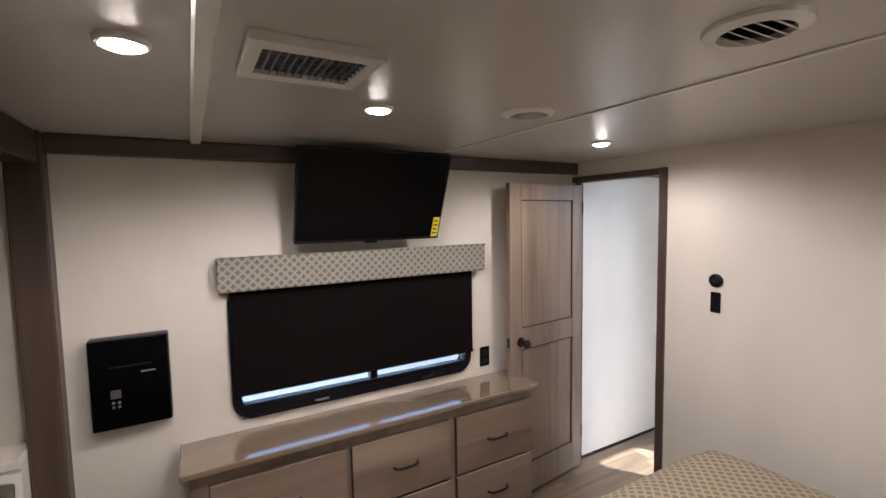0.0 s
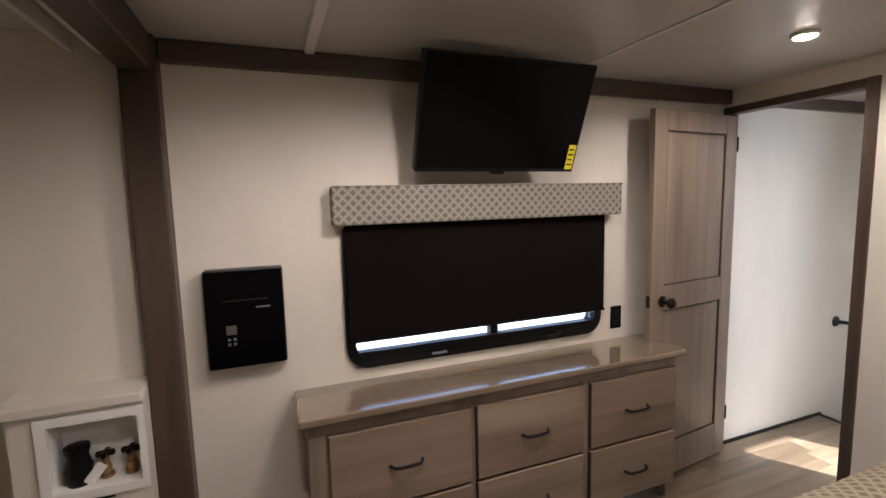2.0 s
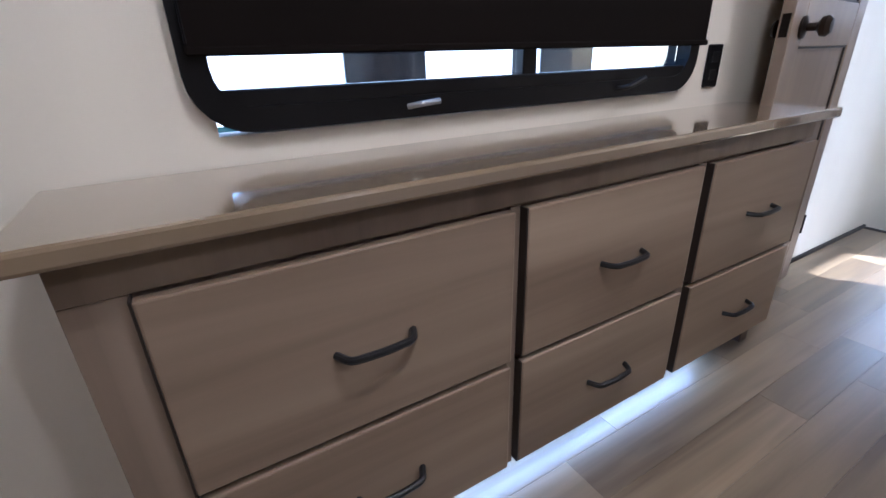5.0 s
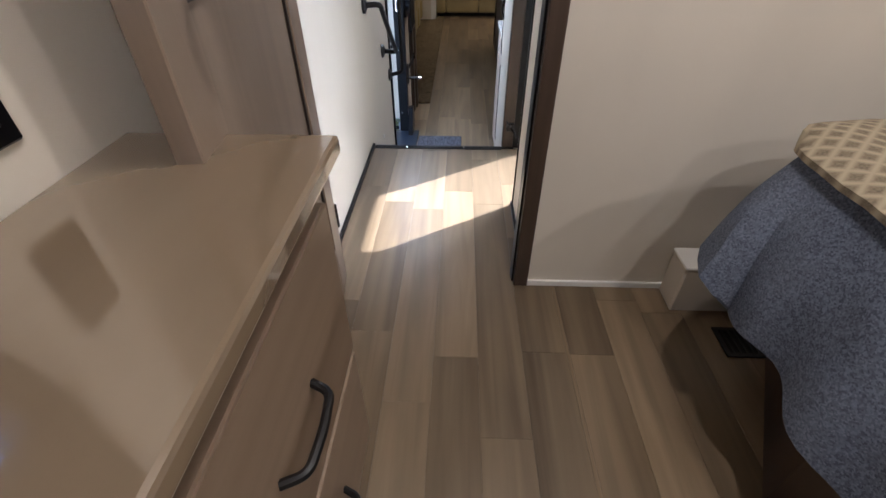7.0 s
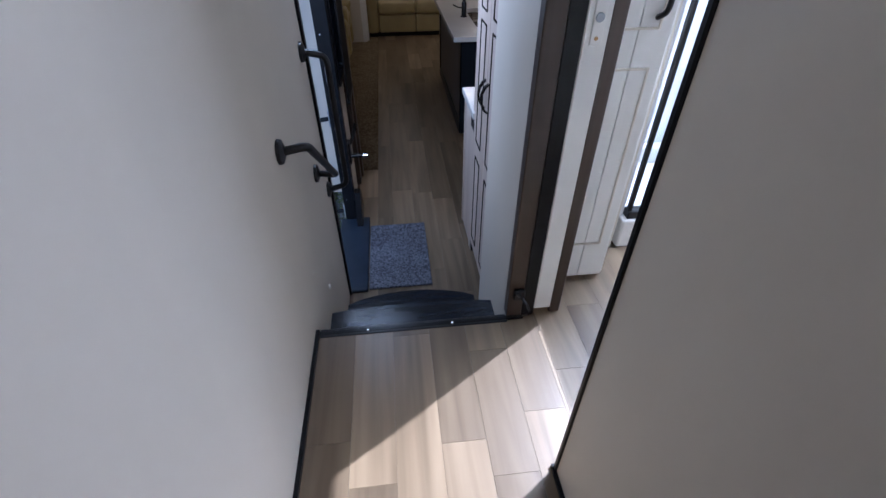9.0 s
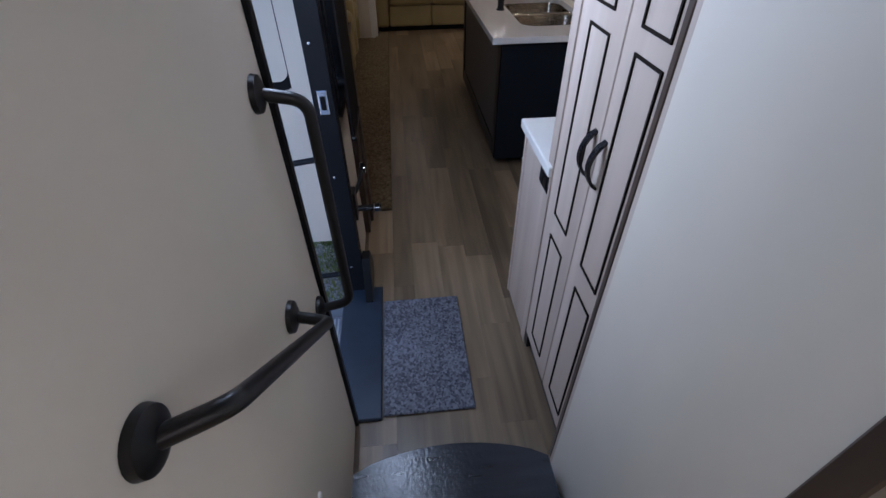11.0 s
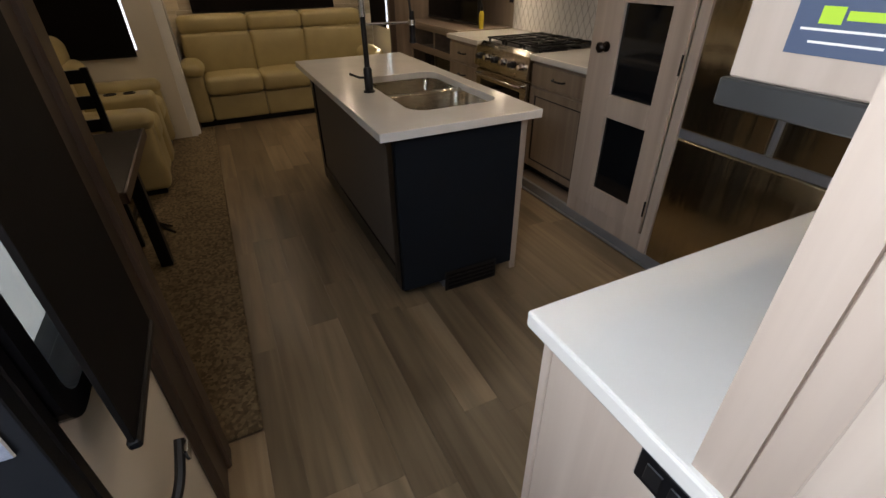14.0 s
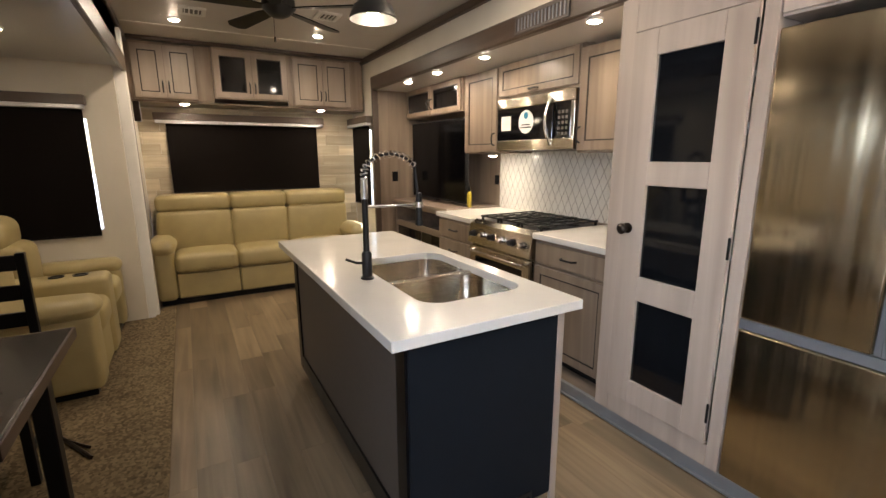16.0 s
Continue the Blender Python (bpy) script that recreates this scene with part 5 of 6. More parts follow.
    t.part("edge_strip", boxes((x0 - 0.014, x0, y0 - 0.012, y0 + 0.0195, MF + 0.02, 0.2698), bevel=0.002), CABL, "pale edge strip")
    v = t.part("vent_grille", boxes((x0 - 0.016, x0 - 0.0121, 2.06, 2.36, MF + 0.0, MF + 0.115), bevel=0.001), BLACKM, "black louvred grille")
    for k in range(4):
        t.part("slat", boxes((x0 - 0.021, x0 - 0.0161, 2.075, 2.345, MF + 0.015 + k * 0.024, MF + 0.026 + k * 0.024), bevel=0.001), BLACK, "", v)
    # top with the sink cut out
    X0, X1, Y0, Y1 = 7.21, 9.0, 1.885, 2.655
    sx0, sx1, sy0, sy1 = 7.44, 8.24, 1.96, 2.42
    b = bmesh.new()
    n = 6
    inner = rounded(sx0, sx1, sy0, sy1, 0.09, n)
    outer = []
    for i, (px, py) in enumerate(inner):
        cx, cy = (X1 if px > (sx0 + sx1) / 2 else X0), (Y1 if py > (sy0 + sy1) / 2 else Y0)
        k = i % (n + 1)
        q = i // (n + 1)
        if k == n // 2:
            outer.append((cx, cy))
        else:
            horizontal = (k > n // 2) if q in (0, 2) else (k < n // 2)
            if horizontal:
                outer.append((px if abs(px - cx) > 0 else cx, cy))
            else:
                outer.append((cx, py))
    ring_plate(b, outer, inner, "z", 0.270, 0.308)
    solo_t = tagged(new("island_worktop", mesh_of("island_worktop", b, QUARTZ)), "white quartz island worktop with a cut-out for the sink", "counter")
    mod = solo_t.modifiers.new("edge", "BEVEL")
    mod.width, mod.segments, mod.limit_method, mod.angle_limit = 0.004, 2, "ANGLE", radians(50)
    s = Thing("double_sink", "stainless undermount double-bowl sink with a low divider", "sink", (7.8, 2.25, 0.1))
    for name, a0, a1 in (("bowl", sx0 - 0.004, 7.85), ("bowl", 7.875, sx1 + 0.004)):
        b = bmesh.new()
        prev = None
        for r, z, k in ((0.10, 0.2695, 0.0), (0.10, 0.12, 0.004), (0.07, 0.09, 0.02), (0.05, 0.085, 0.06)):
            ring = [b.verts.new((px, py, z)) for px, py in rounded(a0 + k, a1 - k, sy0 - 0.004 + k, sy1 + 0.004 - k, r, 6)]
            if prev:
                for i in range(len(ring)):
                    j = (i + 1) % len(ring)
                    b.faces.new((prev[i], prev[j], ring[j], ring[i]))
            prev = ring
        b.faces.new(prev)
        bmesh.ops.recalc_face_normals(b, faces=b.faces[:])
        bmesh.ops.reverse_faces(b, faces=b.faces[:])
        s.part(name, b, STEEL, smooth=True)
        s.part("drain", lathe(bmesh.new(), [(0.045, 0), (0.04, 0.004), (0.02, 0.002), (0.002, 0.001)], ((a0 + a1) / 2, 2.19, 0.0855)), CHROME, smooth=True)
    s.part("divider", boxes((7.845, 7.88, sy0, sy1, 0.10, 0.285), bevel=0.011, seg=3), STEEL, smooth=True)
    f = Thing("faucet", "black and chrome spring pull-down kitchen faucet", "faucet", (7.89, 2.475, 0.308))
    fx, fy = 7.89, 2.475
    f.part("base", lathe(bmesh.new(), [(0.03, 0), (0.03, 0.006), (0.022, 0.012), (0.022, 0.11), (0.017, 0.12)], (fx, fy, 0.308)), BLACKM, smooth=True)
    f.part("stem", lathe(bmesh.new(), [(0.013, 0.12), (0.013, 0.40)], (fx, fy, 0.308)), BLACKM, smooth=True)
    f.part("upper_sleeve", lathe(bmesh.new(), [(0.0155, 0.345), (0.0155, 0.43), (0.011, 0.435)], (fx, fy, 0.308)), CHROME, smooth=True)
    f.part("lever", sweep(bmesh.new(), [(fx, fy + 0.02, 0.38), (fx - 0.01, fy + 0.05, 0.385), (fx - 0.03, fy + 0.10, 0.41)], 0.006), BLACKM, smooth=True)
    arc = [(fx, fy, 0.72)] + [(fx - 0.10 * (1 - math.cos(a)) * 0.15, fy - 0.115 + 0.115 * math.cos(a), 0.75 + 0.088 * math.sin(a)) for a in [math.pi * i / 16 for i in range(15)]] + [(fx - 0.03, fy - 0.235, 0.66)]
    f.part("hose", sweep(bmesh.new(), arc, 0.006, 8), BLACKM, smooth=True)
    pts = []
    L = [Vector(p) for p in arc[:-1]]
    turns = 15
    for i in range(turns * 10):
        u = i / (turns * 10 - 1) * (len(L) - 1)
        k = min(int(u), len(L) - 2)
        p = L[k].lerp(L[k + 1], u - k)
        d = (L[k + 1] - L[k]).normalized()
        a = Vector((1, 0, 0))
        w = d.cross(a).normalized()
        an = 2 * math.pi * i / 10
        pts.append(p + 0.014 * (math.cos(an) * a + math.sin(an) * w))
    f.part("spring", sweep(bmesh.new(), pts, 0.0028, 5), CHROME, "chrome coil spring", smooth=True)
    f.part("spray_head", lathe(bmesh.new(), [(0.012, 0.14), (0.014, 0.10), (0.014, 0.03), (0.018, 0.0), (0.012, -0.005)], (fx - 0.03, fy - 0.24, 0.53)), BLACKM, smooth=True)
    f.part("holder_arm", sweep(bmesh.new(), [(fx, fy, 0.62), (fx - 0.03, fy - 0.24, 0.62)], 0.006, 8), CHROME, smooth=True)
    f.part("holder_ring", lathe(bmesh.new(), [(0.02, -0.012), (0.02, 0.012), (0.015, 0.012), (0.015, -0.012)], (fx - 0.03, fy - 0.24, 0.62)), CHROME, smooth=True)


island()


def fridge():
    y = 1.265
    t = Thing("refrigerator", "tall brushed stainless french-door refrigerator with a bottom freezer drawer", "refrigerator", (6.56, 0.9, -0.52))
    t.part("casing", boxes((6.16, 6.975, 0.50, y - 0.035, -0.522, 1.26), bevel=0.003), BLACKM)
    for x0, x1 in ((6.165, 6.548), (6.572, 6.972)):
        t.part("door", boxes((x0, x1, y - 0.034, y, 0.195, 1.262), bevel=0.010, seg=3), STEELF, "brushed stainless door", smooth=True)
    t.part("freezer_drawer", boxes((6.165, 6.972, y - 0.034, y, -0.515, 0.150), bevel=0.010, seg=3), STEELF, smooth=True)
    t.part("grip_rail", boxes((6.165, 6.972, y - 0.03, y - 0.006, 0.152, 0.193), (6.5485, 6.5715, y - 0.03, y - 0.008, 0.195, 1.26), bevel=0.002), ALU, "recessed grey grip rail")
    t.part("grip_edge", boxes((6.535, 6.548, y + 0.0005, y + 0.012, 0.20, 1.25), bevel=0.003), ALU)
    c = Thing("fridge_cupboard", "pale greige cupboard above the refrigerator", "cabinet", (6.56, 0.9, 1.4))
    c.part("body", boxes((6.0, 6.975, 0.50, 1.25, 1.30, ZS - 0.002), bevel=0.002), CABL)
    c.part("cabinet_door", boxes((6.17, 6.97, 1.2505, 1.266, 1.31, 1.515), bevel=0.002), CABL)
    structure("trim_fridge_side", boxes((6.0, 6.155, 0.5, 1.25, -0.52, 1.299), bevel=0.002), CABL)


fridge()


def pantry():
    y = 1.265
    t = Thing("glazed_pantry", "pale greige pantry door with three smoked glass panes", "cabinet", (7.3, 0.9, -0.52))
    t.part("frame", boxes((6.977, 7.03, 0.50, y, -0.523, ZS - 0.002), (7.56, 7.645, 0.50, y, -0.523, ZS - 0.002), (7.03, 7.56, 0.50, y, 1.375, ZS - 0.002), (7.03, 7.56, 0.50, y, -0.523, -0.41), (7.03, 7.56, 0.46, 0.50, -0.523, ZS - 0.002), bevel=0.002), CABL)
    x0, x1, z0, z1 = 7.036, 7.554, -0.402, 1.368
    gz = [(-0.285, 0.137), (0.256, 0.693), (0.800, 1.257)]
    ga, gb = 7.148, 7.432
    zs = [z0] + [v for g in gz for v in g] + [z1]
    d = t.part("door", boxes((x0, ga, y - 0.004, y + 0.018, z0, z1), bevel=0.002), CABL, "pale greige glazed door")
    t.part("stile", boxes((gb, x1, y - 0.004, y + 0.018, z0, z1), bevel=0.002), CABL, "", d)
    for a, b in zip(zs[0::2], zs[1::2]):
        t.part("rail", boxes((ga, gb, y - 0.004, y + 0.018, a, b), bevel=0.002), CABL, "", d)
    for a, b in gz:
        g = t.part("glass_pane", boxes((ga + 0.0, gb, y - 0.002, y + 0.002, a, b), bevel=0), SMOKE, "", d)
    for z in (-0.30, 0.42, 1.22):
        t.part("hinge", boxes((x0 - 0.006, x0 + 0.004, y + 0.0181, y + 0.026, z, z + 0.09), bevel=0.002), BLACK, "", d)
    for k, z in enumerate((-0.12, 0.10, 0.40, 0.62, 0.93, 1.12)):
        t.part("shelf", boxes((7.03, 7.56, 0.52, 1.20, z, z + 0.025), bevel=0.002), WHITE)
    t.part("knob", lathe(bmesh.new(), [(0.026, 0), (0.026, 0.005), (0.010, 0.010), (0.010, 0.03), (0.026, 0.04), (0.026, 0.05), (0.015, 0.060), (0.002, 0.061)], (7.508, y + 0.0185, 0.485), "y"), BRONZE, "oil-rubbed bronze knob", smooth=True)
    t.part("gap", boxes((x0 - 0.005, x1 + 0.005, y - 0.006, y + 0.0005, z1, z1 + 0.005), (x1, x1 + 0.005, y - 0.006, y + 0.0005, z0, z1), bevel=0), EDGE)


SMOKE = mat("smoked_pane", (0.006, 0.007, 0.009), 0.06, amount=0.15, bump=0.0)
pantry()


def kitchen_run():
    c = Thing("base_cabinet", "grey greige base cabinet with one drawer over a shaker door", "cabinet", (7.98, 0.85, -0.52), "kitchen base cabinets")
    c.part("body", boxes((7.647, 8.305, 0.47, 1.15, -0.46, 0.295), bevel=0.001), CAB)
    c.part("kick_panel", boxes((7.647, 8.305, 0.47, 1.10, -0.523, -0.461), bevel=0), BLACK)
    d = c.part("drawer", boxes((7.70, 8.29, 1.1505, 1.168, 0.14, 0.275), bevel=0.002), CAB)
    handle_pull(c, 7.99, 1.168, 0.208, d, 0.12, "x", face=1)
    shaker(c, 7.70, 8.29, -0.45, 0.12, 1.1505, CAB, "")
    solo("kitchen_counter", boxes((7.647, 8.306, 0.47, 1.185, 0.296, 0.335), bevel=0.005, seg=2), QUARTZ, "white counter between the pantry and the range", "counter", "kitchen counters")
    c = Thing("base_cabinet", "grey greige base cabinet with three drawers beside the range", "cabinet", (9.33, 0.85, -0.52), "kitchen base cabinets")
    c.part("body", boxes((9.055, 9.60, 0.47, 1.15, -0.46, 0.295), bevel=0.001), CAB)
    c.part("kick_panel", boxes((9.055, 9.60, 0.47, 1.10, -0.523, -0.461), bevel=0), BLACK)
    for z0, z1 in ((0.13, 0.275), (-0.06, 0.11), (-0.44, -0.08)):
        d = c.part("drawer", boxes((9.07, 9.585, 1.1505, 1.168, z0, z1), bevel=0.002), CAB)
        handle_pull(c, 9.33, 1.168, (z0 + z1) / 2, d, 0.12, "x", face=1)
    solo("kitchen_counter", boxes((9.054, 9.62, 0.47, 1.185, 0.296, 0.335), bevel=0.005, seg=2), QUARTZ, "white counter on the far side of the range", "counter", "kitchen counters")
    # range
    r = Thing("gas_range", "stainless gas range with black cast grates and glazed oven door", "range", (8.68, 0.85, -0.52))
    x0, x1 = 8.308, 9.052
    r.part("casing", boxes((x0, x1, 0.48, 1.16, -0.523, 0.30), bevel=0.002), STEEL)
    r.part("oven_door", boxes((x0 + 0.01, x1 - 0.01, 1.1605, 1.19, -0.30, 0.135), bevel=0.006, seg=2), STEEL)
    r.part("oven_glass", boxes((x0 + 0.09, x1 - 0.09, 1.1905, 1.194, -0.23, 0.06), bevel=0.002), GLASSD)
    r.part("bottom_drawer", boxes((x0 + 0.01, x1 - 0.01, 1.1605, 1.185, -0.50, -0.31), bevel=0.004), STEEL)
    r.part("oven_handle", sweep(bmesh.new(), bend([(x0 + 0.06, 1.19, 0.105), (x0 + 0.06, 1.235, 0.105), (x1 - 0.06, 1.235, 0.105), (x1 - 0.06, 1.19, 0.105)], 4), 0.010), CHROME, smooth=True)
    r.part("control_panel", extrude(bmesh.new(), [(1.1605, 0.145), (1.205, 0.16), (1.18, 0.31), (1.12, 0.335), (1.12, 0.145)], "x", x0, x1), STEEL)
    for k in range(6):
        x = x0 + 0.075 + k * (x1 - x0 - 0.15) / 5
        r.part("knob", lathe(bmesh.new(), [(0.026, 0.0), (0.026, 0.008), (0.020, 0.012), (0.018, 0.036), (0.002, 0.038)], (x, 1.195, 0.235), "y"), BLACKM if k % 2 else CHROME, smooth=True)
    r.part("cooktop", boxes((x0 + 0.01, x1 - 0.01, 0.50, 1.14, 0.3005, 0.325), bevel=0.004), BLACK)
    for gx in (x0 + 0.13, (x0 + x1) / 2, x1 - 0.13):
        specs = []
        for k in (-0.10, 0.0, 0.10):
            specs.append((gx + k - 0.006, gx + k + 0.006, 0.54, 1.10, 0.352, 0.364))
        for yv in (0.56, 0.69, 0.82, 0.95, 1.08):
            specs.append((gx - 0.11, gx + 0.11, yv - 0.006, yv + 0.006, 0.350, 0.362))
        for k in (-0.10, 0.10):
            for yv in (0.56, 1.08):
                specs.append((gx + k - 0.008, gx + k + 0.008, yv - 0.008, yv + 0.008, 0.325, 0.352))
        r.part("grate", boxes(*specs, bevel=0.002), BLACKM)
        for yv in (0.68, 0.96):
            r.part("burner", lathe(bmesh.new(), [(0.045, 0), (0.045, 0.008), (0.03, 0.012), (0.03, 0.018), (0.002, 0.02)], (gx, yv, 0.325)), BLACKM, smooth=True)
    # uppers
    y = 0.835
    t = Thing("wall_cabinet", "greige wall cabinet with one glazed-outline shaker door", "cabinet", (7.97, 0.66, 0.84), "kitchen wall cabinets")
    t.part("body", boxes((7.647, 8.295, 0.47, y, 0.845, 1.50), bevel=0.001), CAB)
    shaker(t, 7.66, 8.285, 0.86, 1.49, y + 0.0005, CAB, "r", s=0.06)
    t = Thing("wall_cabinet", "wide greige flip-up wall cabinet over the microwave", "cabinet", (8.73, 0.66, 1.27), "kitchen wall cabinets")
    t.part("body", boxes((8.297, 9.165, 0.47, y, 1.265, 1.53), bevel=0.001), CAB)
    shaker(t, 8.305, 9.155, 1.285, 1.52, y + 0.0005, CAB, "c", s=0.045)
    t = Thing("wall_cabinet", "greige single-door wall cabinet at the end of the run", "cabinet", (9.42, 0.66, 0.84), "kitchen wall cabinets")
    t.part("body", boxes((9.167, 9.67, 0.47, y, 0.845, 1.525), bevel=0.001), CAB)
    shaker(t, 9.18, 9.66, 0.86, 1.515, y + 0.0005, CAB, "l", s=0.06)
    m = Thing("microwave", "stainless over-range microwave with bowed handle and stickers", "microwave", (8.73, 0.66, 0.86))
    m.part("casing", boxes((8.31, 9.155, 0.47, 0.83, 0.865, 1.262), bevel=0.003), BLACKM)
    m.part("front_top", boxes((8.31, 9.155, 0.8305, 0.862, 1.185, 1.26), bevel=0.006, seg=2), STEEL)
    m.part("front_bottom", boxes((8.31, 9.155, 0.8305, 0.862, 0.868, 0.945), bevel=0.006, seg=2), STEEL)
    m.part("front_side", boxes((8.31, 8.345, 0.8305, 0.862, 0.946, 1.184), bevel=0.003), STEEL)
    m.part("window", boxes((8.52, 9.155, 0.8305, 0.858, 0.946, 1.184), bevel=0.002), GLASSD)
    kp = m.part("keypad", boxes((8.346, 8.50, 0.8305, 0.859, 0.946, 1.184), bevel=0.002), GLASSD)
    for i in range(3):
        for j in range(5):
            m.part("key", boxes((8.37 + i * 0.035, 8.392 + i * 0.035, 0.8591, 0.8602, 0.965 + j * 0.036, 0.985 + j * 0.036), bevel=0), GREYP, "", kp)
    m.part("bow_handle", sweep(bmesh.new(), [(8.53, 0.862 + 0.055 * math.sin(math.pi * i / 12), 0.90 + 0.33 * i / 12) for i in range(13)], 0.012), CHROME, "bowed chrome handle", smooth=True)
    st = m.part("sticker", lathe(bmesh.new(), [(0.085, 0.8582), (0.085, 0.8592)], (8.80, 0, 1.075), "y", 28), WHITE, "round white sticker")
    m.part("print", boxes((8.74, 8.86, 0.8593, 0.8599, 1.03, 1.04), (8.75, 8.85, 0.8593, 0.8599, 1.05, 1.058), bevel=0), BLACKM, "", st)
    m.part("print", lathe(bmesh.new(), [(0.025, 0.8593), (0.025, 0.8599)], (8.80, 0, 1.12), "y", 16), BLUEP, "", st)
    m.part("sticker", boxes((8.98, 9.10, 0.8582, 0.8592, 1.02, 1.13), bevel=0), WHITE, "white square sticker")
    # backsplash with a raised lattice of grey joints over white tiles
    structure("wall_backsplash", boxes((7.647, 9.62, 0.461, 0.468, 0.336, 0.86), bevel=0), QUARTZ, "white diamond tile backsplash")
    bm = bmesh.new()
    p, q = 0.075, 0.15
    k = -8
    segs = []
    while 7.66 + k * p < 9.62:
        for sgn in (1, -1):
            xa = 7.66 + k * p if sgn > 0 else 7.66 + (k + 7) * p
            a, b = Vector((xa, 0.3372)), Vector((xa + sgn * 7 * p / 1.0 * 0.5, 0.858))
            lo, hi = 7.655, 9.615
            d = b - a
            t0, t1 = 0.0, 1.0
            if d.x:
                ts = sorted(((lo - a.x) / d.x, (hi - a.x) / d.x))
                t0, t1 = max(t0, ts[0]), min(t1, ts[1])
            if t1 > t0:
                segs.append((a + d * t0, a + d * t1))
        k += 1
    for a, b in segs:
        d = (b - a).normalized()
        w = Vector((-d.y, d.x)) * 0.0014
        vs = [bm.verts.new((pp.x, yy, pp.y)) for yy in (0.4683, 0.4697) for pp in (a - w, b - w, b + w, a + w)]
        for f in ((4, 5, 6, 7), (0, 1, 5, 4), (2, 3, 7, 6), (1, 2, 6, 5), (3, 0, 4, 7)):
            bm.faces.new([vs[i] for i in f])
    bmesh.ops.recalc_face_normals(bm, faces=bm.faces[:])
    tagged(new("backsplash_joint", mesh_of("backsplash_joint", bm, GROUT)), "thin grey tile joints", "", "", "stuff").parent = None
    # entertainment end
    t = Thing("media_cupboard", "greige wall cupboard with two smoked glass doors above the television", "cabinet", (10.2, 0.6, 1.3))
    t.part("body", boxes((9.68, 10.85, 0.47, 0.865, 1.225, 1.525), bevel=0.001), CAB)
    shaker(t, 9.70, 10.26, 1.235, 1.515, 0.8655, CAB, "r", glazed=True, s=0.045)
    shaker(t, 10.27, 10.83, 1.235, 1.515, 0.8655, CAB, "l", glazed=True, s=0.045)
    television("television", (10.25, 0.80, 0.775), 1.12, 0.80, 0, 180, "large flat black television on the media console")
    c = Thing("media_console", "greige media console with open compartments under the television", "media console", (10.25, 0.8, -0.52))
    c.part("top", boxes((9.622, 10.85, 0.47, 1.07, 0.315, 0.345), bevel=0.004), CAB_X)
    c.part("back_panel", boxes((9.66, 10.81, 0.47, 0.50, -0.523, 0.314), bevel=0), CAB_X)
    c.part("base", boxes((9.66, 10.81, 0.50, 1.04, -0.523, -0.30), bevel=0.001), CAB_X)
    c.part("partition", boxes((10.22, 10.25, 0.50, 1.029, 0.08, 0.314), bevel=0.001), CAB_X)
    for x0, x1 in ((9.622, 9.66), (10.81, 10.85)):
        c.part("side_panel", boxes((x0, x1, 0.47, 1.04, -0.523, 0.314), bevel=0.001), CAB_X)
    for z0, z1 in ((0.05, 0.08), (-0.12, -0.095)):
        c.part("shelf", boxes((9.66, 10.81, 0.50, 1.029, z0, z1), bevel=0.001), CAB_X)
    for z0, z1 in ((0.27, 0.314), (0.05, 0.115)):
        c.part("front_rail", boxes((9.66, 10.81, 1.03, 1.04, z0, z1), bevel=0.001), CAB_X)
    for x0, x1 in ((9.66, 10.22), (10.25, 10.81)):
        c.part("glass_pane", boxes((x0, x1, 1.022, 1.027, -0.095, 0.05), bevel=0), GLASSD, "smoked glass pane")
    o = Thing("wall_outlet", "black wall outlet in the kitchen bay", "outlet", (9.66, 0.48, 0.6), "black wall plates")
    o.part("plate", boxes((9.64, 9.70, 0.462, 0.475, 0.55, 0.64), bevel=0.003), BLACK)
    o = Thing("wall_outlet", "black wall outlet on the end panel of the kitchen bay", "outlet", (10.89, 0.95, 0.62), "black wall plates")
    o.part("plate", boxes((10.892, 10.8995, 0.98, 1.05, 0.54, 0.65), bevel=0.003), BLACK)
    # Bottle-shaped stand-in for the yellow energy label beside the television.
    o = Thing("spray_bottle", "small yellow and black stand-in for a yellow television energy label", "bottle", (9.655, 0.80, 0.345))
    o.part("bottle", lathe(bmesh.new(), [(0.020, 0), (0.022, 0.01), (0.022, 0.13), (0.012, 0.15)], (9.655, 0.80, 0.3455)), TAG_YELLOW, smooth=True)
    o.part("nozzle", lathe(bmesh.new(), [(0.013, 0.15), (0.015, 0.17), (0.004, 0.21), (0.002, 0.22)], (9.655, 0.80, 0.3455)), BLACK, smooth=True)
    v = Thing("beam_register", "grey louvred air register let into the dark header", "vent", (8.1, YR, 1.6))
    v.part("frame", ring_plate(bmesh.new(), [(7.97, 1.545), (8.42, 1.545), (8.42, 1.645), (7.97, 1.645)], [(7.985, 1.56), (8.405, 1.56), (8.405, 1.63), (7.985, 1.63)], "y", YR + 0.0105, YR + 0.018), GREYP)
    for k in range(14):
        x = 8.0 + k * 0.0295
        v.part("louvre", boxes((x, x + 0.012, YR + 0.0105, YR + 0.016, 1.56, 1.63), bevel=0), ALU)


BLUEP = mat("blue_print", (0.03, 0.22, 0.36), 0.5, amount=0.05)
kitchen_run()


def cushion(t, name, x0, x1, y0, y1, z0, z1, r=0.05, label="", parent=None, puff=0.0):
    bm = bmesh.new()
    box(bm, x0, x1, y0, y1, z0, z1, bevel=r, seg=4)
    if puff:
        c = Vector(((x0 + x1) / 2, (y0 + y1) / 2, (z0 + z1) / 2))
        bmesh.ops.subdivide_edges(bm, edges=[e for e in bm.edges if e.calc_length() > 0.12], cuts=3, use_grid_fill=True)
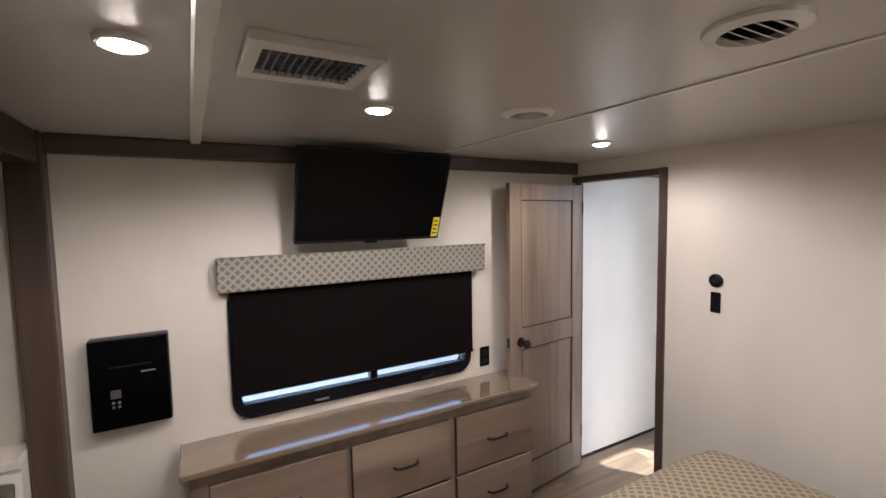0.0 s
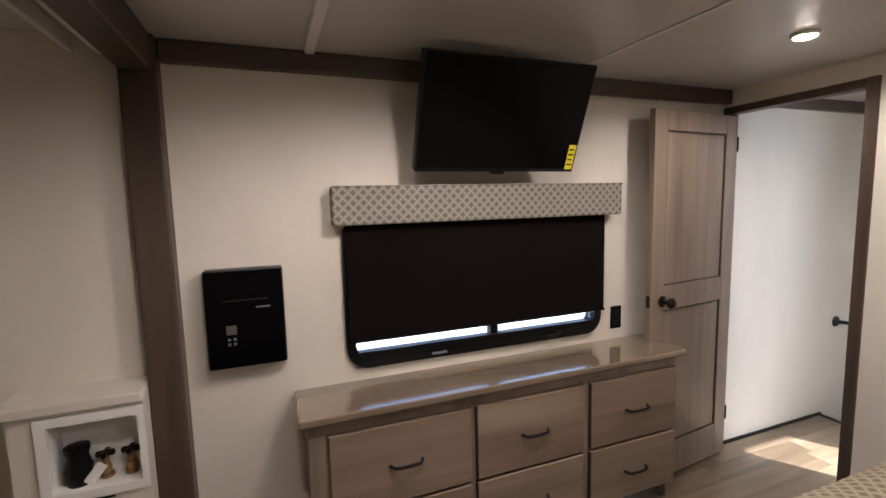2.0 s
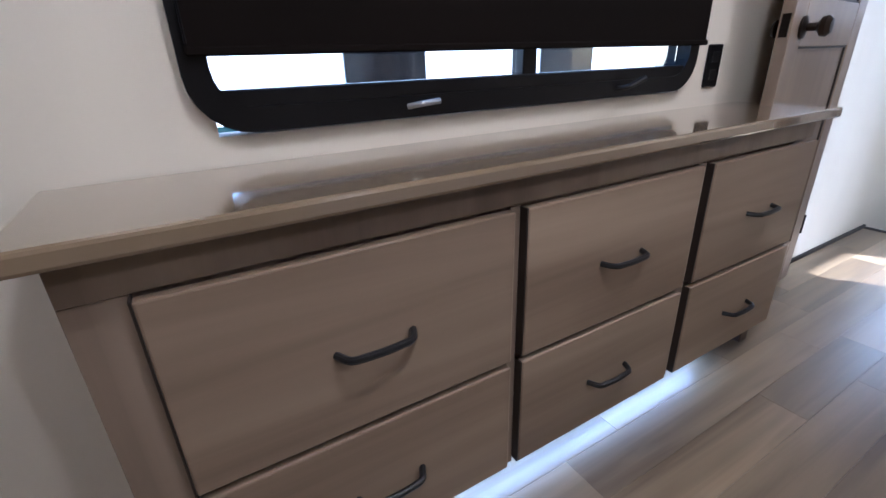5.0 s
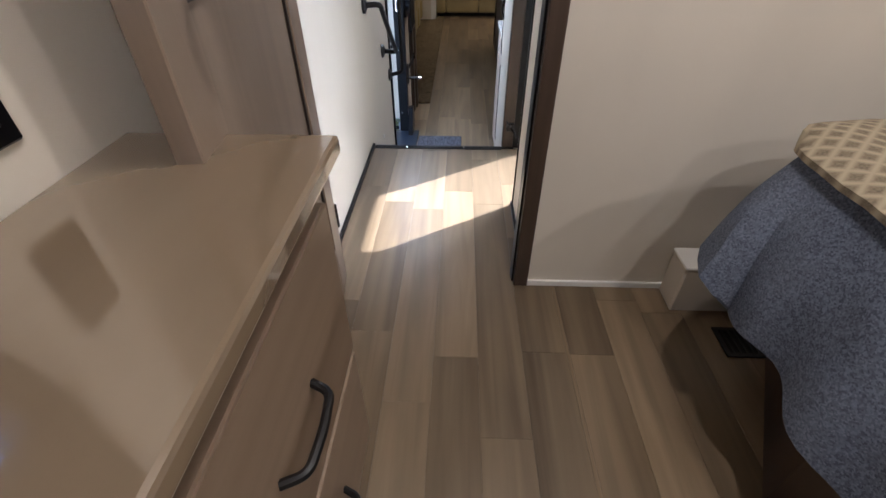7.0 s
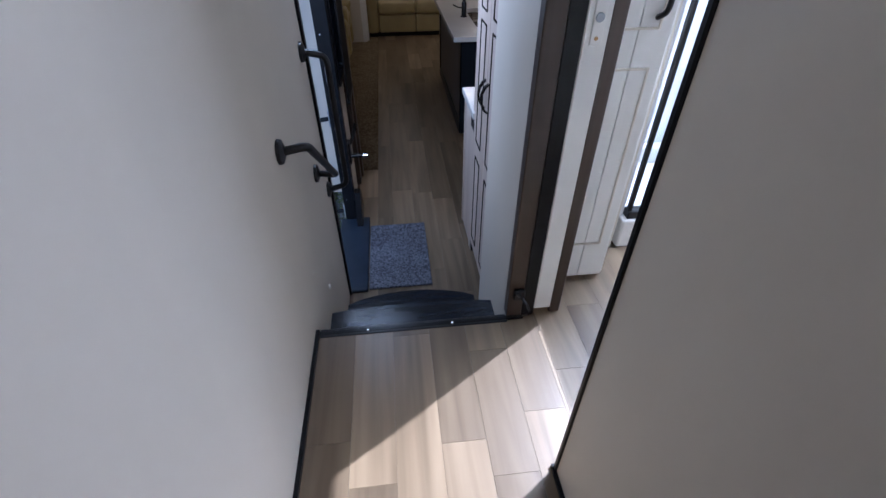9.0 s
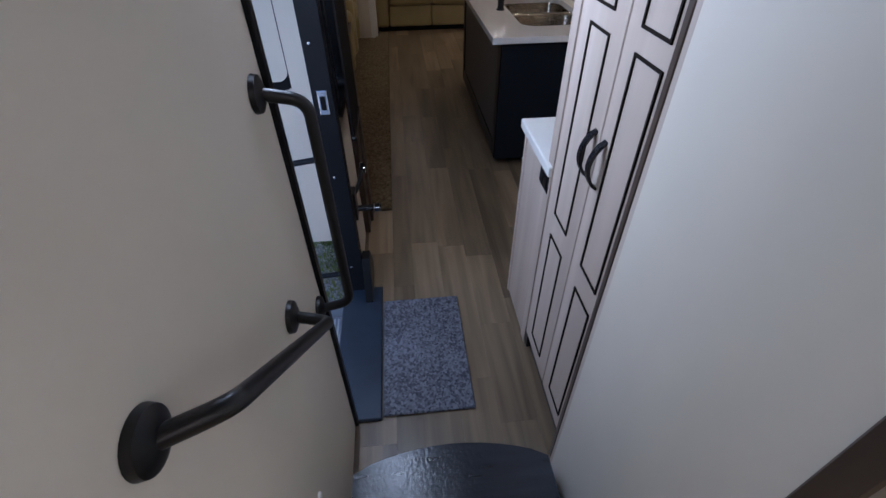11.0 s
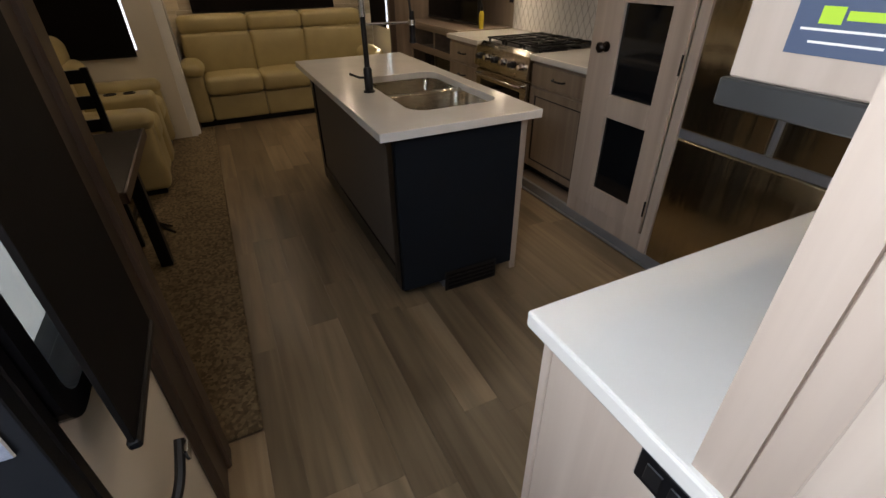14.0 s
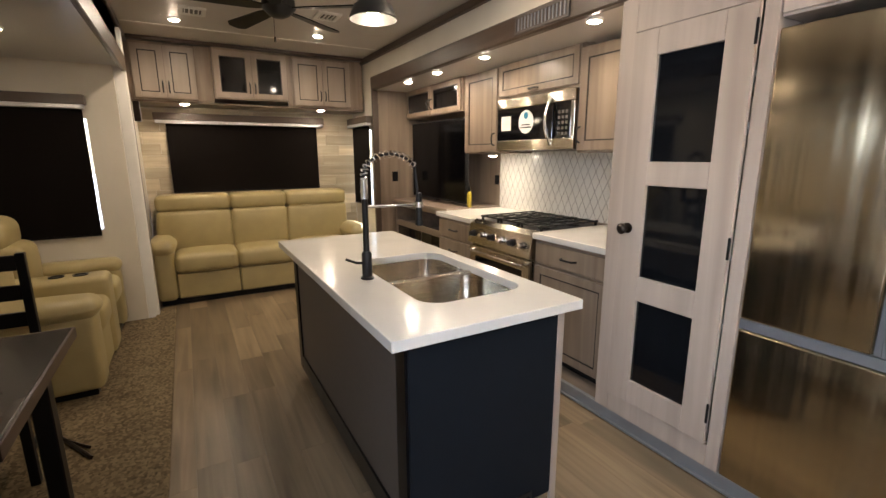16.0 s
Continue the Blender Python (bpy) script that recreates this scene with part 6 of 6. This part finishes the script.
        for v in bm.verts:
            u = [(v.co[i] - c[i]) / max(1e-4, h / 2) for i, h in ((0, x1 - x0), (1, y1 - y0), (2, z1 - z0))]
            for i in range(3):
                o = [u[j] for j in range(3) if j != i]
                v.co[i] += puff * (1 if u[i] > 0.5 else -1 if u[i] < -0.5 else 0) * max(0, 1 - o[0] ** 2) * max(0, 1 - o[1] ** 2)
    return t.part(name, bm, LEATHER, label, parent, smooth=True)


def sofa():
    t = Thing("sofa", "cream leather three-seat reclining sofa with padded backs under the rear window", "sofa", (11.25, 2.4, MF))
    ys, seats = (1.49, 2.17, 2.735, 3.41), (1.56, 2.17, 2.735, 3.29)
    t.part("base", boxes((10.95, 11.58, 1.39, 3.44, MF + 0.005, MF + 0.07), bevel=0.004), BLACK)
    for a, b in zip(seats, seats[1:]):
        cushion(t, "seat_cushion", 10.89, 11.42, a + 0.003, b - 0.003, -0.27, -0.09, 0.05, puff=0.015)
        cushion(t, "footrest_panel", 10.925, 11.0, a + 0.003, b - 0.003, MF + 0.06, -0.275, 0.02)
    for a, b in zip(ys, ys[1:]):
        cushion(t, "back_cushion", 11.275, 11.52, a + 0.002, b - 0.002, -0.12, 0.285, 0.035, puff=0.025)
        cushion(t, "headrest", 11.282, 11.56, a + 0.002, b - 0.002, 0.28, 0.445, 0.045, puff=0.012)
    for a, b in ((3.28, 3.476), (1.35, 1.57)):
        cushion(t, "arm_body", 10.93, 11.56, a + 0.01, b - 0.01, MF + 0.04, -0.02, 0.05)
        cushion(t, "arm_pad", 10.90, 11.46, a, b, -0.08, 0.05, 0.06, puff=0.02)


sofa()


def loveseat():
    t = Thing("theater_seat", "cream leather reclining seat with a cup-holder console on the shag carpet", "armchair", (9.85, 4.1, MF))
    # seats face the kitchen (-y)
    t.part("base", boxes((9.22, 10.5, 3.70, 4.50, MF + 0.023, MF + 0.07), bevel=0.004), BLACK)
    cushion(t, "arm_body", 9.20, 9.42, 3.66, 4.45, MF + 0.05, -0.04, 0.05)
    cushion(t, "arm_pad", 9.185, 9.435, 3.645, 4.35, -0.09, 0.03, 0.06, puff=0.015)
    cushion(t, "seat_cushion", 9.43, 9.80, 3.66, 4.2, -0.26, -0.08, 0.05, puff=0.015)
    cushion(t, "footrest_panel", 9.43, 9.80, 3.68, 3.76, MF + 0.06, -0.25, 0.02)
    cushion(t, "console", 9.80, 10.05, 3.66, 4.3, MF + 0.05, 0.03, 0.04)
    for y in (3.82, 3.95):
        t.part("cup_holder", lathe(bmesh.new(), [(0.044, 0.031), (0.044, 0.037), (0.034, 0.037), (0.034, 0.024), (0.002, 0.0235)], (9.925, y, 0)), BLACKM, "dark cup-holder ring", smooth=True)
    cushion(t, "seat_cushion", 10.05, 10.40, 3.66, 4.2, -0.26, -0.08, 0.05, puff=0.015)
    cushion(t, "arm_pad", 10.40, 10.585, 3.645, 4.35, -0.09, 0.03, 0.06)
    cushion(t, "arm_body", 10.405, 10.58, 3.66, 4.45, MF + 0.05, -0.04, 0.05)
    for a, b in ((9.42, 9.81), (10.04, 10.41)):
        cushion(t, "back_cushion", a, b, 4.12, 4.40, -0.12, 0.24, 0.06, puff=0.02)
        cushion(t, "headrest", a, b, 4.20, 4.46, 0.20, 0.42, 0.07, puff=0.02)


loveseat()


def dining():
    t = Thing("dining_table", "dark-edged dining table with a grey satin top and square black legs", "table", (7.85, 3.95, MF))
    t.part("tabletop", boxes((7.42, 8.26, 3.57, 4.40, 0.145, 0.172), bevel=0.004), TTOP)
    t.part("rim", boxes((7.41, 8.27, 3.56, 3.5695, 0.13, 0.172), (7.41, 7.4195, 3.56, 4.41, 0.13, 0.172), (8.2605, 8.27, 3.56, 4.41, 0.13, 0.172), bevel=0.002), TRIM)
    t.part("apron", boxes((7.50, 8.18, 3.64, 3.66, 0.04, 0.1445), (7.50, 7.52, 3.66, 4.32, 0.04, 0.1445), (8.16, 8.18, 3.66, 4.32, 0.04, 0.1445), bevel=0.002), BLACK)
    for x, y in ((7.50, 3.64), (8.12, 3.64), (7.50, 4.26), (8.12, 4.26)):
        t.part("leg", boxes((x, x + 0.06, y, y + 0.06, MF + 0.023, 0.13), bevel=0.004), BLACK)
    c = Thing("dining_chair", "black wooden ladder-back dining chair beside the table", "chair", (8.62, 3.98, MF))
    x0, x1, y0, y1 = 8.42, 8.82, 3.80, 4.20
    c.part("seat", boxes((x0, x1, y0, y1, -0.15, -0.11), bevel=0.012, seg=2), BLACK)
    for x, y in ((x0, y0), (x0, y1 - 0.035)):
        c.part("leg", boxes((x, x + 0.035, y, y + 0.035, MF + 0.023, -0.151), bevel=0.003), BLACK)
    for y in (y0, y1 - 0.035):
        c.part("back_post", boxes((x1 - 0.035, x1, y, y + 0.035, MF + 0.023, 0.40), bevel=0.003), BLACK)
    for z in (0.05, 0.18, 0.32):
        c.part("slat", boxes((x1 - 0.03, x1 - 0.008, y0 + 0.035, y1 - 0.035, z, z + 0.07), bevel=0.003), BLACK)
    c.part("stretcher", boxes((x0 + 0.01, x1 - 0.01, y0 + 0.008, y0 + 0.028, MF + 0.16, MF + 0.185), (x0 + 0.01, x1 - 0.01, y1 - 0.028, y1 - 0.008, MF + 0.16, MF + 0.185), bevel=0.002), BLACK)
    s = Thing("strap_hook", "dark bronze tension hook lying on the shag carpet", "strap", (8.6, 3.75, MF + 0.02))
    s.part("bar", sweep(bmesh.new(), bend([(8.95, 3.90, MF + 0.03), (8.75, 3.78, MF + 0.035), (8.52, 3.64, MF + 0.03)], 4), 0.009, 7), BRONZE, smooth=True)
    s.part("tine", sweep(bmesh.new(), [(8.72, 3.76, MF + 0.035), (8.62, 3.66, MF + 0.03)], 0.007, 6), BRONZE, smooth=True)


TTOP = mat("grey_satin_tabletop", (0.06, 0.053, 0.046), 0.2, grain=(3, 12, 12), amount=0.2, bump=0.02)
dining()


def blind(t, axis, lo, hi, z0, z1, wall, face, head=0.13, frame=True, sh=None):
    """A head box with a bright lip and a drop of black cloth; axis is the way it runs, wall the wall's face."""
    def b(u0, u1, d0, d1, a, c):
        v0, v1 = sorted((wall + face * d0, wall + face * d1))
        return (u0, u1, v0, v1, a, c) if axis == "x" else (v0, v1, u0, u1, a, c)
    s0, s1 = sh or (lo + 0.06, hi - 0.06)
    t.part("head_box", boxes(b(lo, hi, 0.001, 0.09, z1 - head * 0.55, z1), bevel=0.004), TRIM if axis == "x" else TRIM_Y, "dark wooden head box")
    t.part("lip", boxes(b(lo + 0.012, hi - 0.012, 0.03, 0.094, z1 - head * 0.80, z1 - head * 0.56), bevel=0.003), ALUB, "pale metal lip")
    t.part("cloth", boxes(b(s0, s1, 0.038, 0.041, z0, z1 - head * 0.8), bevel=0), SHADE, "blackout cloth")
    t.part("bottom_bar", boxes(b(s0, s1, 0.034, 0.045, z0 - 0.012, z0), bevel=0.002), BLACK)


t = Thing("roller_blind", "dark roller blind with wooden head box over the rear window", "window shade", (11.6, 2.5, 1.2), "living room blinds")
blind(t, "y", 1.64, 3.34, 0.464, 1.262, 11.60, -1, sh=(1.72, 3.24))
t = Thing("roller_blind", "dark blackout roller blind on the end wall of the slide-out bay", "window shade", (10.6, 4.1, 1.2), "living room blinds")
blind(t, "y", 3.725, 4.54, 0.215, 1.29, 10.60, -1, sh=(3.754, 4.436))
t = Thing("roller_blind", "narrow dark roller blind on the side wall beside the sofa", "window shade", (11.2, 1.27, 1.2), "living room blinds")
blind(t, "x", 10.91, 11.575, 0.27, 1.26, YR - 0.02, 1, sh=(10.955, 11.52))
t = Thing("roller_blind", "dark blackout roller blind above the dining table", "window shade", (9.8, 4.6, 1.2), "living room blinds")
blind(t, "x", 9.45, 10.45, 0.25, 1.29, 4.60, -1)
structure("window_3", boxes((11.012, 11.488, YR - 0.055, YR - 0.045, 0.26, 1.11), bevel=0), CLEAR, "side window behind a narrow blind").visible_shadow = False


def rear_cabinets():
    x = 11.15
    for (y0, y1, z0, glazed, label) in ((2.925, 3.445, 1.345, False, "greige rear cupboard with two outlined shaker doors"), (2.10, 2.79, 1.375, True, "proud greige rear cupboard with two smoked glass doors"),
                                        (1.42, 2.045, 1.345, False, "greige rear cupboard with two outlined shaker doors at the corner")):
        t = Thing("rear_cupboard", label, "cabinet", (11.45, (y0 + y1) / 2, z0), "rear cupboards")
        xf = x - (0.045 if glazed else 0)
        t.part("body", boxes((xf, 11.59, y0, y1, z0, ZM - 0.002), bevel=0.001), CAB)
        m = (y0 + y1) / 2
        s = 0.05
        for a, b, side in ((y0 + 0.012, m - 0.003, 1), (m + 0.003, y1 - 0.012, 0)):
            za, zb = z0 + 0.015, ZM - 0.06
            d = t.part("cabinet_door", boxes((xf - 0.018, xf - 0.0005, a, a + s, za, zb), (xf - 0.018, xf - 0.0005, b - s, b, za, zb), (xf - 0.018, xf - 0.0005, a + s, b - s, za, za + s), (xf - 0.018, xf - 0.0005, a + s, b - s, zb - s, zb), bevel=0.0015), CABG)
            t.part("glass_pane" if glazed else "panel", boxes((xf - 0.010, xf - 0.001, a + s, b - s, za + s, zb - s), bevel=0), GLASSD if glazed else CABG, "", d)
            e = 0.009
            t.part("groove", boxes((xf - 0.015, xf - 0.0101, a + s, a + s + e, za + s, zb - s), (xf - 0.015, xf - 0.0101, b - s - e, b - s, za + s, zb - s), (xf - 0.015, xf - 0.0101, a + s + e, b - s - e, za + s, za + s + e), (xf - 0.015, xf - 0.0101, a + s + e, b - s - e, zb - s - e, zb - s), bevel=0), EDGE, "", d)
            yy = (b - 0.022) if side else (a + 0.022)
            h = sweep(bmesh.new(), bend([(xf - 0.018, yy, za + 0.05), (xf - 0.045, yy, za + 0.07), (xf - 0.045, yy, za + 0.13), (xf - 0.018, yy, za + 0.15)], 4), 0.006, 8)
            t.part("handle", h, BLACKM, "black bowed pull handle", d, smooth=True)
    structure("trim_rear_soffit", boxes((11.18, 11.59, 1.26, YL, 1.325, 1.344), (11.17, 11.59, 2.791, 2.924, 1.345, ZM - 0.002), (11.17, 11.59, 2.046, 2.099, 1.345, ZM - 0.002), (11.17, 11.59, 1.27, 1.419, 1.345, ZM - 0.002), (11.17, 11.59, 3.446, YL, 1.345, ZM - 0.002), bevel=0.001), CAB)
    structure("trim_crown_rear", boxes((11.08, 11.149, YR + 0.026, YL - 0.031, ZM - 0.035, ZM - 0.001), bevel=0.005), TRIM_Y)
    k = Thing("corner_speaker", "small dark bronze box on the trim near the rear cupboards", "lamp", (11.2, 3.45, 1.2))
    k.part("casing", boxes((10.88, 10.99, 3.40, YL - 0.031, 1.13, 1.30), bevel=0.008, seg=2), BRONZE)


CABG = wood("rear_greige_maple", (0.27, 0.21, 0.165), (0.40, 0.33, 0.27), "z", 0.38, 0.6)
rear_cabinets()


def fan():
    c = (8.95, 2.56, 1.65)
    t = Thing("ceiling_fan", "black five-blade ceiling fan on a short stem", "ceiling fan", (c[0], c[1], ZM))
    t.part("stem", lathe(bmesh.new(), [(0.06, ZM - c[2] - 0.001), (0.055, ZM - c[2] - 0.03), (0.015, ZM - c[2] - 0.045), (0.015, 0.05)], c), BLACKM, smooth=True)
    t.part("motor", lathe(bmesh.new(), [(0.03, 0.06), (0.09, 0.045), (0.095, 0.0), (0.06, -0.035), (0.03, -0.05), (0.002, -0.052)], c), BLACKM, smooth=True)
    for k in range(5):
        b = extrude(bmesh.new(), [(0.09, -0.025), (0.16, -0.04), (0.50, -0.058), (0.545, -0.03), (0.545, 0.03), (0.50, 0.058), (0.16, 0.04), (0.09, 0.025)], "z", -0.003, 0.003)
        bmesh.ops.transform(b, matrix=Matrix.Translation(c) @ Matrix.Rotation(radians(72 * k + 20), 4, "Z") @ Matrix.Rotation(radians(11), 4, "X"), verts=b.verts[:])
        t.part("blade", b, BLACK)
    t.part("pull_chain", lathe(bmesh.new(), [(0.0015, -0.05), (0.0015, -0.15), (0.006, -0.155), (0.006, -0.18), (0.001, -0.182)], (c[0], c[1] + 0.03, c[2]), n=8), BRONZE)
    p = Thing("pendant_lamp", "dark metal dome pendant over the island with a glowing pale inside", "pendant lamp", (8.47, 2.18, ZM))
    pc = (8.47, 2.18, 1.56)
    p.part("shade", lathe(bmesh.new(), [(0.02, 0.13), (0.035, 0.12), (0.045, 0.07), (0.10, 0.03), (0.125, -0.03), (0.122, -0.035), (0.097, 0.024), (0.04, 0.062), (0.015, 0.115)], pc, n=32), GREYM, smooth=True)
    p.part("bulb", lathe(bmesh.new(), [(0.02, 0.05), (0.035, 0.02), (0.03, -0.005), (0.002, -0.02)], pc), LENS2, smooth=True)
    p.part("cord", lathe(bmesh.new(), [(0.004, 0.13), (0.004, 0.18), (0.05, 0.19), (0.05, ZM - pc[2] - 0.001)], pc), BLACKM, smooth=True)
    for x, y in ((10.1, 2.95), (9.75, 2.05)):
        v = Thing("square_vent", "small square white ceiling air vent", "vent", (x, y, ZM), "square ceiling vents")
        v.part("frame", ring_plate(bmesh.new(), [(x - 0.1, y - 0.09), (x + 0.1, y - 0.09), (x + 0.1, y + 0.09), (x - 0.1, y + 0.09)], [(x - 0.07, y - 0.06), (x + 0.07, y - 0.06), (x + 0.07, y + 0.06), (x - 0.07, y + 0.06)], "z", ZM - 0.014, ZM - 0.0005), WHITE)
        v.part("core", boxes((x - 0.07, x + 0.07, y - 0.06, y + 0.06, ZM - 0.006, ZM - 0.001), bevel=0), GREYP)
        for k in range(4):
            v.part("louvre", boxes((x - 0.07, x + 0.07, y - 0.045 + k * 0.03, y - 0.037 + k * 0.03, ZM - 0.013, ZM - 0.0065), bevel=0), WHITE)


LENS2 = glow("pendant_bulb", (1.0, 0.85, 0.62), 8.0)
fan()
_l = bpy.data.lights.new("pendant_glow", "POINT")
_l.energy, _l.color, _l.shadow_soft_size = 1.8, WARM, 0.03
new("pendant_glow", _l).location = (8.47, 2.18, 1.50)
floor_vent(9.22, 9.42, 2.25, 2.36, MF + 0.001)

# ---- outside ----
structure("ground", boxes((-60, 80, -60, 90, -1.55, -1.43), bevel=0), GRAVEL, "grey gravel with patches of low weeds")


def weeds():
    random.seed(7)
    bm = bmesh.new()
    patches = [(random.uniform(5.2, 9.0), random.uniform(3.8, 6.0), random.uniform(0.06, 0.34)) for _ in range(130)]
    for _ in range(26000):
        px, py, pr = random.choice(patches)
        a, r = random.uniform(0, 6.283), pr * math.sqrt(random.random())
        x, y = px + r * math.cos(a), py + r * math.sin(a)
        h, w, d = random.uniform(0.012, 0.055), random.uniform(0.003, 0.010), random.uniform(0, 6.283)
        c, s = math.cos(d) * w, math.sin(d) * w
        v = [bm.verts.new(q) for q in ((x - c, y - s, -1.43), (x + c, y + s, -1.43), (x + s * 3, y - c * 3, -1.43 + h))]
        bm.faces.new(v)
    return bm


GREEN = mat("weed_leaf", (0.14, 0.23, 0.05), 0.7, grain=(3, 3, 3), second=(0.26, 0.30, 0.09))
tagged(new("grass", mesh_of("grass", weeds(), GREEN)), "low green and yellow weeds in the gravel", "grass", "", "stuff")


def stones():
    random.seed(11)
    vs, fs = [], []
    for _ in range(36000):
        x, y = random.uniform(5.3, 9.2), random.uniform(3.6, 6.6)
        r = random.uniform(0.006, 0.016)
        a = random.uniform(0, 6.283)
        b = len(vs)
        for k in range(4):
            q = a + k * 1.571 + random.uniform(-0.3, 0.3)
            vs.append((x + r * math.cos(q), y + r * math.sin(q), -1.431))
        vs.append((x + random.uniform(-0.3, 0.3) * r, y + random.uniform(-0.3, 0.3) * r, -1.43 + r * random.uniform(0.5, 0.9)))
        fs += [(b, b + 1, b + 4), (b + 1, b + 2, b + 4), (b + 2, b + 3, b + 4), (b + 3, b, b + 4)]
    me = bpy.data.meshes.new("gravel")
    me.from_pydata(vs, [], fs)
    me.materials.append(STONE)
    return me


def island_random(name, a, b):
    m, t, p = nodes(name)
    g = t.nodes.new("ShaderNodeNewGeometry")
    mx = t.nodes.new("ShaderNodeMix")
    mx.data_type = "RGBA"
    mx.inputs[6].default_value, mx.inputs[7].default_value = (*a, 1), (*b, 1)
    t.links.new(g.outputs["Random Per Island"], mx.inputs[0])
    t.links.new(mx.outputs[2], p.inputs["Base Color"])
    p.inputs["Roughness"].default_value = 0.85
    return m


STONE = island_random("gravel_stone", (0.17, 0.18, 0.20), (0.58, 0.60, 0.63))
tagged(new("gravel", stones()), "loose grey gravel", "gravel", "", "stuff")


TRAILER = mat("white_siding", (0.74, 0.77, 0.80), 0.4, amount=0.06)


def trailer():
    t = Thing("trailer", "white parked trailer with dark windows on the gravel", "trailer", (4.0, 9.5, -1.43))
    t.part("body", boxes((-4.0, 9.2, 8.2, 10.4, -0.75, 1.9), bevel=0.05, seg=2), TRAILER)
    t.part("skirt", boxes((-3.9, 9.1, 8.25, 10.35, -1.02, -0.751), bevel=0.01), ALU)
    t.part("stripe", boxes((-3.95, 9.15, 8.19, 8.1999, -0.25, -0.12), bevel=0), ALU)
    t.part("trim_band", boxes((-3.95, 9.15, 8.188, 8.1998, 0.30, 0.36), bevel=0), TEALG)
    for x in (0.2, 3.3, 6.4):
        w = t.part("window", boxes((x, x + 1.1, 8.17, 8.1999, 0.6, 1.3), bevel=0.01), GLASSD, "dark tinted window")
    for x in (2.0, 2.95):
        t.part("wheel", lathe(bmesh.new(), [(0.36, -0.11), (0.38, -0.06), (0.38, 0.06), (0.36, 0.11), (0.2, 0.11), (0.02, 0.08)], (x, 8.42, -1.05), "y"), BLACK, smooth=True)
    r = Thing("gas_can", "red fuel can on the gravel", "container", (1.6, 6.8, -1.43))
    r.part("can", boxes((1.5, 1.75, 6.7, 6.88, -1.43, -1.1), bevel=0.03, seg=2), RED)
    r.part("spout", sweep(bmesh.new(), [(1.55, 6.79, -1.1), (1.50, 6.79, -1.0)], 0.02), BLACK)


trailer()

# ---- boards, laid last ----
def planks(parent, x0, x1, y0, y1, z, w=0.128, length=0.92, seed=1, holes=()):
    random.seed(seed)
    j = 0
    y = y0
    while y < y1 - 0.005:
        ye = min(y + w, y1)
        x = x0 - random.uniform(0, length)
        while x < x1:
            step = length * random.choice((0.45, 0.6, 0.8, 1.0, 1.15))
            a, b = max(x, x0), min(x + step, x1)
            x += step
            if b - a < 0.01 or any(a >= h[0] and b <= h[1] and y >= h[2] and ye <= h[3] for h in holes):
                continue
            bm = bmesh.new()
            box(bm, a + 0.0002, b - 0.0002, y + 0.0002, ye - 0.0002, z - 0.0035, z, bevel=0.0004)
            o = new("plank", mesh_of("plank", bm, PLANK))
            o.parent = parent
            j += 1
        y = ye
    return j


floor_bed = tagged(new("floor_bedroom"), "grey-brown wood-look vinyl plank floor", "", "", "structure")
planks(floor_bed, 0.70, 4.94, 0.9, 2.702, 0.0, seed=2)
planks(floor_bed, 0.70, 4.585, 2.702, YL, 0.0, seed=5)
floor_main = tagged(new("floor_main"), "brown wood-look vinyl plank floor of the main room", "", "", "structure")
planks(floor_main, 5.05, 11.6, 1.29, YL - 0.16, MF, w=0.148, length=1.1, seed=3)
planks(floor_main, 5.05, 6.80, YL - 0.16, YL - 0.02, MF, w=0.14, length=1.1, seed=4)


def rear_planks():
    random.seed(9)
    z = MF
    while z < 1.36:
        ze = min(z + 0.118, 1.36)
        y = YR - 0.02 - random.uniform(0, 0.6)
        while y < YL:
            a, b = max(y, YR - 0.019), min(y + 0.62, YL - 0.001)
            y += 0.62
            if b - a < 0.01:
                continue
            bm = bmesh.new()
            box(bm, 11.602, 11.619, a + 0.001, b - 0.001, z + 0.001, ze - 0.001, bevel=0.0015)
            o = new("plank", mesh_of("plank", bm, REARP))
            o.parent = rear
        z = ze


rear_planks()
